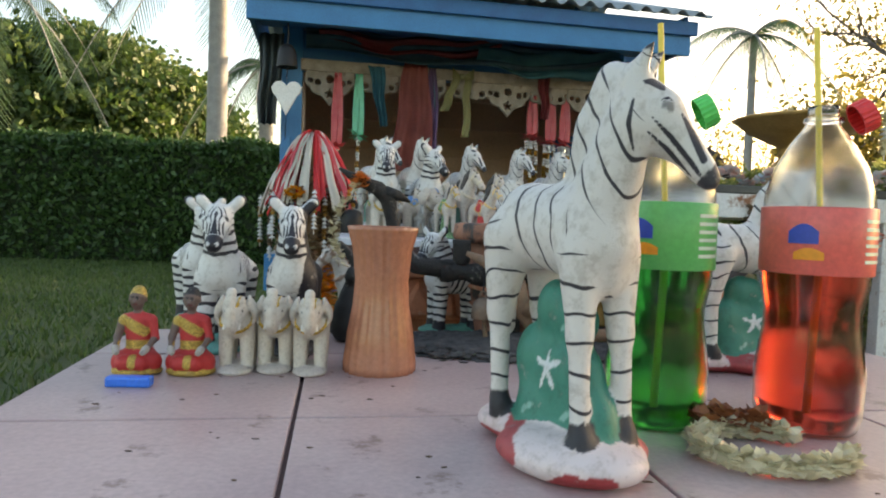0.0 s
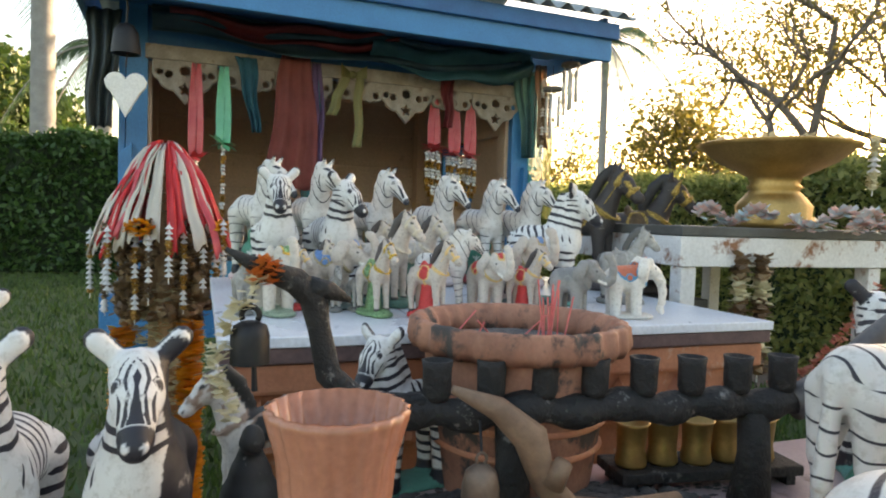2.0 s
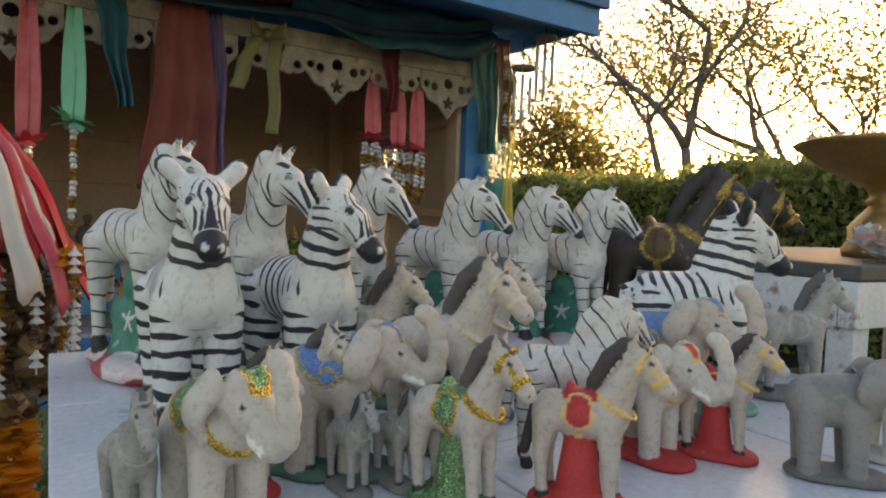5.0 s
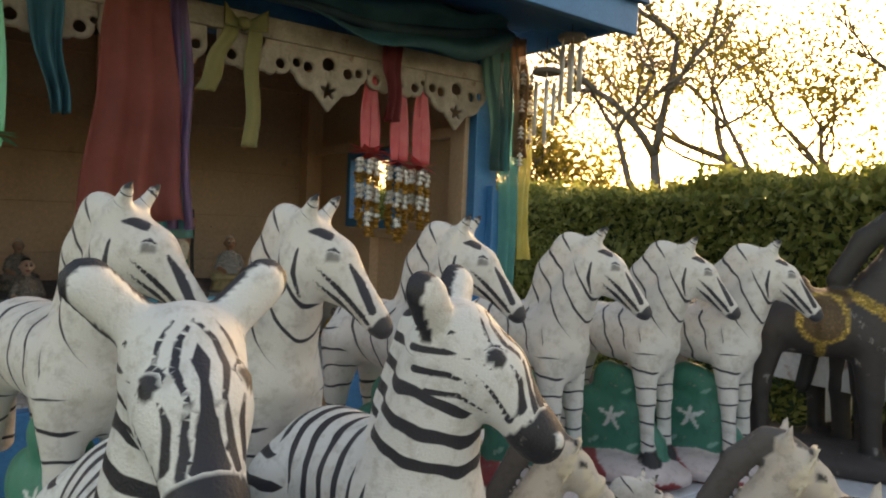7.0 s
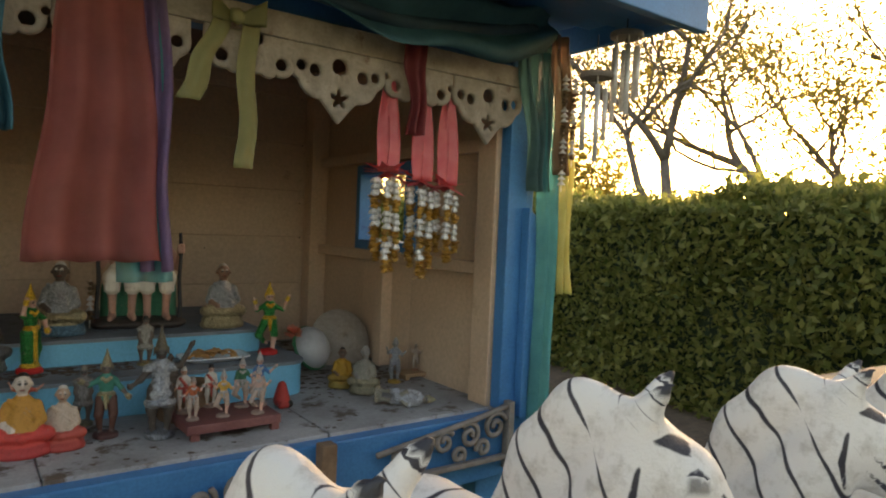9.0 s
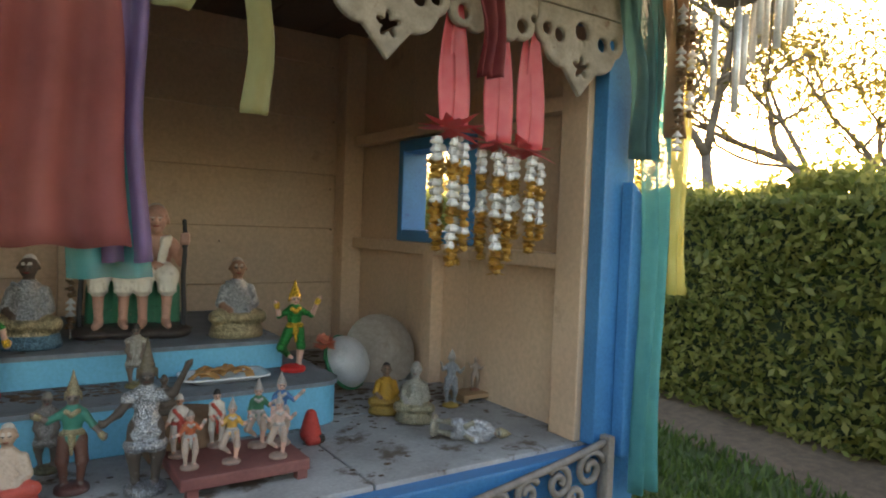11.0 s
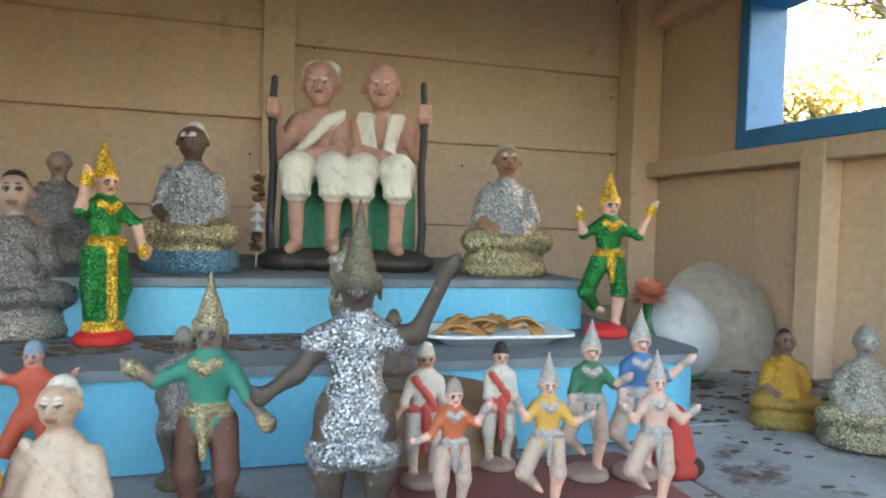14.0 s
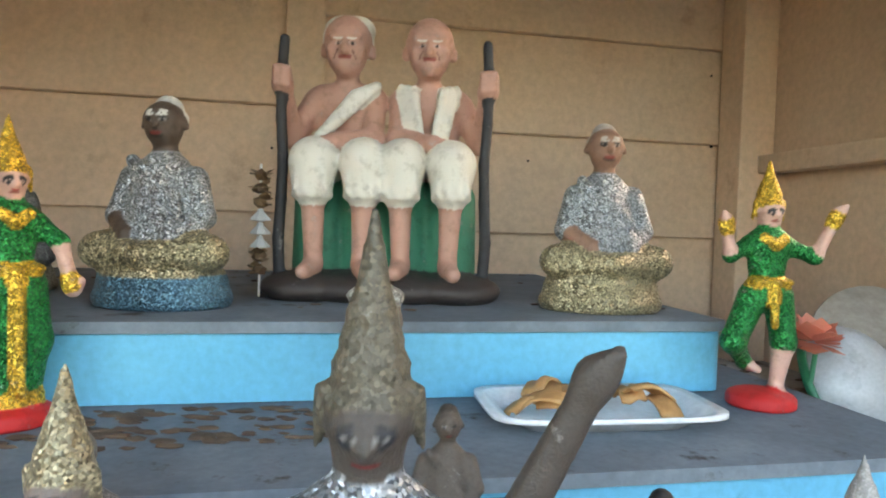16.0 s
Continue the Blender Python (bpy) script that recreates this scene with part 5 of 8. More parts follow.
statue("zebra_statue", LEAN_T, nose_at(0.222, 1.832, AZ, -72, 0.25, 0.385), ZL, "zebra statue", "zebra statues")
statue("zebra_statue", LEAN_T, nose_at(0.335, 1.835, AZ, -72, 0.245, 0.385), ZL, "zebra statue", "zebra statues")
statue("zebra_statue", LEAN_T, nose_at(0.418, 1.81, AZ, -72, 0.245, 0.385), ZL, "zebra statue", "zebra statues")


# ---- small horses and elephants ----
def band(c, axis, r, thick, col, n=10, flat=0.85, zone="hard"):
    """A raised strap round the point c, square to axis (which lies in the plane of symmetry)."""
    u = Vector(axis).normalized()
    v = Vector((0, 1, 0))
    w = u.cross(v)
    pts = [Vector(c) + v * (r * flat * math.cos(k * 2 * math.pi / n)) + w * (r * math.sin(k * 2 * math.pi / n)) for k in range(n)]
    return [(tuple(pts[k]), tuple(pts[(k + 1) % n]), thick, thick, col, zone, None) for k in range(n)]


def pony(body, mane, saddle, base, trim, glit=0.0):
    """Small standing horse with a bridle, a saddle cloth and a block under its belly."""
    D = (0.02, 0.018, 0.018)
    L = [((-0.20, 0, 0.53), (0.08, 0, 0.53), 0.115, 0.122, body, "", None), ((0.09, 0, 0.56), (0.20, 0, 0.80), 0.11, 0.066, body, "", (1, 0.85, 1)),
         ((0.225, 0, 0.86), (0.28, 0, 0.82), 0.07, 0.062, body, "", (1, 0.88, 1)), ((0.25, 0, 0.81), (0.29, 0, 0.78), 0.056, 0.045, body, "", (1, 0.85, 1)),
         ((0.285, 0, 0.815), (0.375, 0, 0.715), 0.055, 0.042, body, "", (1, 0.88, 1)), ((0.385, 0, 0.705), (0.39, 0, 0.70), 0.045, 0.042, body, "", (1, 1, 0.9)),
         ((0.0, 0, 0.70), (0.08, 0, 0.85), 0.04, 0.045, mane, "hard", (1, 0.6, 1)), ((0.08, 0, 0.85), (0.16, 0, 0.93), 0.045, 0.042, mane, "hard", (1, 0.6, 1)),
         ((0.20, 0, 0.94), (0.275, 0, 0.895), 0.028, 0.022, mane, "hard", (1, 0.7, 1)),
         ((-0.29, 0, 0.58), (-0.36, 0, 0.28), 0.04, 0.03, mane, "", None)]
    L += band((0.345, 0, 0.752), (0.66, 0, -0.75), 0.054, 0.010, trim) + band((0.255, 0, 0.855), (0.85, 0, -0.5), 0.078, 0.009, trim) + band((0.135, 0, 0.60), (0.5, 0, 0.9), 0.116, 0.012, trim, 14)
    L += band((-0.05, 0, 0.535), (1, 0, 0), 0.121, 0.010, trim, 14, 1.0)
    for s in (1, -1):
        L += [((0.10, s * 0.065, 0.48), (0.115, s * 0.068, 0.30), 0.062, 0.042, body, "", None), ((0.115, s * 0.068, 0.30), (0.13, s * 0.072, 0.08), 0.038, 0.034, body, "", None), ((0.13, s * 0.072, 0.09), (0.138, s * 0.072, 0.06), 0.036, 0.04, D, "hard", None),
              ((-0.23, s * 0.068, 0.50), (-0.25, s * 0.075, 0.30), 0.075, 0.044, body, "", None), ((-0.25, s * 0.075, 0.30), (-0.23, s * 0.078, 0.08), 0.038, 0.034, body, "", None), ((-0.23, s * 0.078, 0.09), (-0.225, s * 0.078, 0.06), 0.036, 0.04, D, "hard", None),
              ((0.205, s * 0.036, 0.92), (0.215, s * 0.05, 0.985), 0.024, 0.010, body, "hard", None), ((0.305, s * 0.052, 0.853), (0.315, s * 0.05, 0.845), 0.015, 0.013, D, "dab", None), ((0.408, s * 0.024, 0.71), (0.412, s * 0.024, 0.705), 0.011, 0.010, D, "dab", None),
              ((0.31, s * 0.05, 0.83), (0.345, s * 0.05, 0.775), 0.008, 0.008, trim, "hard", None), ((0.26, s * 0.07, 0.83), (0.16, s * 0.10, 0.66), 0.008, 0.008, trim, "hard", None)]
        L += [((-0.05, s * 0.125, 0.55), (-0.05, s * 0.13, 0.60), 0.085, 0.085, trim, "dab", None), ((-0.05, s * 0.125, 0.55), (-0.05, s * 0.13, 0.60), 0.068, 0.068, saddle, "dab", None)]
    L += [((-0.09, 0, 0.635), (-0.01, 0, 0.635), 0.06, 0.06, saddle, "hard", (1, 1.5, 0.5)), ((-0.11, 0, 0.66), (-0.115, 0, 0.675), 0.04, 0.035, saddle, "hard", (0.7, 1.6, 1)),
          ((-0.18, 0, 0.03), (0.12, 0, 0.03), 0.15, 0.15, base, "hard", (1, 1, 0.45))]
    if glit >= 0:
        L += [((-0.05, 0, 0.1), (-0.05, 0, 0.38), 0.13, 0.09, base, "", (1, 0.7, 1))]
    return L


def elephant(body, cloth_col, trim, base, trunk_up):
    """Standing elephant with a bordered cloth, a head cap and fanned ears."""
    D = (0.02, 0.018, 0.018)
    L = [((-0.22, 0, 0.54), (0.02, 0, 0.56), 0.185, 0.19, body, "", None), ((0.18, 0, 0.70), (0.25, 0, 0.66), 0.135, 0.115, body, "", None)]
    if trunk_up:
        T = [(0.32, 0.62, 0.085), (0.41, 0.55, 0.064), (0.48, 0.60, 0.056), (0.50, 0.72, 0.050), (0.475, 0.83, 0.046), (0.44, 0.91, 0.046), (0.40, 0.925, 0.05)]
    else:
        T = [(0.32, 0.64, 0.085), (0.40, 0.52, 0.064), (0.435, 0.38, 0.054), (0.43, 0.24, 0.046), (0.40, 0.14, 0.042), (0.43, 0.10, 0.04)]
    for (x0, z0, r0), (x1, z1, r1) in zip(T, T[1:]):
        L += [((x0, 0, z0), (x1, 0, z1), r0, r1, body, "", None)]
        for q in (0.25, 0.75):
            r = r0 + (r1 - r0) * q
            L += band((x0 + (x1 - x0) * q, 0, z0 + (z1 - z0) * q), (x1 - x0, 0, z1 - z0), r, 0.008, body, 8, 1.0)
    for s in (1, -1):
        L += [((0.02, s * 0.11, 0.5), (0.04, s * 0.115, 0.08), 0.09, 0.070, body, "", None), ((-0.26, s * 0.11, 0.5), (-0.25, s * 0.115, 0.08), 0.095, 0.070, body, "", None),
              ((0.20, s * 0.055, 0.80), (0.22, s * 0.055, 0.79), 0.062, 0.058, body, "", None),
              ((0.12, s * 0.14, 0.78), (0.07, s * 0.215, 0.66), 0.085, 0.085, body, "hard", (1, 0.28, 1)), ((0.07, s * 0.205, 0.66), (0.10, s * 0.18, 0.54), 0.08, 0.045, body, "hard", (1, 0.28, 1)),
              ((0.33, s * 0.07, 0.57), (0.44, s * 0.085, 0.53), 0.022, 0.010, (0.8, 0.77, 0.7), "hard", None),
              ((0.295, s * 0.105, 0.715), (0.31, s * 0.10, 0.71), 0.018, 0.014, D, "dab", None), ((0.27, s * 0.11, 0.735), (0.315, s * 0.10, 0.735), 0.007, 0.006, D, "dab", None)]
    L += [((-0.12, 0, 0.66), (-0.06, 0, 0.66), 0.24, 0.24, trim, "dab", (0.75, 1, 0.8)), ((-0.12, 0, 0.67), (-0.06, 0, 0.67), 0.215, 0.215, cloth_col, "dab", (0.75, 1, 0.8))]
    for s in (1, -1):
        L += [((-0.09, s * 0.19, 0.58), (-0.09, s * 0.19, 0.581), 0.06, 0.06, trim, "dab", None), ((-0.09, s * 0.19, 0.58), (-0.09, s * 0.19, 0.581), 0.038, 0.038, cloth_col, "dab", None)]
    L += [((0.20, 0, 0.86), (0.27, 0, 0.78), 0.075, 0.06, trim, "dab", None), ((0.20, 0, 0.86), (0.25, 0, 0.80), 0.055, 0.045, cloth_col, "dab", None)]
    L += band((0.10, 0, 0.62), (0.9, 0, 0.45), 0.185, 0.013, trim, 16, 1.0)
    L += [((-0.2, 0, 0.03), (0.12, 0, 0.03), 0.19, 0.19, base, "hard", (1, 1, 0.3))]
    return L


OFF, RED, GOLD, BLUEC, SILVER = (0.52, 0.455, 0.40), (0.55, 0.04, 0.04), (0.75, 0.46, 0.07, 0.9), (0.12, 0.26, 0.52, 0.3), (0.62, 0.64, 0.66, 0.9)
GREENG = (0.25, 0.45, 0.22, 0.9)
P_RED = sculpt("small_horse", pony(OFF, (0.06, 0.05, 0.05), RED, RED, (0.75, 0.5, 0.2)), 90, MAT_PAINT, 0.026)
P_PLAIN = sculpt("small_horse", pony(OFF, (0.08, 0.07, 0.07), (0.5, 0.46, 0.42), (0.06, 0.16, 0.12), (0.6, 0.52, 0.4)), 90, MAT_PAINT, 0.026)
P_GOLD = sculpt("small_horse", pony(OFF, (0.10, 0.08, 0.08), GREENG, GREENG, GOLD), 90, MAT_PAINT, 0.026)
P_GREY = sculpt("small_horse", pony((0.34, 0.33, 0.31), (0.10, 0.1, 0.1), (0.32, 0.3, 0.28), (0.2, 0.2, 0.19), (0.42, 0.4, 0.36), -1), 90, MAT_PAINT, 0.026)
BLACKGOLD = sculpt("black_horse", pony((0.035, 0.028, 0.026), (0.02, 0.018, 0.018), (0.12, 0.07, 0.03, 0.3), (0.05, 0.04, 0.04), (0.5, 0.33, 0.08, 0.7), -1), 110, MAT_PAINT, 0.026)
E_BLUE = sculpt("elephant", elephant(OFF, BLUEC, (0.45, 0.36, 0.2, 0.6), (0.1, 0.14, 0.13), True), 90, MAT_PAINT, 0.026)
E_GOLD = sculpt("elephant", elephant((0.56, 0.51, 0.45), GREENG, GOLD, (0.3, 0.4, 0.3, 0.5), True), 90, MAT_PAINT, 0.026)
E_RED = sculpt("elephant", elephant((0.74, 0.71, 0.66), (0.6, 0.16, 0.08), (0.06, 0.3, 0.5), (0.6, 0.57, 0.52), False), 90, MAT_PAINT, 0.026)
E_WINE = sculpt("elephant", elephant((0.60, 0.55, 0.49), RED, (0.7, 0.5, 0.2), RED, True), 90, MAT_PAINT, 0.026)
E_GREY = sculpt("elephant", elephant((0.28, 0.27, 0.26), (0.2, 0.2, 0.2), (0.25, 0.25, 0.24), (0.18, 0.17, 0.16), True), 90, MAT_PAINT, 0.026)

HS, EL = "horse statue", "elephant statue"
G1 = "small animal statues on the altar"
for me, x, y, hd, s, lab, cat in (
        (P_GREY, -0.187, 1.470, -75, 0.095, "small weathered grey horse statue on a brown base", HS),
        (E_GOLD, -0.137, 1.460, -66, 0.122, "small white elephant statue with green and gold glitter", EL),
        (P_GOLD, 0.008, 1.450, -62, 0.122, "small white horse statue with gold glitter trim", HS),
        (P_RED, 0.088, 1.425, -45, 0.122, "small white horse statue with a red saddle and base", HS),
        (E_WINE, 0.196, 1.488, -72, 0.115, "small white elephant statue with a red cloth", EL),
        (P_RED, 0.255, 1.475, -50, 0.110, "small white horse statue with a red base behind", HS),
        (E_BLUE, 0.280, 1.560, -66, 0.145, "white elephant statue with a faded blue cloth", EL),
        (E_RED, 0.415, 1.425, -10, 0.115, "white elephant statue with an orange and blue cloth", EL),
        (E_GREY, 0.315, 1.41, -40, 0.11, "grey stone elephant statue", EL),
        (E_BLUE, -0.046, 1.535, -24, 0.130, "white elephant statue with a raised trunk and blue cloth", EL),
        (P_PLAIN, -0.078, 1.545, -48, 0.115, "small off-white horse statue on a green base", HS),
        (P_PLAIN, 0.042, 1.560, -46, 0.166, "off-white horse statue with a bridle", HS),
        (P_RED, -0.122, 1.520, -40, 0.105, "small white horse statue with a red saddle cloth", HS),
        (P_PLAIN, 0.105, 1.640, -46, 0.160, "off-white horse statue behind others", HS),
        (P_GREY, 0.49, 1.60, -20, 0.15, "pale grey horse statue looking along the altar", HS),
        (P_PLAIN, 0.020, 1.705, -32, 0.148, "off-white horse statue with a dark mane", HS)):
    statue("animal_statue", me, put(x, y, AZ, hd, s), lab, cat, G1)
SMALLZ = slim_mesh(0.3, 84, False)
statue("zebra_statue", SMALLZ, put(0.128, 1.500, AZ - 0.012, -24, 0.150), "small beige zebra statue with faded stripes", "zebra statue", "zebra statues")
statue("zebra_statue", SMALLZ, put(0.085, 1.700, AZ - 0.015, -24, 0.125), "small beige zebra statue behind others", "zebra statue", "zebra statues")
statue("horse_statue", BLACKGOLD, put(0.535, 1.86, AZ, -50, 0.29), "black horse statue with gold trim on the altar", HS, "black horse statues")
stool = thing("side_stand", Matrix.Translation((0.66, 1.88, 0)), "dark wooden stand beside the altar", "stand")
part("top", box(-0.10, 0.12, -0.12, 0.12, AZ - 0.04, AZ - 0.012, 0.004), MAT_DARKTOP, stool)
for x in (-0.08, 0.1):
    for y in (-0.1, 0.1):
        part("leg", box(x - 0.012, x + 0.012, y - 0.012, y + 0.012, 0, AZ - 0.04, 0.002), MAT_DARKTOP, stool)
statue("horse_statue", BLACKGOLD, put(0.68, 1.89, AZ - 0.012, -20, 0.29), "black horse statue with gold trim beside the altar", HS, "black horse statues")

# row of small figures on the pink table
TW = sculpt("kneeling_elephant", elephant((0.62, 0.57, 0.50), (0.5, 0.46, 0.4), GOLD, (0.55, 0.5, 0.46), True), 96, MAT_PAINT, 0.026)
for x, y, s, lab in ((-0.258, 0.845, 0.115, "small white elephant figure with chipped paint"), (-0.212, 0.858, 0.115, "small white and gold elephant figure"), (-0.165, 0.852, 0.115, "small white elephant figure on a glitter base")):
    statue("elephant_figure", TW, put(x, y, TZ, -82, s), lab, "elephant figure", "small elephants on the table")
for x in (-0.052, -0.018):
    statue("elephant_figure", P_GREY, put(x, 1.50, AZ, -75, 0.075), "tiny pale figure beside its twin", "animal statue", G1)


# ---- human-shaped shrine figures, each one plain mesh ----
SKIN, DARKSKIN, HAIR, GREY = (0.50, 0.26, 0.17), (0.09, 0.06, 0.045), (0.015, 0.013, 0.013), (0.62, 0.6, 0.57)


def face(x, y, z, k, skin, brow=(0.02, 0.017, 0.015)):
    """Painted eyes, brows and mouth on a face whose front is at (x, y, z); k is the half width."""
    white, dark, lip = tuple(0.14 + 0.75 * c for c in skin[:3]), (0.012, 0.01, 0.01), (0.33 * skin[0] + 0.12, 0.25 * skin[1], 0.25 * skin[2])
    L = [((x - 0.26 * k, y, z - 0.55 * k), (x + 0.26 * k, y, z - 0.55 * k), 0.085 * k, 0.085 * k, lip, "dab", (1, 4, 1))]
    for q in (1, -1):
        L += [((x + q * 0.26 * k, y, z + 0.14 * k), (x + q * 0.48 * k, y, z + 0.14 * k), 0.10 * k, 0.08 * k, white, "dab", (1, 4, 1)), ((x + q * 0.37 * k, y, z + 0.14 * k), (x + q * 0.38 * k, y, z + 0.14 * k), 0.085 * k, 0.085 * k, dark, "dab", (1, 4, 1)),
              ((x + q * 0.2 * k, y, z + 0.26 * k), (x + q * 0.55 * k, y, z + 0.24 * k), 0.035 * k, 0.03 * k, dark, "dab", (1, 4, 1)),
              ((x + q * 0.18 * k, y, z + 0.42 * k), (x + q * 0.6 * k, y, z + 0.40 * k), 0.07 * k, 0.045 * k, brow, "dab", (1, 4, 1))]
    return L


def kneeling(skin, dress, gold, hair):
    """Kneeling figure with bare arms, a gold sash and belt, facing -y."""
    L = [((-0.14, -0.02, 0.13), (0.14, -0.02, 0.13), 0.13, 0.13, dress, "", None), ((-0.09, -0.14, 0.14), (0.09, -0.14, 0.14), 0.09, 0.09, dress, "", None), ((0, 0.04, 0.15), (0, 0.05, 0.16), 0.2, 0.19, dress, "", (1, 0.8, 0.9)),
         ((0, 0.02, 0.28), (0, 0.02, 0.56), 0.118, 0.125, dress, "", (1.1, 0.75, 1)), ((-0.12, 0.02, 0.60), (0.12, 0.02, 0.60), 0.062, 0.062, dress, "", None), ((0, 0.01, 0.66), (0, 0, 0.73), 0.045, 0.042, skin, "", None),
         ((0, -0.01, 0.83), (0, -0.02, 0.79), 0.092, 0.075, skin, "", None), ((0, 0.02, 0.875), (0, 0.025, 0.895), 0.092, 0.075, hair, "hard", None), ((0, -0.1, 0.81), (0, -0.108, 0.795), 0.012, 0.016, skin, "hard", None),
         ((-0.15, -0.06, 0.60), (0.10, -0.10, 0.47), 0.055, 0.06, gold, "dab", (1, 2, 1)), ((-0.14, -0.06, 0.33), (0.14, -0.06, 0.33), 0.05, 0.05, gold, "dab", (1, 2, 1)), ((0.02, -0.2, 0.30), (0.02, -0.24, 0.12), 0.045, 0.04, gold, "dab", (1, 2, 1)),
         ((0, 0, 0.03), (0, 0, 0.04), 0.27, 0.27, gold, "hard", (1, 0.8, 0.22))]
    for s in (1, -1):
        L += [((s * 0.16, 0.01, 0.59), (s * 0.205, -0.03, 0.40), 0.05, 0.04, skin if s < 0 else dress, "", None), ((s * 0.205, -0.03, 0.40), (s * 0.16, -0.17, 0.30), 0.038, 0.032, skin, "", None), ((s * 0.16, -0.18, 0.30), (s * 0.14, -0.21, 0.27), 0.042, 0.036, (0.42, 0.38, 0.34), "", None),
              ((s * 0.09, 0, 0.82), (s * 0.093, 0, 0.80), 0.018, 0.015, skin, "hard", None)]
    return L + face(0, -0.1, 0.82, 0.085, skin)


def seated(skin, robe, hair, lap, seat):
    """Cross-legged robed figure on a cushion, facing -y."""
    L = [((0, 0, 0.24), (0, 0.01, 0.60), 0.235, 0.135, robe, "", (1, 0.85, 1)), ((0, 0.01, 0.70), (0, 0.01, 0.76), 0.06, 0.05, skin, "", None),
         ((0, -0.005, 0.86), (0, -0.01, 0.83), 0.098, 0.085, skin, "", None), ((0, 0.035, 0.90), (0, 0.035, 0.925), 0.092, 0.07, hair, "hard", None),
         ((0, 0, 0.05), (0, 0, 0.10), 0.30, 0.28, seat, "", (1.1, 0.8, 0.5)), ((0, 0.0, 0.16), (0, 0, 0.2), 0.27, 0.25, lap, "", (1.05, 0.8, 0.6)),
         ((0, -0.095, 0.855), (0, -0.112, 0.835), 0.014, 0.018, skin, "hard", None), ((-0.02, -0.088, 0.795), (0.02, -0.088, 0.795), 0.009, 0.009, tuple(0.5 * c for c in skin[:3]), "hard", None), ((-0.13, -0.05, 0.68), (0.09, -0.13, 0.40), 0.03, 0.034, robe, "hard", None), ((-0.08, -0.09, 0.66), (0.12, -0.12, 0.46), 0.018, 0.02, robe, "hard", None)]
    for s in (1, -1):
        L += [((s * 0.15, 0.0, 0.60), (s * 0.21, -0.03, 0.42), 0.062, 0.052, robe, "", None), ((s * 0.21, -0.03, 0.42), (s * 0.10, -0.15, 0.34), 0.045, 0.035, robe if s > 0 else skin, "", None),
              ((s * 0.1, -0.05, 0.28), (s * 0.25, -0.09, 0.26), 0.115, 0.10, lap, "", (1, 1, 0.9)), ((s * 0.25, -0.1, 0.26), (0.0, -0.2, 0.25), 0.07, 0.055, lap, "", None),
              ((s * 0.028, -0.099, 0.868), (s * 0.045, -0.093, 0.868), 0.007, 0.007, (0.02, 0.017, 0.015), "hard", None), ((s * 0.022, -0.093, 0.908), (s * 0.05, -0.085, 0.906), 0.004, 0.003, hair, "hard", None), ((s * 0.093, 0, 0.86), (s * 0.10, 0, 0.84), 0.02, 0.018, skin, "hard", None)]
    return L + face(0, -0.1, 0.85, 0.088, skin, hair[:3])


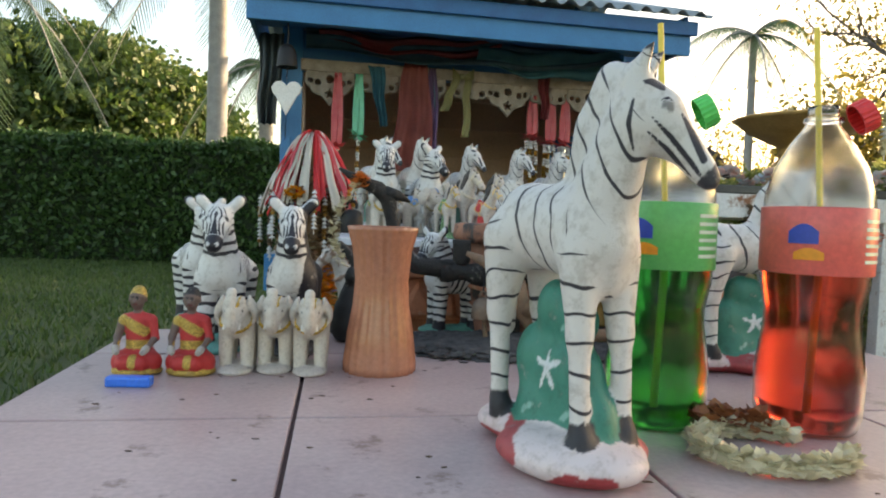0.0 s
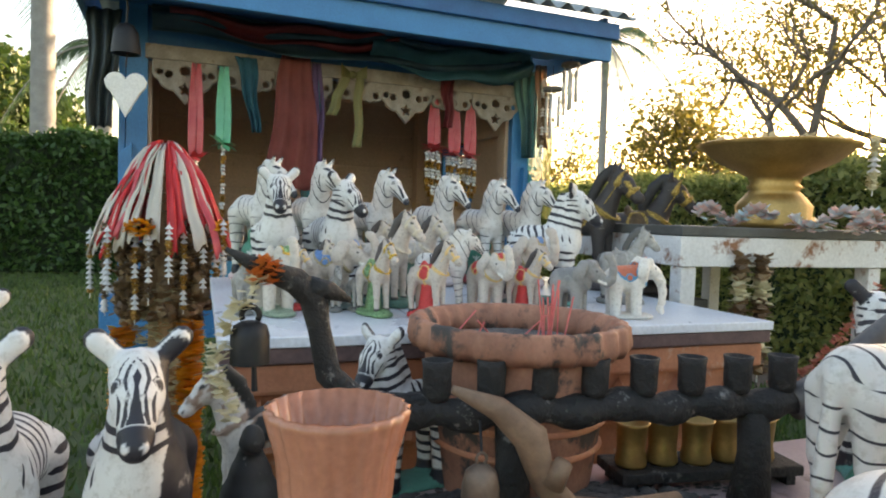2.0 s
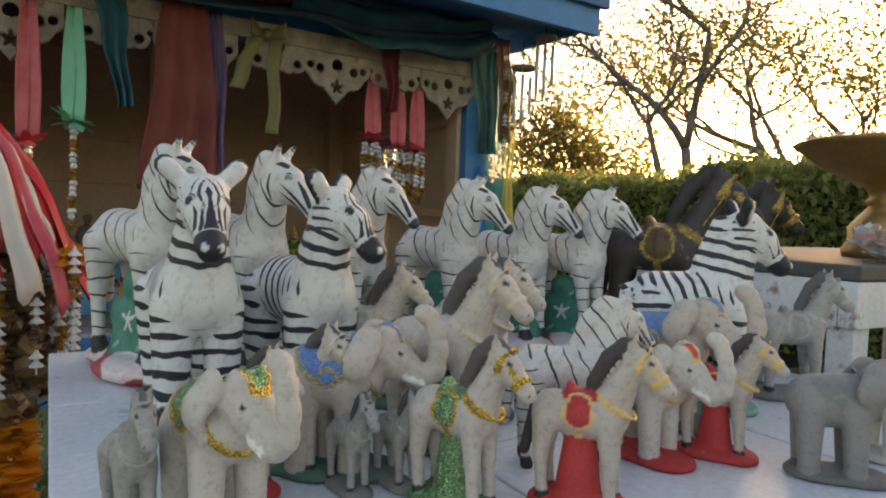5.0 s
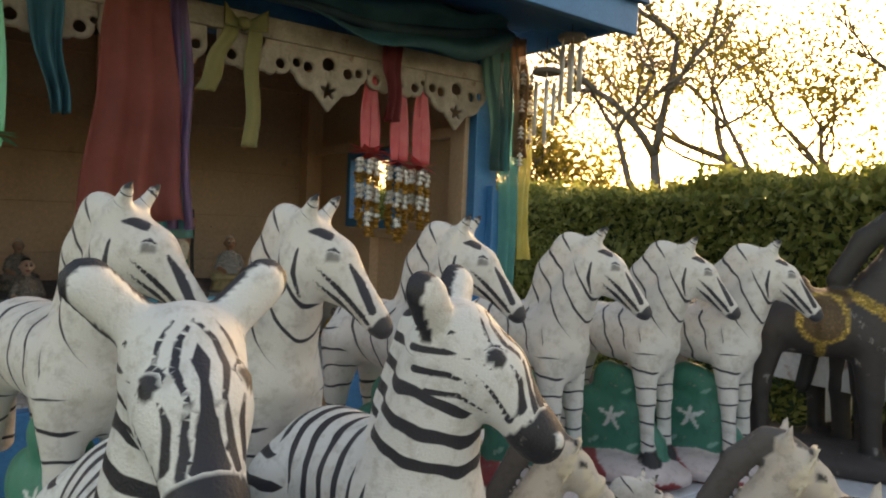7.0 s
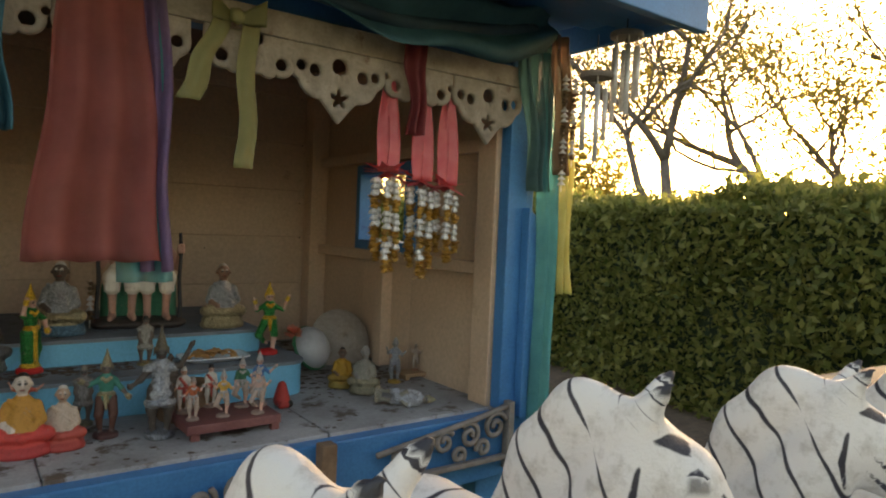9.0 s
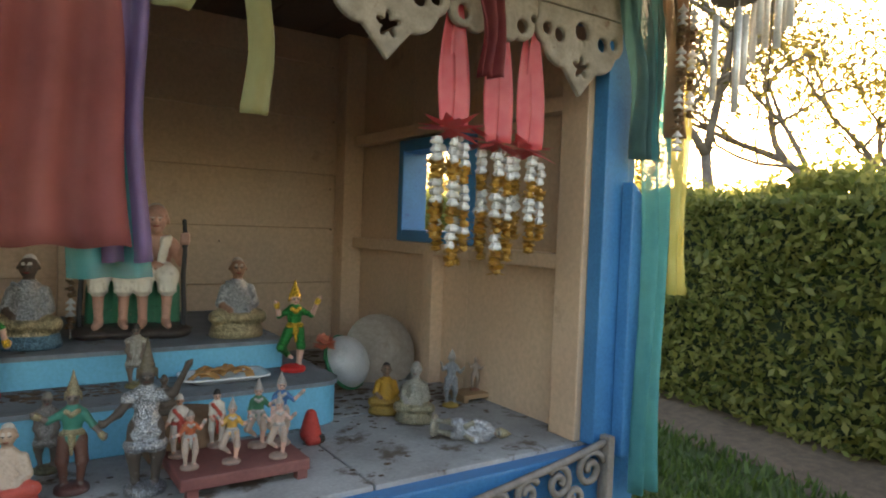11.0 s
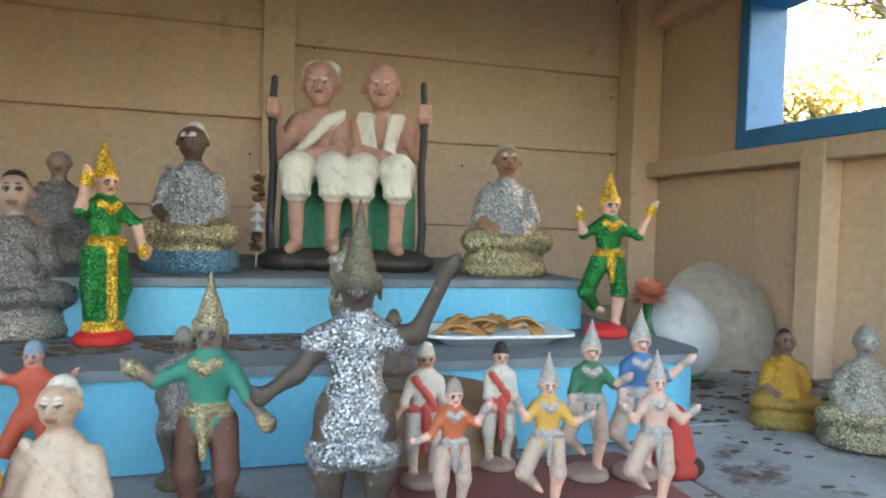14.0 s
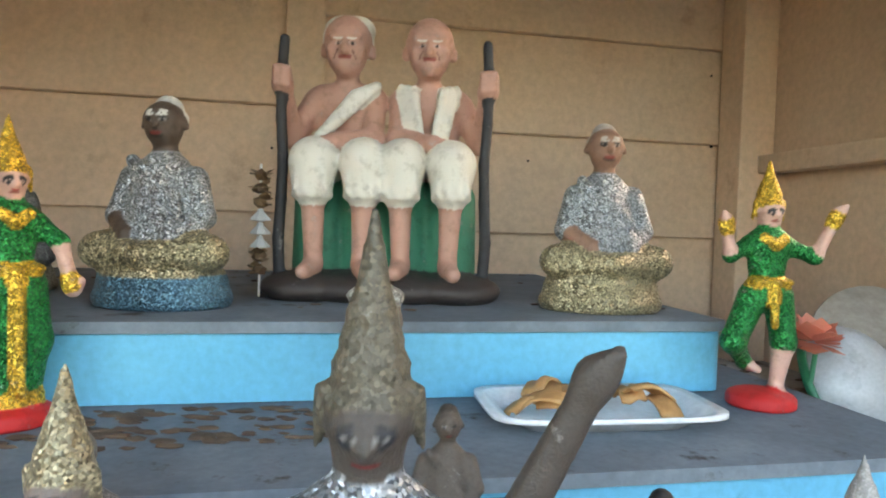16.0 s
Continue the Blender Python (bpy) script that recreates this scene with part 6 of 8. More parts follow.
def dancer(skin, dress, hat, base, arms, skirt=0.0, hat_h=0.17, leg_up=False, sash=None, trim=None, lower=None, long=False):
    """Standing figure with raised arms and a spired crown, facing -y. arms: elbow and hand of each."""
    lower = lower or dress
    L = [((0, 0, 0.60), (0, 0, 0.66), 0.07, 0.085, dress, "", (1.15, 0.8, 1)), ((0, 0, 0.47), (0, 0, 0.55), 0.078, 0.058, dress, "", (1.15, 0.85, 1)), ((0, -0.055, 0.795), (0, -0.064, 0.785), 0.008, 0.011, skin, "hard", None), ((0, 0, 0.71), (0, 0, 0.745), 0.032, 0.03, skin, "", None),
         ((0, -0.005, 0.80), (0, -0.005, 0.785), 0.056, 0.048, skin, "", None), ((0, 0.008, 0.835), (0, 0.006, 0.86), 0.058, 0.045, hat, "hard", None),
         ((0, 0.006, 0.86), (0, 0.01, 0.86 + hat_h), 0.042, 0.007, hat, "hard", None)]
    if hat_h > 0.08:
        for f in (0.06, 0.22, 0.38):
            L += [((0, 0.008, 0.86 + hat_h * f), (0, 0.008, 0.862 + hat_h * f), 0.05 * (1.05 - f), 0.05 * (1.05 - f), hat, "hard", (1, 1, 0.4))]
        for s in (1, -1):
            L += [((s * 0.056, 0.0, 0.84), (s * 0.066, 0.01, 0.77), 0.014, 0.008, hat, "hard", None)]
    else:
        for s in (1, -1):
            L += [((s * 0.054, 0.005, 0.80), (s * 0.056, 0.005, 0.785), 0.013, 0.01, skin, "hard", None)]
    if long:
        L += [((0, 0, 0.44), (0, 0, 0.15), 0.085, 0.095, dress, "", (1, 0.85, 1)), ((0, 0, 0.085), (0, 0, 0.09), 0.105, 0.105, trim or dress, "hard", (1, 0.9, 0.3)), ((0, -0.08, 0.44), (0, -0.09, 0.12), 0.018, 0.022, trim or dress, "hard", None)]
    if trim:
        L += [((-0.045, -0.05, 0.695), (0, -0.066, 0.665), 0.015, 0.018, trim, "hard", None), ((0.045, -0.05, 0.695), (0, -0.066, 0.665), 0.015, 0.018, trim, "hard", None),
              ((-0.06, -0.03, 0.515), (0.06, -0.03, 0.515), 0.04, 0.04, trim, "hard", (1, 1, 0.45)), ((0, -0.065, 0.5), (0, -0.075, 0.34), 0.022, 0.016, trim, "hard", None)]
        for e, h in arms:
            L += [(tuple(0.2 * a + 0.8 * b for a, b in zip(e, h)), tuple(0.12 * a + 0.88 * b for a, b in zip(e, h)), 0.029, 0.029, trim, "hard", None)]
    if skirt:
        L += [((0, 0, 0.50), (0, 0, 0.42), 0.08, 0.085 + 0.5 * skirt, dress, "", (1, 0.85, 0.8)), ((0, 0, 0.33), (0, 0, 0.335), 0.10 + 0.9 * skirt, 0.10 + 0.9 * skirt, dress, "", (1, 0.85, 0.3))]
    for k, s in enumerate((1, -1)):
        L += [((s * 0.055, 0, 0.45), (s * (0.075 if not (leg_up and s < 0) else 0.14), -0.02, 0.27), 0.06, 0.05, skin if skirt > 0.04 else lower, "", None)]
        if leg_up and s < 0:
            L += [((-0.14, -0.02, 0.27), (-0.05, 0.05, 0.17), 0.046, 0.03, lower, "", None), ((-0.05, 0.05, 0.17), (-0.02, 0.0, 0.15), 0.024, 0.018, skin, "", None)]
        else:
            L += [((s * 0.075, -0.02, 0.27), (s * 0.06, 0, 0.07), 0.046, 0.026, skin if skirt or leg_up else lower, "", None), ((s * 0.06, 0, 0.07), (s * 0.07, -0.05, 0.055), 0.026, 0.02, skin, "", None)]
        e, h = arms[k]
        if 0.04 < skirt < 0.06:
            L += [((s * 0.05, 0, 0.665), (s * 0.12, -0.012, 0.655), 0.044, 0.038, dress, "hard", None)]
        L += [((s * 0.085, 0, 0.66), e, 0.036, 0.028, skin if 0.04 < skirt < 0.06 else dress, "", None), (e, h, 0.027, 0.02, skin, "", None), (h, (h[0] + 0.02 * s, h[1] - 0.02, h[2] + 0.03), 0.022, 0.012, skin, "", None)]
        L += [((s * 0.02, -0.052, 0.80), (s * 0.024, -0.052, 0.80), 0.008, 0.008, BLACK, "hard", None)]
    if skin[0] > 0.4:
        L += [((0, -0.046, 0.770), (0, -0.047, 0.770), 0.005, 0.005, (0.45, 0.05, 0.05), "hard", None)]
    if sash:
        L += [((-0.07, -0.05, 0.68), (0.05, -0.06, 0.52), 0.02, 0.018, sash, "hard", None), ((0, -0.06, 0.5), (0, -0.09, 0.24), 0.024, 0.02, sash, "hard", None), ((-0.08, -0.02, 0.49), (0.08, -0.02, 0.49), 0.04, 0.04, sash, "hard", (1, 1, 0.5))]
    L += [((0, 0, 0.0), (0, 0, 0.04), 0.138, 0.135, base, "hard", (1, 1, 0.26))]
    return L + face(0, -0.056, 0.79, 0.05, skin)


def up(sx, ez, hz, hx=None, fy=-0.04):
    hx = hx if hx is not None else sx * 1.15
    return ((sx, fy, ez), (hx, fy - 0.03, hz))


def figure(limbs, x, y, z, face, size, label, cells=64, name="figurine", group="shrine figurines", cat="figurine"):
    return statue(name, sculpt(name, limbs, cells, MAT_PAINT, 0.025), put(x, y, z, face + 90, size), label, cat, group)


GREENGL, GOLDGL, SILVGL = (0.01, 0.24, 0.06, 0.85), (0.80, 0.48, 0.06, 0.85), (0.40, 0.43, 0.47, 0.85)
PALE, WHITEP = (0.62, 0.37, 0.30), (0.78, 0.75, 0.68)
SMIX, GMIX, BMIX = (0.42, 0.44, 0.46, 0.9), (0.50, 0.42, 0.26, 0.9), (0.12, 0.26, 0.36, 0.8)
figure(seated(DARKSKIN, SMIX, GREY, GMIX, BMIX), -0.227, 3.40, S2Z, -95, 0.168, "seated dark-faced figure in a silver glitter robe", 120)
figure(seated((0.28, 0.15, 0.10), SMIX, (0.45, 0.38, 0.33), GMIX, GMIX), 0.135, 3.45, S2Z, -88, 0.165, "seated elderly figure in a silver and gold glitter robe", 120)
figure(dancer(PALE, GREENGL, GOLDGL, (0.62, 0.02, 0.02), (up(0.14, 0.60, 0.44, 0.17), up(-0.14, 0.66, 0.84, -0.12)), 0.0, 0.15, False, None, GOLDGL, None, True), -0.270, 3.275, S1Z, -40, 0.185, "green glitter dancer with a gold crown on a red base", 150)
figure(dancer(PALE, GREENGL, GOLDGL, (0.62, 0.02, 0.02), (up(0.18, 0.62, 0.80, 0.25), up(-0.18, 0.62, 0.76, -0.22)), 0, 0.15, True, None, GOLDGL), 0.236, 3.36, S1Z, -86, 0.182, "green glitter dancer standing on one leg on a red base", 150)
DARKG = (0.065, 0.05, 0.042, 0.05)
figure(dancer(DARKG, SILVGL, (0.13, 0.11, 0.08, 0.4), (0.28, 0.3, 0.33, 0.8), (up(0.17, 0.68, 0.88, 0.26), up(-0.17, 0.56, 0.50, -0.26)), 0.05, 0.20, False), -0.03, 3.035, FZ, -90, 0.205, "dark dancer in a silver glitter dress, arms spread", 150)
figure(dancer((0.17, 0.13, 0.11), (0.02, 0.20, 0.15), (0.40, 0.34, 0.22, 0.7), (0.12, 0.05, 0.045), (up(0.16, 0.56, 0.46, 0.24), up(-0.18, 0.62, 0.68, -0.27)), 0.0, 0.17, False, None, (0.42, 0.36, 0.22, 0.7), (0.13, 0.055, 0.04)), -0.123, 3.065, FZ, -90, 0.165, "dark dancer in green with a gold spired crown", 140)
figure(dancer((0.15, 0.11, 0.09), (0.42, 0.4, 0.36, 0.8), HAIR, (0.30, 0.24, 0.12, 0.6), (up(0.12, 0.52, 0.42, 0.06), up(-0.12, 0.52, 0.42, -0.06)), 0.05, 0.0), -0.05, 3.30, S1Z, -90, 0.125, "small dark-haired figure in a dull glitter robe", 56)
SILG = (0.25, 0.24, 0.24, 0.8)
figure(seated((0.45, 0.32, 0.27), SILG, HAIR, SILG, (0.4, 0.37, 0.32, 0.8)), -0.362, 3.30, S1Z, -70, 0.16, "seated figure with black hair in a silver-grey glitter robe", 110)
figure(seated((0.3, 0.2, 0.16), SILG, GREY, SILG, (0.34, 0.32, 0.28, 0.8)), -0.40, 3.47, S2Z, -70, 0.14, "seated white-haired figure in a grey glitter robe", 56)
figure(seated((0.45, 0.31, 0.23), (0.50, 0.39, 0.31), (0.6, 0.57, 0.52), (0.5, 0.08, 0.06), (0.45, 0.06, 0.05)), -0.192, 3.02, FZ, -90, 0.115, "pale old figure holding a red bundle", 110)
figure(seated((0.62, 0.53, 0.46), (0.52, 0.24, 0.04), HAIR, (0.62, 0.06, 0.05), (0.5, 0.05, 0.05)), -0.252, 3.005, FZ, -85, 0.145, "kneeling white-faced figure in yellow with a red sash", 110)
figure(dancer((0.6, 0.3, 0.24), (0.55, 0.10, 0.06), (0.22, 0.3, 0.4), (0.4, 0.08, 0.07), (up(0.16, 0.64, 0.72, 0.24), up(-0.14, 0.68, 0.80, -0.2)), 0, 0.04, True), -0.265, 3.14, FZ, -80, 0.125, "small dancing figure in faded red", 50)
figure(dancer((0.6, 0.3, 0.24), (0.6, 0.28, 0.04), (0.5, 0.08, 0.06), (0.4, 0.08, 0.07), (up(0.16, 0.62, 0.52, 0.24), up(-0.14, 0.62, 0.5, -0.2)), 0, 0.1, False), -0.335, 3.12, FZ, -80, 0.125, "small dancing figure in orange", 50)
figure(dancer((0.12, 0.10, 0.09), (0.3, 0.29, 0.28, 0.7), (0.2, 0.19, 0.17), (0.22, 0.19, 0.12, 0.6), (up(0.11, 0.5, 0.4, 0.05), up(-0.11, 0.5, 0.4, -0.05)), 0.05, 0.02), -0.165, 3.155, FZ, -90, 0.135, "dark robed figure beside the step", 50)
stand = thing("figure_stand", SH @ Matrix.Translation((0.125, 0.125, FZ)), "maroon painted bench-like stand under small figures", "stand")
part("top", box(-0.098, 0.088, -0.055, 0.075, 0.014, 0.032, 0.003), MAT_MAROON, stand)
for x in (-0.088, 0.07):
    for y in (-0.05, 0.055):
        part("leg", box(x, x + 0.016, y, y + 0.016, 0, 0.014, 0.001), MAT_MAROON, stand)
SZ = FZ + 0.032
CR = (0.36, 0.34, 0.33, 0.35)
for u, v, s, dr, hat, sk, lab, hh, fc, arms in (
        (0.045, 0.165, 0.105, (0.56, 0.48, 0.42), (0.55, 0.52, 0.48), SKIN, "white-haired figure in white and red", 0.0, -85, (up(0.12, 0.54, 0.44, 0.1), up(-0.14, 0.52, 0.44, -0.2))),
        (0.105, 0.185, 0.100, (0.58, 0.54, 0.48), HAIR, PALE, "black-haired figure in white", 0.0, -85, (up(0.1, 0.52, 0.44, 0.06), up(-0.1, 0.52, 0.44, -0.06))),
        (0.105, 0.105, 0.098, (0.52, 0.29, 0.06), CR, PALE, "dancing figure in yellow and white with a spired crown", 0.15, -90, (up(0.15, 0.58, 0.64, 0.25), up(-0.14, 0.60, 0.74, -0.22))),
        (0.048, 0.110, 0.092, (0.42, 0.10, 0.04), (0.25, 0.22, 0.2), PALE, "dancing figure in brown-red", 0.06, -80, (up(0.14, 0.62, 0.74, 0.2), up(-0.16, 0.56, 0.54, -0.27))),
        (0.160, 0.155, 0.110, (0.02, 0.13, 0.07), CR, PALE, "dancing figure in green with a grey crown", 0.15, -95, (up(0.14, 0.60, 0.66, 0.22), up(-0.12, 0.54, 0.44, -0.12))),
        (0.195, 0.150, 0.118, (0.03, 0.13, 0.30), CR, PALE, "dancing figure in blue with a grey crown", 0.15, -90, (up(0.16, 0.60, 0.72, 0.28), up(-0.12, 0.54, 0.44, -0.12))),
        (0.172, 0.095, 0.100, (0.50, 0.33, 0.28), CR, PALE, "dancing figure in white with a grey crown", 0.15, -90, (up(0.15, 0.58, 0.66, 0.22), up(-0.15, 0.58, 0.66, -0.22)))):
    p = SH @ Vector((u, v, SZ))
    figure(dancer(sk, dr, hat, (0.30, 0.21, 0.18), arms, 0, hh, hh > 0.1, None if hh else (0.5, 0.07, 0.05), CR if hh else None, (0.42, 0.32, 0.27) if hh else dr), p.x, p.y, p.z, fc, s, lab, 90, group="small figures on the maroon stand")
figure([((0, 0, 0.3), (0, 0, 0.6), 0.3, 0.22, (0.5, 0.04, 0.03), "", None), ((0, 0, 0.78), (0, 0, 0.8), 0.18, 0.16, (0.5, 0.04, 0.03), "", None), ((0.1, -0.2, 0.12), (0.2, -0.2, 0.12), 0.16, 0.14, (0.015, 0.015, 0.015), "", None), ((-0.2, -0.2, 0.15), (0.0, -0.25, 0.12), 0.14, 0.12, (0.45, 0.04, 0.03), "", None)],
       0.232, 3.17, FZ, -60, 0.062, "crouching red figure with a black base", 40)
figure(seated((0.18, 0.11, 0.08), (0.50, 0.26, 0.03, 0.5), HAIR, (0.42, 0.25, 0.06, 0.5), (0.36, 0.24, 0.06, 0.5)), 0.415, 3.305, FZ, -105, 0.105, "small golden seated figure with black hair", 90)
figure(seated((0.34, 0.32, 0.30, 0.4), (0.42, 0.40, 0.34, 0.9), (0.3, 0.29, 0.27), (0.42, 0.38, 0.26, 0.9), (0.38, 0.34, 0.24, 0.9)), 0.452, 3.235, FZ, -120, 0.12, "silver and gold glitter seated figure", 60)
figure(dancer((0.30, 0.28, 0.26), SILVGL, (0.3, 0.29, 0.28), (0.4, 0.26, 0.06), (up(0.14, 0.58, 0.66, 0.2), up(-0.14, 0.62, 0.74, -0.18)), 0, 0.12), 0.565, 3.315, FZ, -110, 0.13, "silver glitter dancer with a grey crown", 60)
figure(dancer((0.34, 0.26, 0.22), (0.36, 0.28, 0.23), (0.3, 0.25, 0.22), (0.35, 0.16, 0.10), (up(0.14, 0.58, 0.66, 0.2), up(-0.14, 0.62, 0.74, -0.18)), 0, 0.06), 0.645, 3.36, FZ + 0.018, -110, 0.085, "small brown figure with raised arms", 44)
bench = thing("small_bench", Matrix.Translation((0.645, 3.36, FZ)) @ Matrix.Rotation(radians(10), 4, "Z"), "small brown wooden bench under a figure", "bench")
part("top", box(-0.05, 0.05, -0.03, 0.03, 0.008, 0.018, 0.002), MAT_WOODBOX, bench)
for x in (-0.045, 0.035):
    part("leg", box(x, x + 0.01, -0.026, 0.026, 0, 0.008), MAT_WOODBOX, bench)
lying = sculpt("fallen_figure", dancer((0.34, 0.32, 0.26, 0.5), (0.55, 0.58, 0.64, 0.9), (0.45, 0.4, 0.26, 0.9), (0.5, 0.48, 0.4, 0.8), (up(0.12, 0.52, 0.42, 0.05), up(-0.12, 0.52, 0.42, -0.05)), 0.03, 0.1), 60, MAT_PAINT, 0.025)
statue("figurine", lying, Matrix.Translation((0.445, 3.13, FZ + 0.024)) @ Matrix.Rotation(radians(-38), 4, "Z") @ Matrix.Rotation(radians(90), 4, "Y") @ Matrix.Scale(0.155, 4), "silver glitter figure fallen over on the floor", "figurine", "shrine figurines")


def elderly_pair():
    """Two old figures in white sitting side by side with staffs on a green block."""
    L, R_, WH, ST = [], (0.50, 0.275, 0.215), (0.72, 0.68, 0.61), (0.025, 0.025, 0.03)
    for s in (-1, 1):
        x = s * 0.143
        o = x + s * 0.115
        L += [((x, 0.03, 0.46), (x, 0.02, 0.66), 0.10, 0.098, R_, "", (1.12, 0.75, 1)), ((x - 0.085, 0.02, 0.69), (x + 0.085, 0.02, 0.69), 0.056, 0.056, R_, "", None),
              ((x, 0.0, 0.73), (x, -0.02, 0.79), 0.042, 0.037, R_, "", None), ((x, -0.025, 0.885), (x, -0.045, 0.835), 0.084, 0.068, R_, "", (1, 1, 1.08)), ((x, -0.075, 0.79), (x, -0.08, 0.788), 0.034, 0.03, R_, "", None),
              ((x, -0.105, 0.868), (x, -0.122, 0.838), 0.011, 0.018, R_, "hard", None), ((x - 0.045, -0.092, 0.888), (x + 0.045, -0.092, 0.888), 0.013, 0.013, R_, "hard", None)]
        if s < 0:
            L += [((x - 0.02, 0.01, 0.93), (x + 0.03, 0.01, 0.935), 0.068, 0.062, WH, "hard", (1, 1.1, 0.8)), ((x - 0.065, 0.0, 0.91), (x - 0.07, 0.01, 0.86), 0.028, 0.024, WH, "hard", None), ((x + 0.066, 0.02, 0.90), (x + 0.066, 0.03, 0.86), 0.022, 0.02, WH, "hard", None)]
        else:
            L += [((x, 0.035, 0.925), (x, 0.04, 0.88), 0.066, 0.066, (0.52, 0.44, 0.38), "hard", None)]
        for q in (-1, 1):
            L += [((x + q * 0.078, -0.01, 0.865), (x + q * 0.082, -0.01, 0.845), 0.019, 0.016, R_, "hard", None),
                  ((x + q * 0.05, -0.085, 0.845), (x + q * 0.045, -0.082, 0.815), 0.016, 0.014, R_, "hard", None),
                  ((x + q * 0.026, -0.12, 0.838), (x + q * 0.042, -0.11, 0.802), 0.004, 0.004, (0.2, 0.09, 0.065), "dab", (1, 4, 1)),
                  ((x + q * 0.06, 0.0, 0.47), (x + q * 0.082, -0.17, 0.46), 0.078, 0.078, WH, "", None), ((x + q * 0.083, -0.19, 0.45), (x + q * 0.083, -0.195, 0.37), 0.080, 0.066, WH, "", None),
                  ((x + q * 0.083, -0.19, 0.35), (x + q * 0.078, -0.185, 0.14), 0.040, 0.030, R_, "", None), ((x + q * 0.078, -0.185, 0.115), (x + q * 0.095, -0.275, 0.10), 0.033, 0.024, R_, "", None)]
            L += [((x + q * 0.083 + 0.03 * k, -0.25 + 0.01 * abs(k), 0.47), (x + q * 0.083 + 0.038 * k, -0.258 + 0.012 * abs(k), 0.36), 0.010, 0.012, WH, "hard", None) for k in (-1.2, -0.4, 0.5, 1.3)]
            L += band((x + q * 0.083, -0.195, 0.345), (0, 0, 1), 0.056, 0.012, WH, 10, 1.0)
        if s < 0:
            for k in range(5):
                d = 0.026 * k
                L += [((x + 0.105 - d * 0.7, -0.03 - 0.008 * k, 0.735 - d * 0.35), (x - 0.02 - d * 0.6, -0.095, 0.60 - d * 0.5), 0.019, 0.017, WH, "hard", None), ((x - 0.02 - d * 0.6, -0.095, 0.60 - d * 0.5), (x - 0.095, -0.05, 0.545 - d * 0.5), 0.017, 0.016, WH, "hard", None)]
            L += [((x - 0.085, -0.06, 0.62), (x - 0.01, -0.1, 0.66), 0.012, 0.010, (0.50, 0.46, 0.38), "dab", None)]
        else:
            for q in (-1, 1):
                for k in range(3):
                    L += [((x + q * (0.095 - 0.022 * k), -0.01 - 0.02 * k, 0.735 - 0.006 * k), (x + q * (0.068 - 0.018 * k), -0.085 - 0.008 * k, 0.60), 0.017, 0.016, WH, "hard", None), ((x + q * (0.068 - 0.018 * k), -0.085 - 0.008 * k, 0.60), (x + q * (0.05 - 0.015 * k), -0.09 - 0.008 * k, 0.52), 0.016, 0.015, WH, "hard", None)]
        L += [((x - 0.09, -0.05, 0.50 - 0.015 * k), (x + 0.09, -0.05, 0.50 - 0.015 * k), 0.052, 0.052, WH, "hard", (1, 1, 0.4)) for k in (0, 1)]
        L += [((o, 0.02, 0.68), (o + s * 0.07, -0.01, 0.55), 0.046, 0.040, R_, "", None), ((o + s * 0.07, -0.01, 0.55), (o + s * 0.082, -0.12, 0.69), 0.037, 0.028, R_, "", None), ((o + s * 0.085, -0.135, 0.71), (o + s * 0.088, -0.135, 0.75), 0.037, 0.033, R_, "", None)]
        L += [((o + s * 0.06, -0.168, 0.705 + 0.018 * k), (o + s * 0.105, -0.168, 0.71 + 0.018 * k), 0.0105, 0.0095, R_, "hard", None) for k in range(4)]
        L += [((x - s * 0.095, 0.0, 0.67), (x - s * 0.10, -0.08, 0.55), 0.042, 0.036, R_, "", None), ((x - s * 0.10, -0.08, 0.55), (x + s * 0.02, -0.165, 0.525), 0.034, 0.028, R_, "", None), ((x + s * 0.02, -0.17, 0.525), (x + s * 0.05, -0.185, 0.52), 0.026, 0.018, R_, "", None)]
        P = [(o + s * (0.083 + 0.006 * math.sin(k * 1.7)), -0.14, 0.07 + 0.79 * k / 6) for k in range(7)]
        L += [(a, b, 0.020 - 0.0005 * k, 0.0195 - 0.0005 * k, ST, "hard", None) for k, (a, b) in enumerate(zip(P, P[1:]))]
        L += face(x, -0.11, 0.852, 0.066, R_, (0.66, 0.62, 0.57))
    for x in (-0.22, -0.07, 0.07, 0.22):
        L += [((x, 0.0, 0.1), (x, 0.0, 0.34), 0.105, 0.10, (0.03, 0.22, 0.13), "", None)]
    for x in (-0.25, -0.09, 0.09, 0.25):
        L += [((x, -0.09, 0.03), (x, -0.12, 0.04), 0.155, 0.155, (0.05, 0.038, 0.036), "hard", (1, 1.15, 0.36))]
    return L


statue("pair_statue", sculpt("pair_statue", elderly_pair(), 190, MAT_PAINT, 0.018), put(-0.060, 3.515, S2Z, 0, 0.272), "painted statue of two elderly seated figures in white with black staffs", "statue")

# plate of dried slices, helmet, hat, baskets
plate = thing("plate", Matrix.Translation((0.10, 3.315, S1Z)) @ Matrix.Rotation(radians(8), 4, "Z"), "white rectangular foam plate of dried slices on the step", "plate")
bm = bmesh.new()
loops = []
for sx, sy, z in ((0.055, 0.028, 0.0), (0.072, 0.040, 0.012), (0.080, 0.046, 0.013), (0.080, 0.046, 0.010), (0.070, 0.038, 0.008), (0.053, 0.026, 0.003)):
    loops.append([bm.verts.new((sx * math.copysign(abs(math.cos(a)) ** 0.35, math.cos(a)), sy * math.copysign(abs(math.sin(a)) ** 0.35, math.sin(a)), z)) for a in np.linspace(0.01, 6.293, 33)[:-1]])
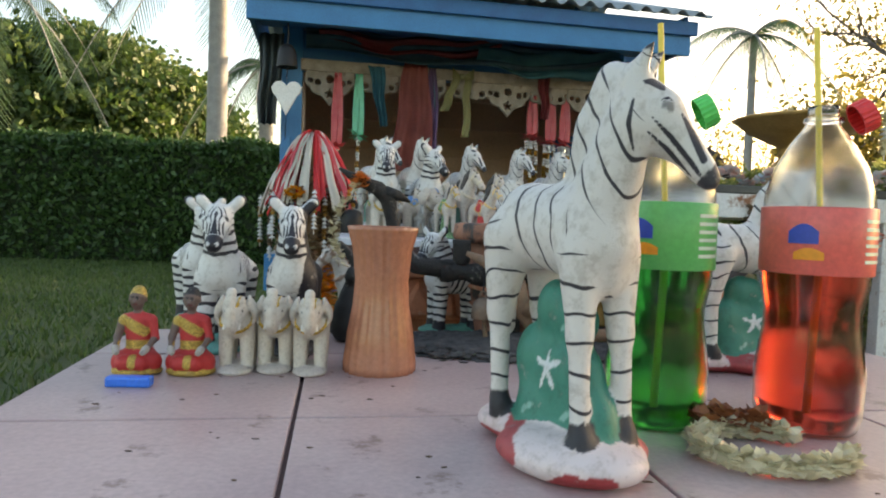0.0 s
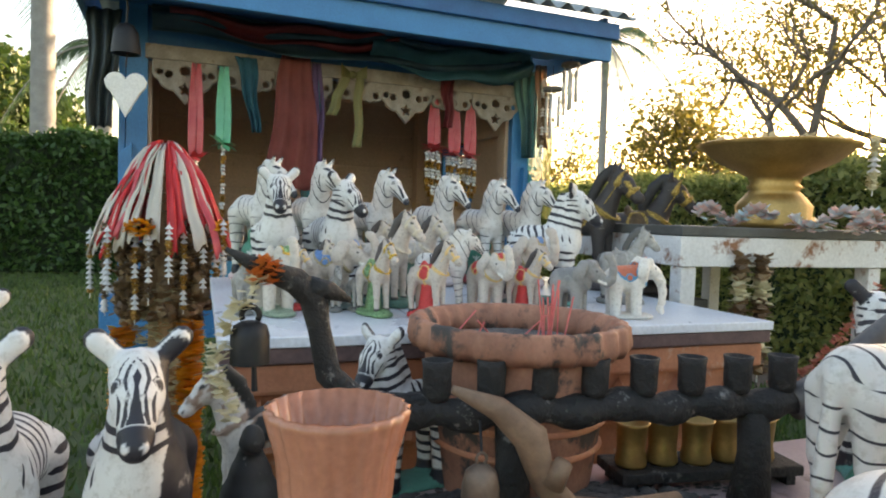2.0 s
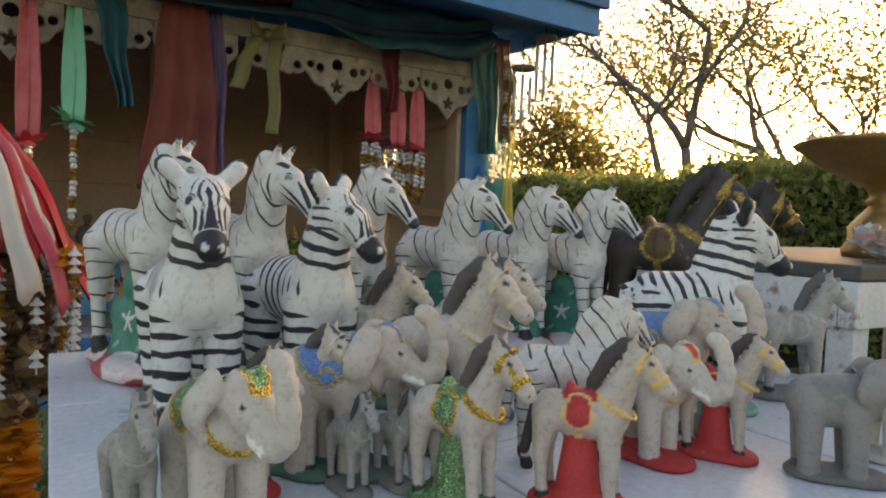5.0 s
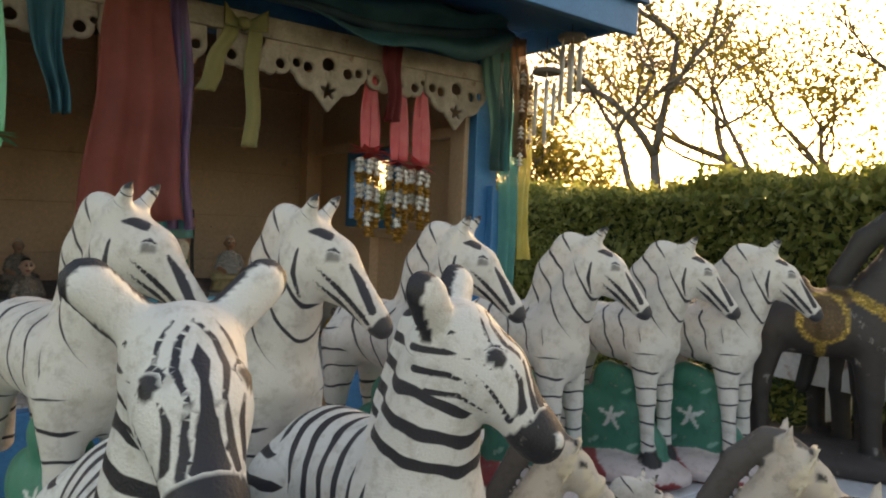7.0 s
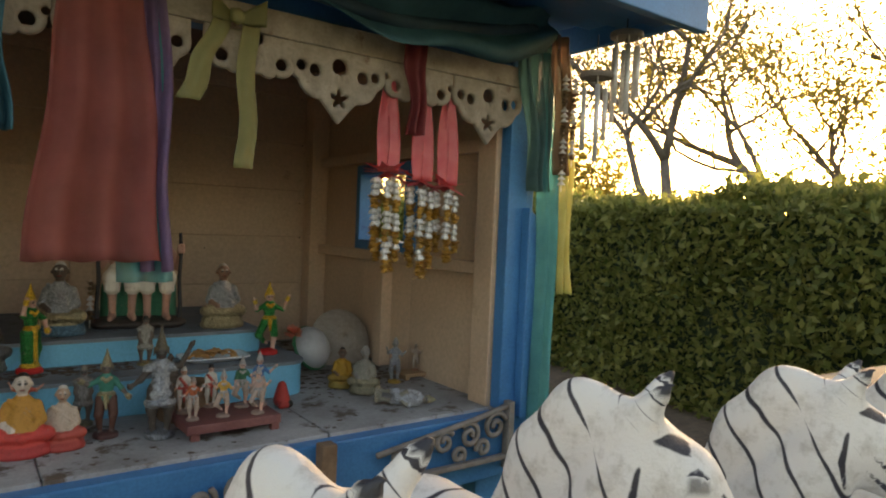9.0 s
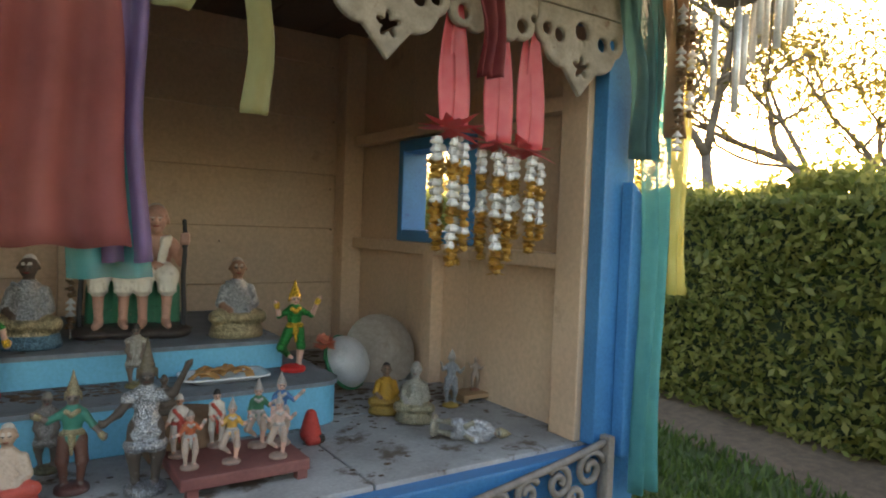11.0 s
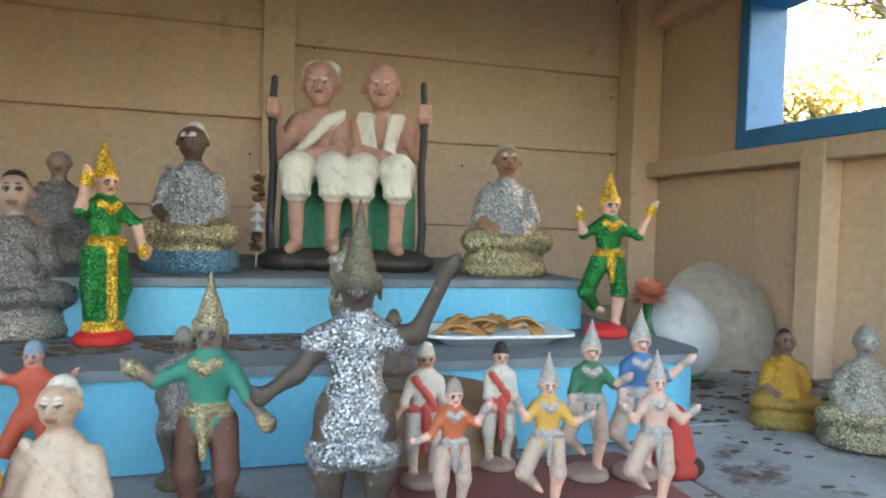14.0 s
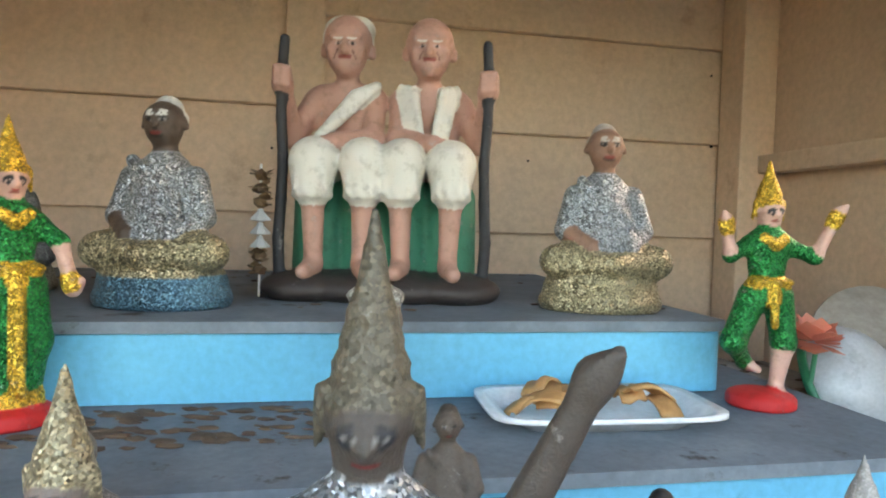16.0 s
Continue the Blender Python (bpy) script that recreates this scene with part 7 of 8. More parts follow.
for a, b in zip(loops, loops[1:]):
    for i in range(32):
        bm.faces.new((a[i], a[(i + 1) % 32], b[(i + 1) % 32], b[i]))
bm.faces.new(loops[0])
bm.faces.new(loops[-1])
part("dish", bm, MAT_PLATE, plate, smooth=True)
rr = random.Random(4)
for k in range(13):
    bm = sheet(lambda a, b: ((a - 0.5) * 0.034, (b - 0.5) * 0.016, 0.006 * math.sin(a * 3.1) + 0.002 * math.sin(b * 6)), 5, 3, 0.002)
    p = part("slice", bm, MAT_CHIPS, plate, smooth=True)
    p.matrix_basis = pose(-0.05 + k * 0.0075, rr.uniform(-0.015, 0.02), 0.010 + 0.004 * (k % 3), rr.uniform(-25, 25), rr.uniform(-25, 25), rr.uniform(0, 180))


def dome(r, h, t, n=30):
    pr = [(r * math.cos(a), h * math.sin(a)) for a in np.linspace(0, math.pi / 2 - 0.02, 11)]
    return lathe(pr + [(max(0.0005, x - t), max(0, z - t)) for x, z in pr[::-1]], n)


# A helmet, modelled as a plain basin-like dome with a green rim.
helmet = thing("basin", Matrix.Translation((0.378, 3.485, FZ + 0.070)) @ Euler((radians(62), 0, radians(38))).to_matrix().to_4x4() @ Matrix.Scale(0.58, 4), "grey plastic helmet with a green rim leaning on the step", "basin")
part("bowl", dome(0.105, 0.085, 0.004), MAT_BASKET, helmet, smooth=True)
part("rim", lathe([(0.103, -0.006), (0.112, -0.006), (0.112, 0.006), (0.103, 0.006), (0.103, -0.006)], 30), MAT_GREENPLASTIC, helmet, "dark green rim", smooth=True)
hat = thing("woven_hat", Matrix.Translation((0.50, 3.60, FZ + 0.070)) @ Euler((radians(68), 0, radians(5))).to_matrix().to_4x4() @ Matrix.Scale(0.72, 4), "old grey woven conical hat leaning on the wall", "hat")
part("cone", lathe([(0.13, 0), (0.10, 0.02), (0.05, 0.045), (0.002, 0.06), (0.002, 0.056), (0.05, 0.041), (0.1, 0.016), (0.13, -0.004), (0.13, 0)], 34), MAT_HAT, hat, smooth=True)
flower = thing("cloth_flower", Matrix.Translation((0.315, 3.43, S1Z + 0.03)) @ Matrix.Scale(0.75, 4), "pink-orange cloth flower beside the dancer", "artificial flower")
bm = bmesh.new()
petals(bm, (0, 0, 0.01), 0.034, 34, rr, 1.6)
part("petals", bm, leafy("coral_petals", (0.75, 0.25, 0.16), (0.85, 0.36, 0.25)), flower)
part("stem", tube([(0, 0, -0.035), (0.004, 0, 0.0)], 0.003, 6), MAT_GREENPLASTIC, flower)
basket = thing("wooden_drum", Matrix.Translation((0.03, 3.16, FZ)), "dark brown banded wooden drum behind the dancers", "drum")
part("body", lathe([(0.058, 0), (0.066, 0.012), (0.062, 0.03), (0.066, 0.034), (0.060, 0.052), (0.064, 0.056), (0.054, 0.072), (0.03, 0.078), (0.001, 0.078)], 30), MAT_CARVED, basket, smooth=True)


figure(seated((0.10, 0.075, 0.06), (0.11, 0.085, 0.07, 0.1), (0.06, 0.045, 0.035), (0.10, 0.07, 0.055), (0.08, 0.06, 0.045)), -0.006, 3.150, FZ + 0.076, -90, 0.062, "dark brown seated figure on the wooden drum", 80)


def litter(name, n, x0, x1, y0, y1, z, size, mat, label, M=Matrix.Identity(4)):
    """Loose dry scraps lying on a surface."""
    bm = bmesh.new()
    for _ in range(n):
        c = M @ Vector((rr.uniform(x0, x1), rr.uniform(y0, y1), z + size * 0.12))
        blob(bm, c, size * rr.uniform(0.4, 1), (1.2, rr.uniform(0.25, 0.8), 0.22), rr)
    ob = part(name, bm, mat)
    return tagged(ob, label, "litter", kind="stuff")


litter("table_specks", 60, -0.40, 0.4, 0.36, 0.95, TZ, 0.004, MAT_DEBRIS, "dark specks scattered on the pink tiles")
litter("table_specks", 260, -0.08, 0.42, 0.93, 1.17, TZ, 0.008, MAT_ASH, "burnt scraps round the ash heap")
litter("leaf_litter", 420, -0.55, 0.70, 0.02, 0.98, FZ, 0.006, MAT_DEBRIS, "dry brown litter on the shrine floor", SH)
litter("leaf_litter", 160, 0.38, 0.7, 0.3, 0.95, FZ, 0.011, MAT_DEBRIS, "heaped dry leaves in the shrine corner", SH)
litter("leaf_litter", 150, -0.26, 0.0, 0.36, 0.44, S1Z, 0.008, MAT_DEBRIS, "dry brown petals along the step", SH)
litter("leaf_litter", 70, -0.5, 0.3, 0.5, 0.9, S2Z, 0.005, MAT_DEBRIS, "dry scraps on the upper step", SH)


# ---- cloths and ribbons on the shrine front ----
def hanging(name, u, v, z0, z1, w0, w1, mat, label, folds=3, depth=0.012, sway=0.0, cat="cloth", twist=0.0):
    """A strip hanging from z0 to z1, widths w0 above and w1 below, in soft folds."""
    def f(a, b):
        w = w0 + (w1 - w0) * b ** 0.8
        x = (a - 0.5) * w
        y = depth * (0.3 + 0.7 * b) * math.sin(a * folds * 6.283 + 1.7 * b + u * 9) + 0.3 * depth * math.sin(b * 7 + a * 3)
        c, s = math.cos(twist * b), math.sin(twist * b)
        return (u + x * c - y * s + sway * b + 0.004 * math.sin(b * 9 + u * 20), v + x * s + y * c, z0 + (z1 - z0) * b - 0.012 * w1 * 4 * math.sin(a * folds * 6.283) * b * 0.3)
    ob = thing(name, SH, label, cat)
    part("strip", sheet(f, 26, 22, 0.0012), mat, ob, smooth=True)
    return ob


hanging("red_cloth", -0.150, -0.075, 1.585, 1.135, 0.095, 0.190, CLOTH_RED, "faded red sheer cloth hanging from the valance", 3, 0.014, -0.005)
hanging("purple_cloth", -0.075, -0.062, 1.575, 1.118, 0.03, 0.06, CLOTH_PURPLE, "purple sheer cloth beside the red one", 2, 0.012, 0.005)
hanging("teal_cloth", -0.09, -0.052, 1.55, 1.100, 0.05, 0.085, CLOTH_TEAL, "teal lining showing beneath the red cloth", 2, 0.012, 0.01)
hanging("teal_scarf", -0.315, -0.068, 1.565, 1.32, 0.07, 0.03, cloth("dark_teal_scarf", (0.02, 0.10, 0.15), (0.03, 0.16, 0.22), 0.0, 0.2), "dark teal knotted scarf on the valance", 2, 0.015, 0.035)
hanging("olive_sash", 0.075, -0.062, 1.55, 1.295, 0.03, 0.034, CLOTH_OLIVE, "olive yellow sash tail", 1, 0.004, 0.0)
hanging("olive_sash", 0.025, -0.066, 1.54, 1.40, 0.03, 0.04, CLOTH_OLIVE, "olive yellow sash tail swept aside", 1, 0.004, -0.05)
bow = thing("bow", SH @ Matrix.Translation((0.05, -0.072, 1.545)), "olive yellow fabric bow on the valance", "bow")
for s in (1, -1):
    part("loop", sheet(lambda a, b, s=s: (s * (0.006 + 0.04 * math.sin(a * 3.14)) , 0.012 * math.cos(a * 6.28) * 0.8 - 0.004, (b - 0.5) * 0.045 * (0.35 + 0.65 * math.sin(a * 3.14)) + 0.012 * math.sin(a * 3.14)), 14, 6, 0.0015), CLOTH_OLIVE, bow, smooth=True)
bm = bmesh.new()
blob(bm, (0, -0.006, 0), 0.014, (1, 1, 1.2), rr)
part("knot", bm, CLOTH_OLIVE, bow, smooth=True)
hanging("wine_scarf", 0.408, -0.07, 1.575, 1.39, 0.055, 0.035, CLOTH_WINE, "dark wine-red knotted scarf on the valance", 2, 0.012, 0.01)


def swag(u0, u1, v, z, drop, wide, mat, label):
    """A draped length under the eave."""
    ob = thing("drape", SH, label, "drape")
    part("fold", sheet(lambda a, b: (u0 + (u1 - u0) * a, v + 0.018 * math.sin(b * 9 + a * 5), z - drop * math.sin(a * math.pi) * (0.5 + 0.5 * b) - wide * b + 0.01 * math.sin(a * 14)), 40, 12, 0.0015), mat, ob, smooth=True)


swag(-0.60, 0.70, -0.10, 1.70, 0.03, 0.09, CLOTH_DARK, "dark blue drape gathered under the eave")
swag(-0.55, 0.20, -0.115, 1.70, 0.045, 0.05, CLOTH_WINE, "dark wine-red drape under the eave")
swag(0.10, 0.74, -0.12, 1.70, 0.05, 0.10, cloth("faded_teal_drape", (0.03, 0.12, 0.17), (0.06, 0.2, 0.26), 0.1, 0.3), "faded teal drape under the eave")
# sheer cloths tied round the right post
hanging("sheer_cloth", 0.79, -0.075, 1.62, 0.70, 0.05, 0.075, CLOTH_TEAL, "teal sheer cloth tied to the post", 2, 0.016, 0.02)
hanging("sheer_cloth", 0.835, -0.085, 1.60, 1.06, 0.03, 0.05, CLOTH_YELLOW, "yellow sheer cloth tied to the post", 2, 0.014, 0.02)
hanging("sheer_cloth", 0.745, -0.070, 1.64, 1.30, 0.12, 0.05, cloth("grey_teal_drape", (0.05, 0.14, 0.15), (0.09, 0.22, 0.22), 0.15, 0.35), "dull teal cloth gathered at the post", 3, 0.018, 0.03)
hanging("sheer_cloth", 0.80, -0.095, 1.66, 1.34, 0.05, 0.045, cloth("brown_sheer", (0.28, 0.16, 0.10), (0.4, 0.25, 0.17), 0.2, 0.4), "faded brown cloth tied to the post", 2, 0.016, 0.02)
hanging("sheer_cloth", -0.73, -0.09, 1.66, 1.30, 0.10, 0.07, cloth("dark_moss_cloth", (0.05, 0.07, 0.08), (0.09, 0.12, 0.13), 0.1, 0.3), "dark frayed cloth at the post", 3, 0.03, -0.02)


def blossom_string(M, z0, z1, mats, r, label, group="", name="flower_garland", step=0.012):
    """A string of small blossoms in bands, hanging from z0 to z1 in the plan of M."""
    ob = thing(name, M, label, "garland", group)
    n = int((z0 - z1) / step)
    bands = {}
    for i in range(n):
        m = mats[(i // 3) % len(mats)]
        bands.setdefault((i // 3, m.name), (m, []))[1].append(z0 - i * step)
    for (k, _), (m, zs) in bands.items():
        bm = bmesh.new()
        for z in zs:
            if m is MAT_JASMINE:
                lathe([(r * 0.25, 0.006), (r * 0.35, 0.003), (r * 0.85, -0.002), (r * 0.95, -0.004), (r * 0.2, -0.005)], 7, 0, 0, bm, (0, 0, z))
            else:
                petals(bm, (0, 0, z), r * 1.25, 10, rr, 1.3)
                blob(bm, (0, 0, z), r * 0.7, (1, 1, 0.8), rr)
        part("blossoms", bm, m, ob)["kind"] = "stuff"
    part("cord", tube([(0, 0, z0 + 0.01), (0, 0, z1)], 0.0012, 5), MAT_WHITEWOOD, ob)
    return ob


def ribbon_garland(u, v, ztop, zknot, zend, mat, strands, label):
    """A gathered ribbon, a spiky bow and strings of blossoms under it."""
    G = SH @ Matrix.Translation((u, v, 0))
    ob = thing("ribbon_garland", G, label, "garland", "ribbon garlands on the valance")
    for k, (dx, tw) in enumerate(((-0.008, 0.5), (0.007, -0.4))):
        part("ribbon", sheet(lambda a, b: (dx * (1 + b * 0.5) + (a - 0.5) * (0.012 + 0.016 * math.sin(b * 2.6)), -0.004 * k + 0.006 * math.sin(b * 3 + a * 2) + (a - 0.5) * 0.012 * tw, ztop + (zknot - ztop) * b), 5, 14, 0.001), mat, ob, smooth=True)
    bm = bmesh.new()
    for k in range(20):
        a, e = k * 6.283 / 13 + rr.random() * 0.3, rr.uniform(-0.5, 0.5)
        d = Vector((math.cos(a) * math.cos(e), math.sin(a) * math.cos(e), math.sin(e)))
        s = d.cross(Vector((0, 0, 1))).normalized() * rr.uniform(0.008, 0.014)
        ln = rr.uniform(0.03, 0.062)
        c = Vector((0, 0, zknot))
        vs = [bm.verts.new(p) for p in (c, c + d * ln * 0.5 + s, c + d * ln, c + d * ln * 0.5 - s)]
        bm.faces.new(vs)
        vs = [bm.verts.new(p + Vector((0, 0.001, 0.001))) for p in (c, c + d * ln * 0.5 + s, c + d * ln, c + d * ln * 0.5 - s)]
        bm.faces.new(vs[::-1])
    part("bow", bm, mat, ob)
    for k in range(strands):
        a = k * 6.283 / max(strands, 1) + 0.5
        r = 0.023 if strands > 1 else 0.0
        bm = {m: bmesh.new() for m in (MAT_JASMINE, MAT_DRYFLOWER)}
        z, i = zknot - 0.012 - 0.004 * k, 0
        end = zend + 0.022 * (k % 3)
        while z > end:
            m = (MAT_JASMINE, MAT_JASMINE, MAT_JASMINE, MAT_DRYFLOWER, MAT_DRYFLOWER)[i % 5] if z > end + 0.03 else MAT_DRYFLOWER
            c = (r * math.cos(a) + rr.uniform(-0.0025, 0.0025), r * math.sin(a) + rr.uniform(-0.0025, 0.0025), z)
            g = rr.uniform(0.8, 1.25)
            if m is MAT_JASMINE:
                lathe([(0.002, 0.007), (0.0048 * g, 0.0055), (0.0052 * g, 0.003), (0.0075 * g, 0.0), (0.0068 * g, -0.003), (0.003, -0.005)], 15, 0.0017 * g, 5, bm[m], c)
            else:
                petals(bm[m], c, 0.0135 * g, 13, rr, 1.6)
                blob(bm[m], c, 0.0075, (1, 1, 0.8), rr)
            z -= 0.0125
            i += 1
        part("white_strand", bm[MAT_JASMINE], MAT_JASMINE, ob, "white plastic jasmine strand")["kind"] = "stuff"
        part("dry_blossoms", bm[MAT_DRYFLOWER], MAT_DRYFLOWER, ob, "dried yellow blossoms")["kind"] = "stuff"
    return ob


for u, zk, ze in ((0.378, 1.315, 1.11), (0.462, 1.302, 1.10), (0.528, 1.298, 1.125)):
    ribbon_garland(u, -0.03, 1.50, zk, ze, CLOTH_PINK, 5, "pink-red ribbon with white and dried blossom strands")
ribbon_garland(-0.383, -0.08, 1.525, 1.275, 1.03, CLOTH_GREEN, 1, "mint green ribbon with a green bow and blossoms")
ribbon_garland(-0.468, -0.08, 1.525, 1.225, 1.16, CLOTH_PINK, 1, "pink ribbon with a pink bow")

# heart chime under the eave
chime = thing("heart_chime", Matrix.Translation((-0.585, 2.44, 0)), "white wooden heart hanging under a dark bell", "wind chime")


def heart_board(X, Z):
    A = np.abs(X)
    return np.minimum(disc(A, Z, 0.026, 0.022, 0.028), np.maximum(A * 0.87 + (-Z) * 0.49 - 0.036, Z - 0.03))


hm = new("heart", fret_shape(0, heart_board, -0.075, 0.075, -0.09, 0.075, 0.010, 0.003, "heart"))
hm.data.materials.clear()
hm.data.materials.append(MAT_WHITEWOOD)
hm.parent, hm.location = chime, (0, 0, 1.375)
part("bell", lathe([(0.038, 1.475), (0.036, 1.50), (0.031, 1.535), (0.018, 1.555), (0.002, 1.56), (0.002, 1.553), (0.028, 1.53), (0.033, 1.475), (0.038, 1.475)], 24), MAT_IRON, chime, "dark metal bell", smooth=True)
part("cord", tube([(0, 0, 1.44), (0.003, 0, 1.475)], 0.002, 5), MAT_IRON, chime)
part("chain", tube([(0, 0, 1.55), (0.004, 0, 1.6), (-0.003, 0, 1.66)], 0.003, 5), MAT_IRON, chime)

# tubular wind chime at the right eave
for cx, cy, ztop, k in ((0.86, 2.80, 1.64, 6), (0.80, 2.82, 1.55, 3)):
    wc = thing("wind_chime", Matrix.Translation((cx, cy, 0)), "aluminium tube wind chime hanging from the eave", "wind chime", "wind chimes")
    part("top_disc", lathe([(0.002, ztop), (0.034, ztop), (0.036, ztop - 0.006), (0.034, ztop - 0.012), (0.002, ztop - 0.012)], 20), MAT_GREYWOOD, wc)
    for i in range(k):
        a = i * 6.283 / k
        x, y = 0.026 * math.cos(a), 0.026 * math.sin(a)
        ln = 0.11 + 0.025 * ((i * 2) % 5) / 2
        part("tube", tube([(x, y, ztop - 0.03), (x, y, ztop - 0.03 - ln)], 0.0055, 9), MAT_STEEL, wc, smooth=True)
        part("thread", tube([(x, y, ztop - 0.01), (x, y, ztop - 0.032)], 0.0008, 4), MAT_WHITEWOOD, wc)
    part("cord", tube([(0, 0, ztop), (0, 0, ztop + 0.08)], 0.0015, 5), MAT_IRON, wc)
    part("clapper", tube([(0, 0, ztop - 0.01), (0, 0, ztop - 0.24)], 0.001, 4), MAT_IRON, wc)
for k, z1 in enumerate((1.30, 1.36)):
    blossom_string(SH @ Matrix.Translation((0.80 + 0.03 * k, -0.11, 0)), 1.56, z1, (MAT_JASMINE, MAT_BROWNFLOWER), 0.010, "withered white flower garland on the post", "garlands on the post")

# ---- tower of garlands beside the altar ----
GX, GY = -0.435, 2.2
GM = Matrix.Translation((GX, GY, -0.075))
tower = thing("garland_post", GM, "post wrapped in dried flower garlands under red ribbons", "garland post")
part("pole", tube([(0, 0, 0.075), (0, 0, 1.26)], [0.045, 0.03], 12), MAT_WOODBOX, tower)
bm = bmesh.new()
for i in range(150):
    z = 0.35 + 0.6 * i / 150
    for k in range(3):
        a = i * 2.4 + k * 2.1
        petals(bm, (0.07 * math.cos(a), 0.07 * math.sin(a), z), 0.03, 3, rr, 0.8)
part("dried_flower_layer", bm, MAT_CREAM, tower, "layers of dried cream flowers")
bm = bmesh.new()
for i in range(260):
    z = 0.86 + 0.22 * rr.random()
    a = rr.random() * 6.283
    r = 0.085 + 0.03 * rr.random()
    petals(bm, (r * math.cos(a), r * math.sin(a), z), 0.022, 4, rr, 1.5)
    blob(bm, (r * 0.9 * math.cos(a), r * 0.9 * math.sin(a), z), 0.016, (1, 1, 1), rr)
part("withered_band", bm, MAT_BROWNFLOWER, tower, "withered brown flower band")
bm = bmesh.new()
for i in range(40):
    z = 1.08 + 0.16 * i / 40
    a = i * 2.4
    petals(bm, (0.03 * math.cos(a), 0.03 * math.sin(a), z), 0.028, 4, rr, 1.0)
part("dried_flower_layer", bm, MAT_CREAM, tower, "dried cream flowers at the top")
for k in range(64):
    a = k * 6.283 / 64
    mat = (CLOTH_SCARLET, CLOTH_PINK, CLOTH_WHITE, CLOTH_SCARLET, CLOTH_WHITE, CLOTH_SCARLET)[(k * 7 + k // 6) % 6]
    if math.sin(a) < -0.5 and abs(math.cos(a) + 0.05) < 0.3 and k % 3:
        continue
    w = rr.uniform(0.014, 0.036)
    ln = rr.uniform(0.72, 1.12)

    def strip(p, q, a=a, w=w, ln=ln):
        r = 0.015 + 0.14 * q ** 0.85 * ln
        s = (p - 0.5) * w * (0.35 + 0.65 * q)
        z = 1.285 - 0.235 * q ** 1.35 * ln - 0.01 * math.sin(p * 6.28)
        return (r * math.cos(a) - s * math.sin(a), r * math.sin(a) + s * math.cos(a), z + (0.004 + 0.008 * q) * math.sin(q * 12 + a * 25))
    part("ribbon", sheet(strip, 5, 12, 0.001), mat, tower, smooth=True)
for k in range(22):
    a = k * 6.283 / 22 + 0.1
    r = 0.125 + 0.02 * (k % 3)
    top, end = 1.10 - 0.01 * (k % 4), 0.86 + 0.05 * ((k * 7) % 5) / 2
    blossom_string(GM @ Matrix.Translation((r * math.cos(a), r * math.sin(a), 0)), top, end, ((MAT_JASMINE, MAT_DRYFLOWER), (MAT_BROWNFLOWER, MAT_JASMINE), (MAT_JASMINE, MAT_DRYFLOWER, MAT_JASMINE))[k % 3], 0.010, "blossom strand hanging round the garland post", "blossom strands on the garland post")
for a, r, z0, z1 in ((-2.5, 0.10, 0.84, 0.30), (-0.75, 0.10, 0.86, 0.36), (-2.0, 0.115, 0.72, 0.4)):
    ob = thing("marigold_garland", GM @ Matrix.Translation((r * math.cos(a), r * math.sin(a), 0)), "thick orange marigold garland", "garland", "marigold garlands")
    bm = bmesh.new()
    z = z0
    while z > z1:
        petals(bm, (rr.uniform(-0.006, 0.006), rr.uniform(-0.006, 0.006), z), 0.034, 16, rr, 0.7)
        z -= 0.011
    part("marigold_string", bm, MAT_MARIGOLD, ob)
for a in (-1.75, -0.35, 0.6):
    bm = bmesh.new()
    for k in range(24):
        b = k * 6.283 / 24
        petals(bm, (0.026 * math.cos(b), -0.004, 0.012 * math.sin(b)), 0.015, 6, rr, 1.6)
    part("marigold_ring", bm, MAT_MARIGOLD, tower, "ring of orange marigolds").matrix_basis = Matrix.Translation((0.145 * math.cos(a), 0.145 * math.sin(a), 1.085)) @ Matrix.Rotation(a + 1.57, 4, "Z")

# ---- on the pink table ----
vase = thing("vase", Matrix.Translation((-0.078, 0.876, TZ)), "tall brown glazed fluted vase, waisted in the middle", "vase")
pr = [(0.047, 0.0), (0.0475, 0.01), (0.043, 0.05), (0.036, 0.09), (0.034, 0.12), (0.038, 0.16), (0.045, 0.185), (0.046, 0.190), (0.042, 0.191), (0.035, 0.16), (0.03, 0.12), (0.028, 0.1), (0.001, 0.1)]
part("body", lathe(pr, 84, 0.0011, 21), MAT_GLAZE, vase, smooth=True)


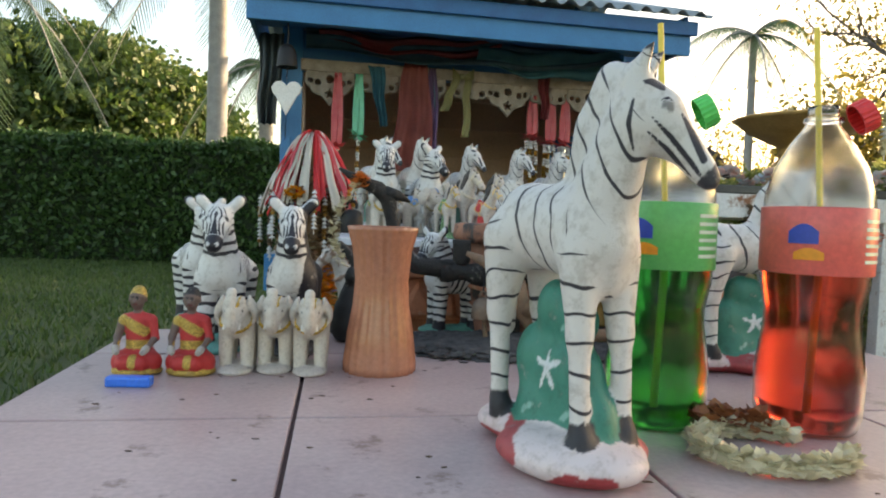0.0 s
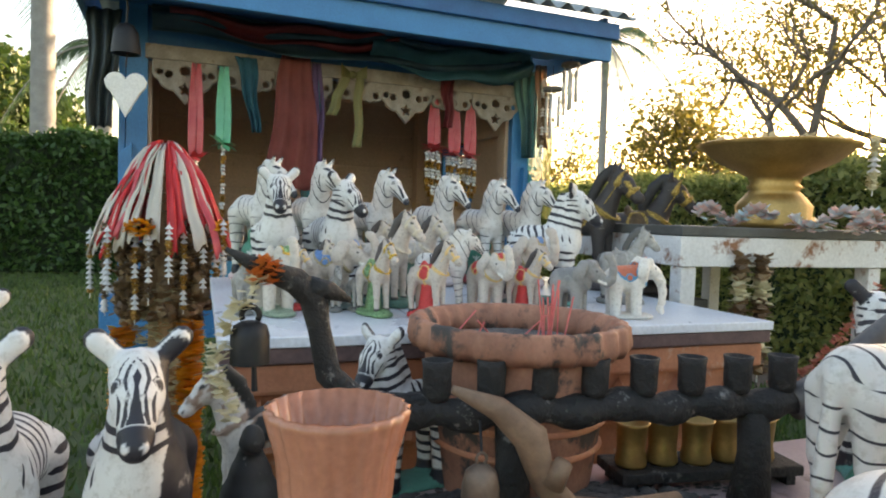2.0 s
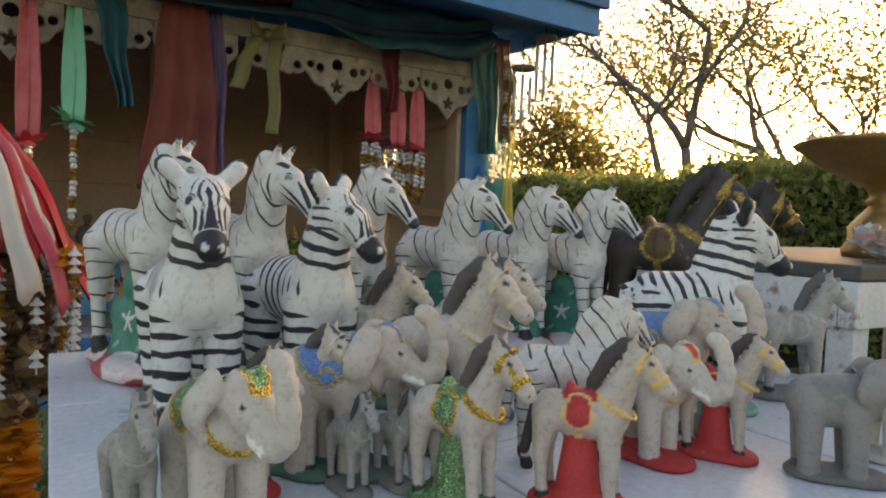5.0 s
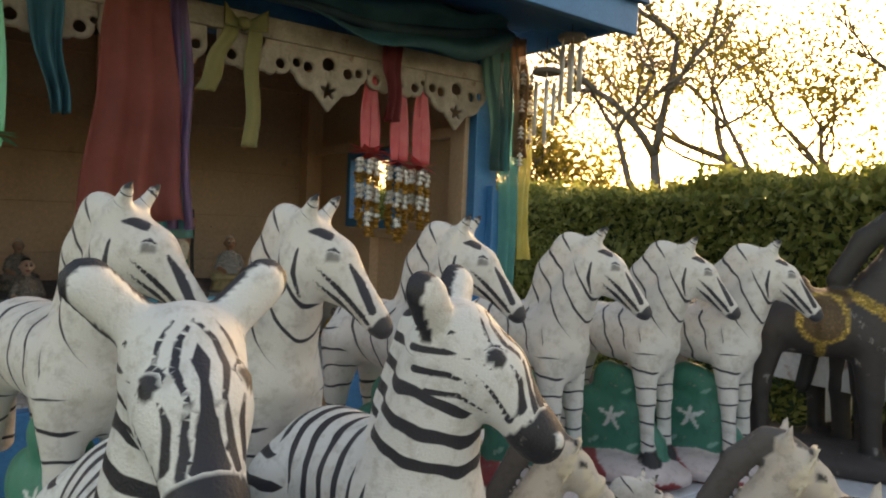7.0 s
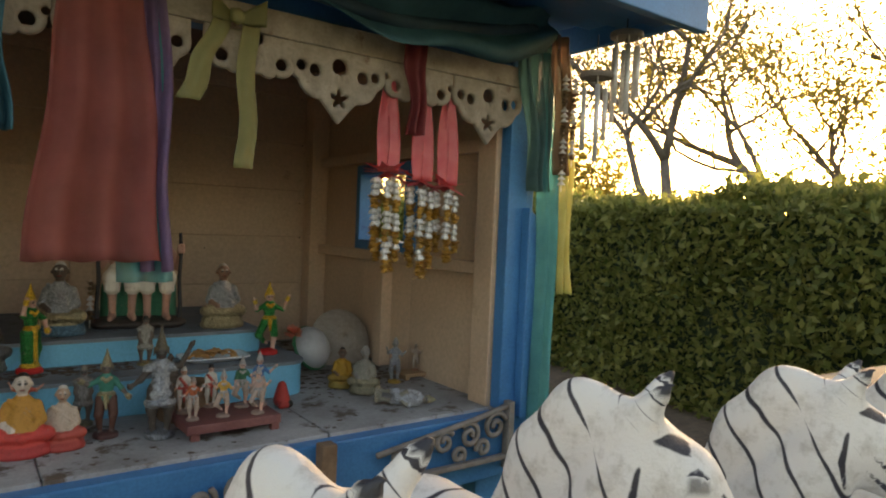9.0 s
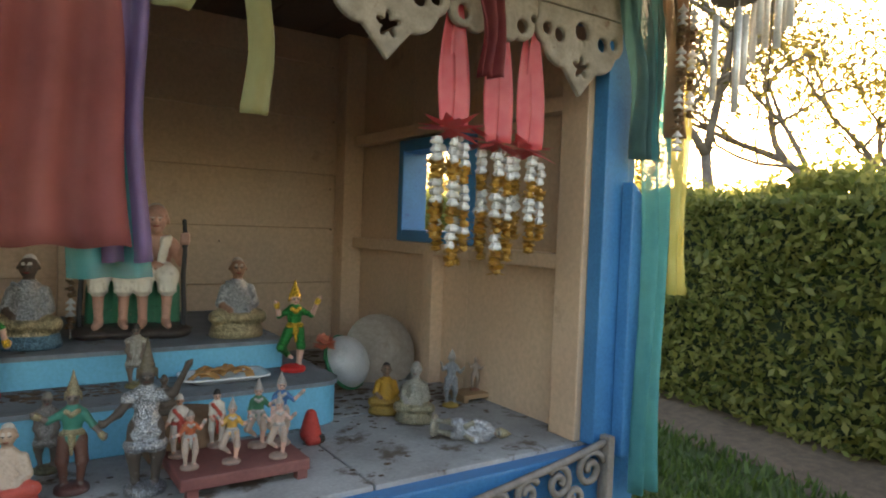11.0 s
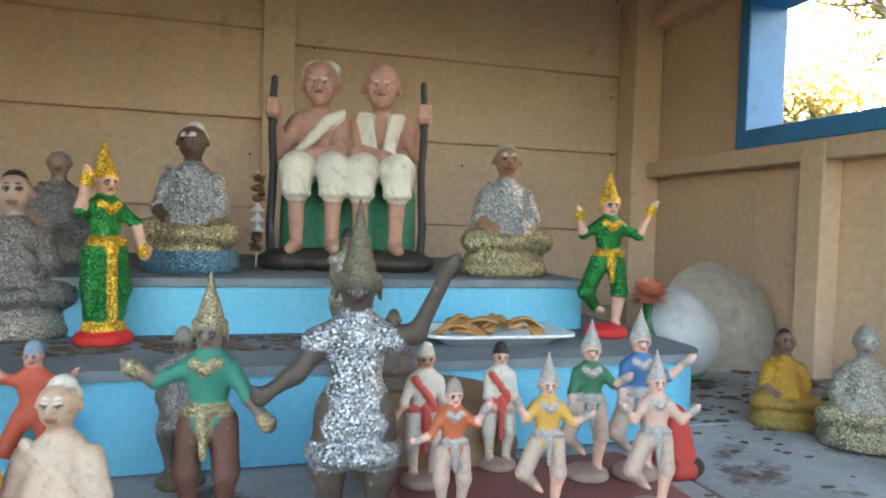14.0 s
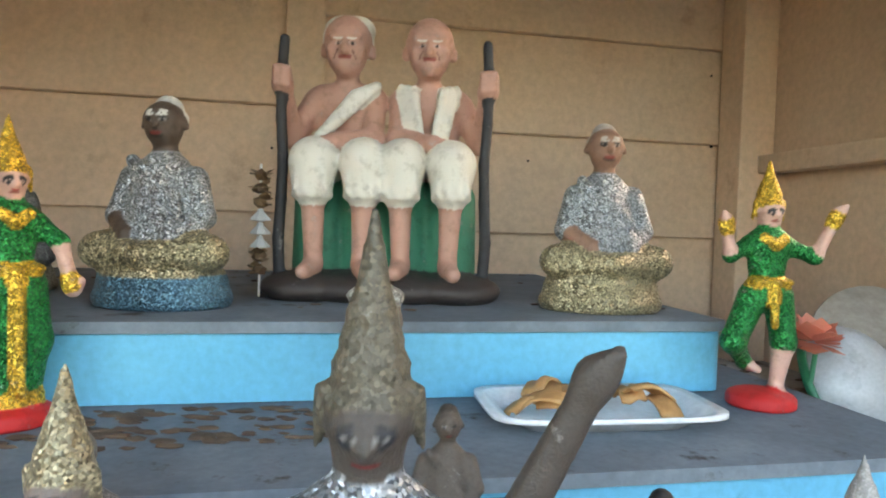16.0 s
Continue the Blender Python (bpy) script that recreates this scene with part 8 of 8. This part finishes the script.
def bottle(x, y, cap_mat, drink, label_mat, label, name="soft_drink_bottle"):
    ob = thing(name, Matrix.Translation((x, y, TZ)) @ Matrix.Diagonal((0.97, 0.97, 0.98, 1)), label, "bottle", "soft drink bottles")
    pr = [(0.030, 0.0), (0.048, 0.004), (0.053, 0.02), (0.054, 0.06), (0.0475, 0.105), (0.047, 0.125), (0.052, 0.15), (0.0535, 0.17), (0.0535, 0.225), (0.052, 0.245), (0.044, 0.275), (0.030, 0.30), (0.017, 0.318), (0.015, 0.33), (0.015, 0.338)]
    part("bottle_body", lathe(pr + [(max(r - 0.0012, 0.001), z if z > 0.002 else 0.0015) for r, z in pr[::-1]], 40, 0.0006, 5), MAT_PET, ob, "clear plastic", smooth=True)
    fill = [(r - 0.0022, z + 0.002) for r, z in pr if z < 0.23] + [(0.0505, 0.232), (0.001, 0.232)]
    part("drink", lathe(fill, 40), drink, ob, smooth=True)
    part("label", lathe([(0.0545, 0.165), (0.0550, 0.166), (0.0550, 0.232), (0.0545, 0.233), (0.0542, 0.2), (0.0545, 0.165)], 40), label_mat, ob, smooth=True)
    for k in range(6):
        bm = sheet(lambda a, b: (0.0556 * math.cos(-1.2 + a * 0.55), 0.0556 * math.sin(-1.2 + a * 0.55), 0.178 + k * 0.008 + b * 0.0035), 8, 1, 0.0004)
        part("print_bar", bm, MAT_LABEL_MARK, ob)
    for z, h, a0, m in ((0.196, 0.020, -2.05, MAT_LABEL_BLUE), (0.180, 0.012, -1.95, MAT_LABEL_ORANGE)):
        bm = sheet(lambda a, b: (0.0557 * math.cos(a0 - a * 0.5), 0.0557 * math.sin(a0 - a * 0.5), z + b * h * (0.6 + 0.4 * math.sin(a * 3.14))), 8, 2, 0.0004)
        part("logo_patch", bm, m, ob)
    part("neck_ring", lathe([(0.015, 0.322), (0.019, 0.322), (0.019, 0.326), (0.015, 0.326)], 24, caps=""), MAT_PET, ob, smooth=True)
    cap = part("cap", lathe([(0.0, 0.016), (0.0165, 0.016), (0.0172, 0.013), (0.0172, 0.0), (0.0155, 0.0), (0.0155, 0.012), (0.0, 0.012)], 40, 0.0004, 20), cap_mat, ob, "screw cap hanging open")
    cap.matrix_basis = Matrix.Translation((0.03, -0.006, 0.325)) @ Euler((radians(10), radians(62), 0)).to_matrix().to_4x4()
    part("straw", tube([(0.0, 0.0, 0.02), (0.004, 0, 0.2), (-0.012, 0.002, 0.42)], 0.0032, 8), MAT_YELLOW, ob, "straw", smooth=True)
    return ob


bottle(0.228, 0.690, MAT_CAP_G, MAT_GREEN_DRINK, MAT_LABEL_G, "opened plastic bottle of green soft drink with a straw")
bottle(0.386, 0.685, MAT_CAP_R, MAT_RED_DRINK, MAT_LABEL_R, "opened plastic bottle of red soft drink with a straw")
clip = thing("plastic_clip", Matrix.Translation((-0.352, 0.752, TZ)) @ Matrix.Rotation(radians(4), 4, "Z"), "small bright blue plastic piece on the table", "plastic piece")
part("body", box(-0.025, 0.025, -0.008, 0.008, 0, 0.012, 0.003), MAT_CLIP, clip)
ring = thing("jasmine_garland", Matrix.Translation((0.30, 0.585, TZ)), "cream jasmine garland lying on the table", "garland")
bm = bmesh.new()
for k in range(70):
    a = 0.9 + k * 5.2 / 70
    petals(bm, (0.058 * math.cos(a) * 1.1, 0.05 * math.sin(a), 0.011), 0.014, 6, rr, 1.6)
    blob(bm, (0.058 * math.cos(a) * 1.1, 0.05 * math.sin(a), 0.009), 0.008, (1, 1, 1), rr)
part("blossoms", bm, MAT_CREAM, ring)
bm = bmesh.new()
for k in range(46):
    petals(bm, (-0.012 + rr.uniform(-0.035, 0.035), 0.06 + rr.uniform(-0.012, 0.012), 0.012 + rr.uniform(0, 0.008)), 0.015, 5, rr, 1.6)
part("brown_tassel", bm, leafy("rust_petals", (0.22, 0.07, 0.03), (0.42, 0.17, 0.07), 0.2), ring, "withered rust-brown flowers")
REDR, GOLDP = (0.50, 0.03, 0.03), (0.62, 0.42, 0.10, 0.7)
for x, y, top, lab in ((-0.372, 0.815, GOLDP, "kneeling figure in red and gold with a gold headdress"), (-0.308, 0.822, HAIR, "kneeling figure in red and gold with black hair")):
    figure(kneeling((0.15, 0.10, 0.085), REDR, GOLDP, top), x, y, TZ, -88, 0.112, lab, 100, group="kneeling figures on the table")

shell = thing("spiral_cone", Matrix.Translation((-0.062, 1.565, AZ)), "small grey ridged cone ornament among the statues", "ornament")
part("cone", lathe([(0.022 * (1 - i / 19) + 0.002 + (0.0022 if i % 2 else 0), 0.004 * i) for i in range(19)], 20), MAT_BASKET, shell, smooth=True)

# burnt candle rack with naga ends, standing in ash
ash = bmesh.new()
for i in range(900):
    a, q = rr.random() * 6.283, rr.random() ** 0.6
    blob(ash, (0.14 + 0.24 * q * math.cos(a), 1.06 + 0.125 * q * math.sin(a), TZ + 0.004 + 0.016 * (1 - q)), rr.uniform(0.003, 0.010), (1.3, 1, 0.5), rr)
tagged(part("ash_heap", ash, MAT_ASH), "black and grey ash with burnt scraps on the table", "ash", kind="stuff")
bed = bmesh.new()
lathe([(0.001, 0.022), (0.10, 0.018), (0.18, 0.008), (0.24, 0.001)], 40, 0.01, 7, bed, caps="")
for v in bed.verts:
    v.co = Vector((0.14 + v.co.x, 1.06 + v.co.y * 0.5, TZ + v.co.z + 0.004 * noise.noise(v.co * 40)))
tagged(part("ash_bed", bed, MAT_ASH, smooth=True), "bed of black ash on the table", "ash")
rack = thing("candle_rack", Matrix.Translation((-0.003, 1.10, 0.002)), "charred wooden candle rack with curved naga-shaped ends", "candle rack")
NPT = [(0.02, 0, 0.862), (-0.04, 0, 0.868), (-0.072, 0, 0.90), (-0.082, 0, 0.945), (-0.088, -0.005, 0.975), (-0.105, -0.012, 0.992), (-0.13, -0.02, 1.002), (-0.150, -0.026, 1.012), (-0.166, -0.03, 1.022)]
part("naga_neck", tube(NPT, [0.016, 0.015, 0.013, 0.011, 0.014, 0.013, 0.009, 0.006, 0.002], 12), MAT_CHAR, rack, smooth=True)
part("crest", tube([(-0.092, -0.01, 0.985), (-0.072, -0.006, 0.982), (-0.052, -0.002, 0.972)], [0.012, 0.009, 0.002], 8), MAT_CHAR, rack, smooth=True)
bm = bmesh.new()
NB = 40
pts = [(0.0 + 0.47 * i / NB, 0.003 * math.sin(i), 0.858 + 0.003 * math.sin(i * 0.7)) for i in range(NB + 1)]
tube(pts, [0.017 + 0.003 * math.sin(i * 1.3) for i in range(NB + 1)], 10, bm)
part("beam", bm, MAT_CHAR, rack, smooth=True)
part("naga_tail", tube([(0.45, 0, 0.856), (0.475, 0, 0.866), (0.505, -0.01, 0.895), (0.535, -0.02, 0.935), (0.56, -0.03, 0.965), (0.595, -0.04, 0.985)], [0.02, 0.02, 0.017, 0.013, 0.009, 0.002], 12), MAT_HORN, rack, "dark grey upswept tail", smooth=True)
for k in range(8):
    x = 0.036 + k * 0.0570
    part("candle_cup", lathe([(0.012, 0.872), (0.0145, 0.878), (0.0150, 0.905), (0.0162, 0.912), (0.0135, 0.9125), (0.012, 0.895), (0.001, 0.893)], 18), MAT_CHAR, rack, smooth=True).location = (x, 0, 0)
for x in (0.115, 0.40):
    part("leg", tube([(x, 0, TZ), (x + 0.004, 0, 0.80), (x, 0, 0.85)], [0.024, 0.018, 0.017], 10), MAT_CHAR, rack, smooth=True)
iron_bell = thing("iron_bell", Matrix.Translation((-0.147, 1.072, 0.212)) @ Matrix.Diagonal((0.78, 0.78, 0.78, 1)), "black iron bell hanging from the rack", "bell")
part("body", lathe([(0.0225, 0.908), (0.0225, 0.94), (0.019, 0.952), (0.010, 0.957), (0.001, 0.957), (0.001, 0.952), (0.018, 0.945), (0.0205, 0.908), (0.0225, 0.908)], 20), MAT_IRON, iron_bell, smooth=True)
part("loop", tube([(0.010 * math.cos(a), 0, 0.964 + 0.010 * math.sin(a)) for a in np.linspace(-0.6, 3.7, 12)], 0.0035, 6), MAT_IRON, iron_bell, smooth=True)
part("cord", tube([(0, 0, 0.973), (0.004, 0.002, 0.995), (0.01, 0.004, 1.008)], 0.0016, 5), MAT_IRON, iron_bell)
part("clapper", tube([(0.004, 0, 0.93), (0.006, 0, 0.875)], [0.002, 0.004], 6), MAT_IRON, iron_bell)
bm = bmesh.new()
for k in range(26):
    petals(bm, (-0.135 + rr.uniform(-0.01, 0.01), 1.075 + rr.uniform(-0.012, 0.008), 1.003 + rr.uniform(-0.009, 0.009)), 0.011, 5, rr, 1.6)
tagged(part("marigold", bm, leafy("burnt_orange_petals", (0.5, 0.14, 0.03), (0.66, 0.22, 0.05))), "faded orange marigold tied to the rack", "flower")
bm = bmesh.new()
for k in range(26):
    t = k / 25
    petals(bm, (-0.14 - 0.035 * math.sin(t * 2.6), 1.066, 0.995 - 0.125 * t), 0.013, 5, rr, 1.6)
tagged(part("flower_string", bm, MAT_CREAM), "withered cream flower string on the rack", "garland")
carved = thing("carved_wood", Matrix.Translation((-0.005, 1.09, 0)), "twisted brown carved wood leaning on the rack", "carved wood")
part("limb", tube([(0.045, -0.03, 0.895), (0.09, -0.03, 0.875), (0.125, -0.03, 0.845), (0.140, -0.03, 0.80), (0.17, -0.03, 0.768), (0.22, -0.03, 0.764), (0.29, -0.03, 0.772)], [0.004, 0.012, 0.018, 0.013, 0.016, 0.013, 0.010], 12), MAT_CARVED, carved, smooth=True)
part("knob", tube([(0.145, -0.04, 0.80), (0.155, -0.045, 0.825)], [0.012, 0.009], 10), MAT_CARVED, carved, smooth=True)
pend = thing("brass_bell", Matrix.Translation((0.068, 1.05, 0)), "old brown bell hanging under the beam", "bell")
part("body", lathe([(0.0185, 0.792), (0.018, 0.805), (0.015, 0.818), (0.006, 0.825), (0.001, 0.826), (0.001, 0.822), (0.014, 0.815), (0.0165, 0.792), (0.0185, 0.792)], 20), MAT_BELL, pend, smooth=True)
part("ring", tube([(0.005 * math.cos(a), 0, 0.83 + 0.006 * math.sin(a)) for a in np.linspace(0, 6.283, 12)], 0.0016, 6), MAT_BELL, pend)
part("cord", tube([(0, 0, 0.835), (0.003, 0.02, 0.86)], 0.0014, 5), MAT_IRON, pend)
part("clapper", tube([(0, 0, 0.80), (0.008, 0, 0.755)], [0.0015, 0.006], 6), MAT_BELL, pend)
statue("horse_statue", sculpt("scorched_horse", pony((0.60, 0.56, 0.52), (0.03, 0.03, 0.03), (0.02, 0.02, 0.02), (0.05, 0.05, 0.05), (0.3, 0.2, 0.15), -1), 60, MAT_PAINT, 0.03), put(-0.15, 1.15, TZ, 200, 0.165), "white horse statue half scorched black", HS)
figure([((0, 0, 0.2), (0, 0, 0.4), 0.26, 0.22, (0.015, 0.015, 0.016), "", None), ((0, 0, 0.6), (0, 0, 0.72), 0.16, 0.1, (0.015, 0.015, 0.016), "", None), ((0, -0.1, 0.85), (0, -0.1, 0.9), 0.1, 0.08, (0.02, 0.02, 0.02), "", None)], -0.145, 1.075, TZ, -80, 0.125, "burnt black lump of a figure", 36, "burnt_figure", "", "figure")
BR = lathe([(0.017, 0), (0.019, 0.004), (0.0165, 0.02), (0.0185, 0.048), (0.021, 0.052), (0.0185, 0.052), (0.015, 0.03), (0.001, 0.028)], 18)
BRM = mesh_of("cup", BR, MAT_BRASS, True)
shelf = thing("cup_shelf", Matrix.Translation((0.36, 1.17, 0)), "charred wooden shelf under the rack", "shelf")
part("board", box(-0.10, 0.14, -0.035, 0.035, 0.757, 0.77, 0.003), MAT_CHAR, shelf)
for x in (-0.09, 0.12):
    part("leg", box(x, x + 0.012, -0.03, 0.03, TZ, 0.757), MAT_CHAR, shelf)
for k in range(5):
    c = new("brass_cup", BRM)
    c.location = (0.285 + k * 0.043, 1.165 + 0.004 * (k % 2), 0.7705)
    tagged(c, "small tarnished brass cup on the charred shelf", "cup", "brass cups")

# terracotta incense pot at the altar's front
pot = thing("incense_pot", Matrix.Translation((0.152, 1.205, 0)) @ Matrix.Diagonal((0.85, 0.85, 1, 1)), "large terracotta pot with a scalloped rim, full of incense ash", "pot")
PZ = 0.942
part("body", lathe([(0.075, 0.60), (0.085, 0.62), (0.105, 0.74), (0.125, 0.86), (0.132, 0.912), (0.130, 0.917)], 56, caps="b"), MAT_POTRIM, pot, smooth=True)
part("rim", lathe([(0.130, 0.918), (0.146, 0.908), (0.153, 0.918), (0.150, PZ - 0.003), (0.144, PZ), (0.136, PZ - 0.002), (0.126, 0.93), (0.116, 0.9)], 156, 0.0035, 26), MAT_POTRIM, pot, "sooty scalloped rim", smooth=True)
for z in (0.80, 0.83, 0.86):
    part("groove_band", lathe([(0.112 + (z - 0.78) * 0.16, z - 0.004), (0.118 + (z - 0.78) * 0.16, z), (0.112 + (z - 0.78) * 0.16, z + 0.004)], 48, caps=""), MAT_TERRA, pot, smooth=True)
bm = lathe([(0.118, 0.911), (0.09, 0.915), (0.05, 0.912), (0.001, 0.917)], 40, 0.002, 9, caps="t")
part("ash_fill", bm, MAT_ASH, pot, "grey ash", smooth=True)
part("foot", lathe([(0.09, TZ - 0.3), (0.09, 0.60), (0.001, 0.60)], 24), MAT_TERRA, pot)
for k in range(14):
    x, y = (0.045 + rr.uniform(-0.018, 0.018), -0.015 + rr.uniform(-0.015, 0.015)) if k < 9 else (rr.uniform(-0.07, 0.04), rr.uniform(-0.05, 0.05))
    tilt = 0.012 if k < 9 else 0.05
    h = 0.075 if k < 9 else 0.03
    st = thing("incense_stick", Matrix.Translation((0.142 + x * 0.9, 1.205 + y * 0.9, 0.912)), "thin burnt red incense stick in the ash", "incense stick", "incense sticks")
    part("stick", tube([(0, 0, -0.004), (rr.uniform(-tilt, tilt), rr.uniform(-tilt, tilt), h * rr.uniform(0.7, 1.1))], 0.0011, 5), surface("incense_red", (0.6, 0.12, 0.12), (0.7, 0.2, 0.18), 30, 0.8, bump=0) if k == 0 else bpy.data.materials["incense_red"], st)

# rusty stand with a brass bowl
SM = Matrix.Translation((0.62, 1.62, 0)) @ Matrix.Rotation(radians(6), 4, "Z")
stand2 = thing("metal_stand", SM, "rusty white metal table with a dark top", "table")
part("top", box(0.0, 1.15, 0.0, 0.55, 1.035, 1.055, 0.003), MAT_DARKTOP, stand2, "dark worn top")
for x in (0.01, 0.50, 1.11):
    for y in (0.01, 0.51):
        part("leg", box(x, x + 0.035, y, y + 0.035, 0, 0.974, 0.002), MAT_RUST, stand2)
part("apron", box(0.0, 1.15, 0.002, 0.026, 0.975, 1.034, 0.002), MAT_RUST, stand2)
part("apron", box(0.0, 1.15, 0.524, 0.548, 0.975, 1.034, 0.002), MAT_RUST, stand2)
part("apron", box(0.002, 0.026, 0.028, 0.522, 0.975, 1.034, 0.002), MAT_RUST, stand2)
bowl = thing("brass_bowl", Matrix.Translation((0.945, 1.78, 1.055)), "large tarnished brass pedestal bowl of offerings", "bowl")
part("bowl_body", lathe([(0.085, 0.0), (0.088, 0.012), (0.078, 0.03), (0.080, 0.05), (0.062, 0.072), (0.05, 0.085), (0.058, 0.092), (0.05, 0.1), (0.056, 0.115), (0.085, 0.13), (0.125, 0.15), (0.158, 0.178), (0.172, 0.186), (0.166, 0.189), (0.12, 0.16), (0.06, 0.14), (0.001, 0.138)], 48, 0.0014, 24), MAT_BRASS, bowl, smooth=True)
bm = bmesh.new()
for k in range(60):
    a = rr.random() * 6.283
    r = 0.14 * rr.random() ** 0.5
    petals(bm, (r * math.cos(a), r * math.sin(a), 0.18 + 0.015 * rr.random()), 0.022, 5, rr, 1.4)
part("flower_heap", bm, MAT_CREAM, bowl, "withered yellow flowers")
blossom_string(Matrix.Translation((1.09, 1.66, 0)), 1.245, 1.13, (MAT_CREAM, MAT_JASMINE), 0.014, "pale flower garland over the bowl's edge", "garlands on the stand")
bm = bmesh.new()
for k in range(120):
    t = k / 120
    petals(bm, (0.68 + 0.62 * t, 1.665 + 0.03 * math.sin(t * 9) - (0.05 if 0.3 < t < 0.55 else 0), 1.073 + 0.018 * math.sin(t * 31)), 0.022, 6, rr, 1.6)
tagged(part("flower_garland", bm, MAT_PASTEL), "pastel artificial flower garland on the stand", "garland")
for x, z1 in ((0.76, 0.70), (0.81, 0.74)):
    blossom_string(Matrix.Translation((x, 1.63, 0)), 0.99, z1, (MAT_BROWNFLOWER, MAT_CREAM), 0.022, "withered garland hanging under the stand", "garlands on the stand", step=0.016)
bm = bmesh.new()
for k in range(40):
    t = k / 39
    petals(bm, (1.06 - 0.24 * t, 1.60, 0.94 - 0.2 * math.sin(t * 1.57)), 0.016, 5, rr, 1.6)
tagged(part("flower_garland", bm, leafy("faded_coral_blossoms", (0.5, 0.16, 0.12), (0.65, 0.3, 0.22))), "faded coral garland hooked to the stand's leg", "garland")
blossom_string(SH @ Matrix.Translation((-0.062, 0.585, 0)), S2Z + 0.11, S2Z + 0.002, (MAT_BROWNFLOWER, MAT_JASMINE), 0.010, "withered garland hanging from the statue's staff")
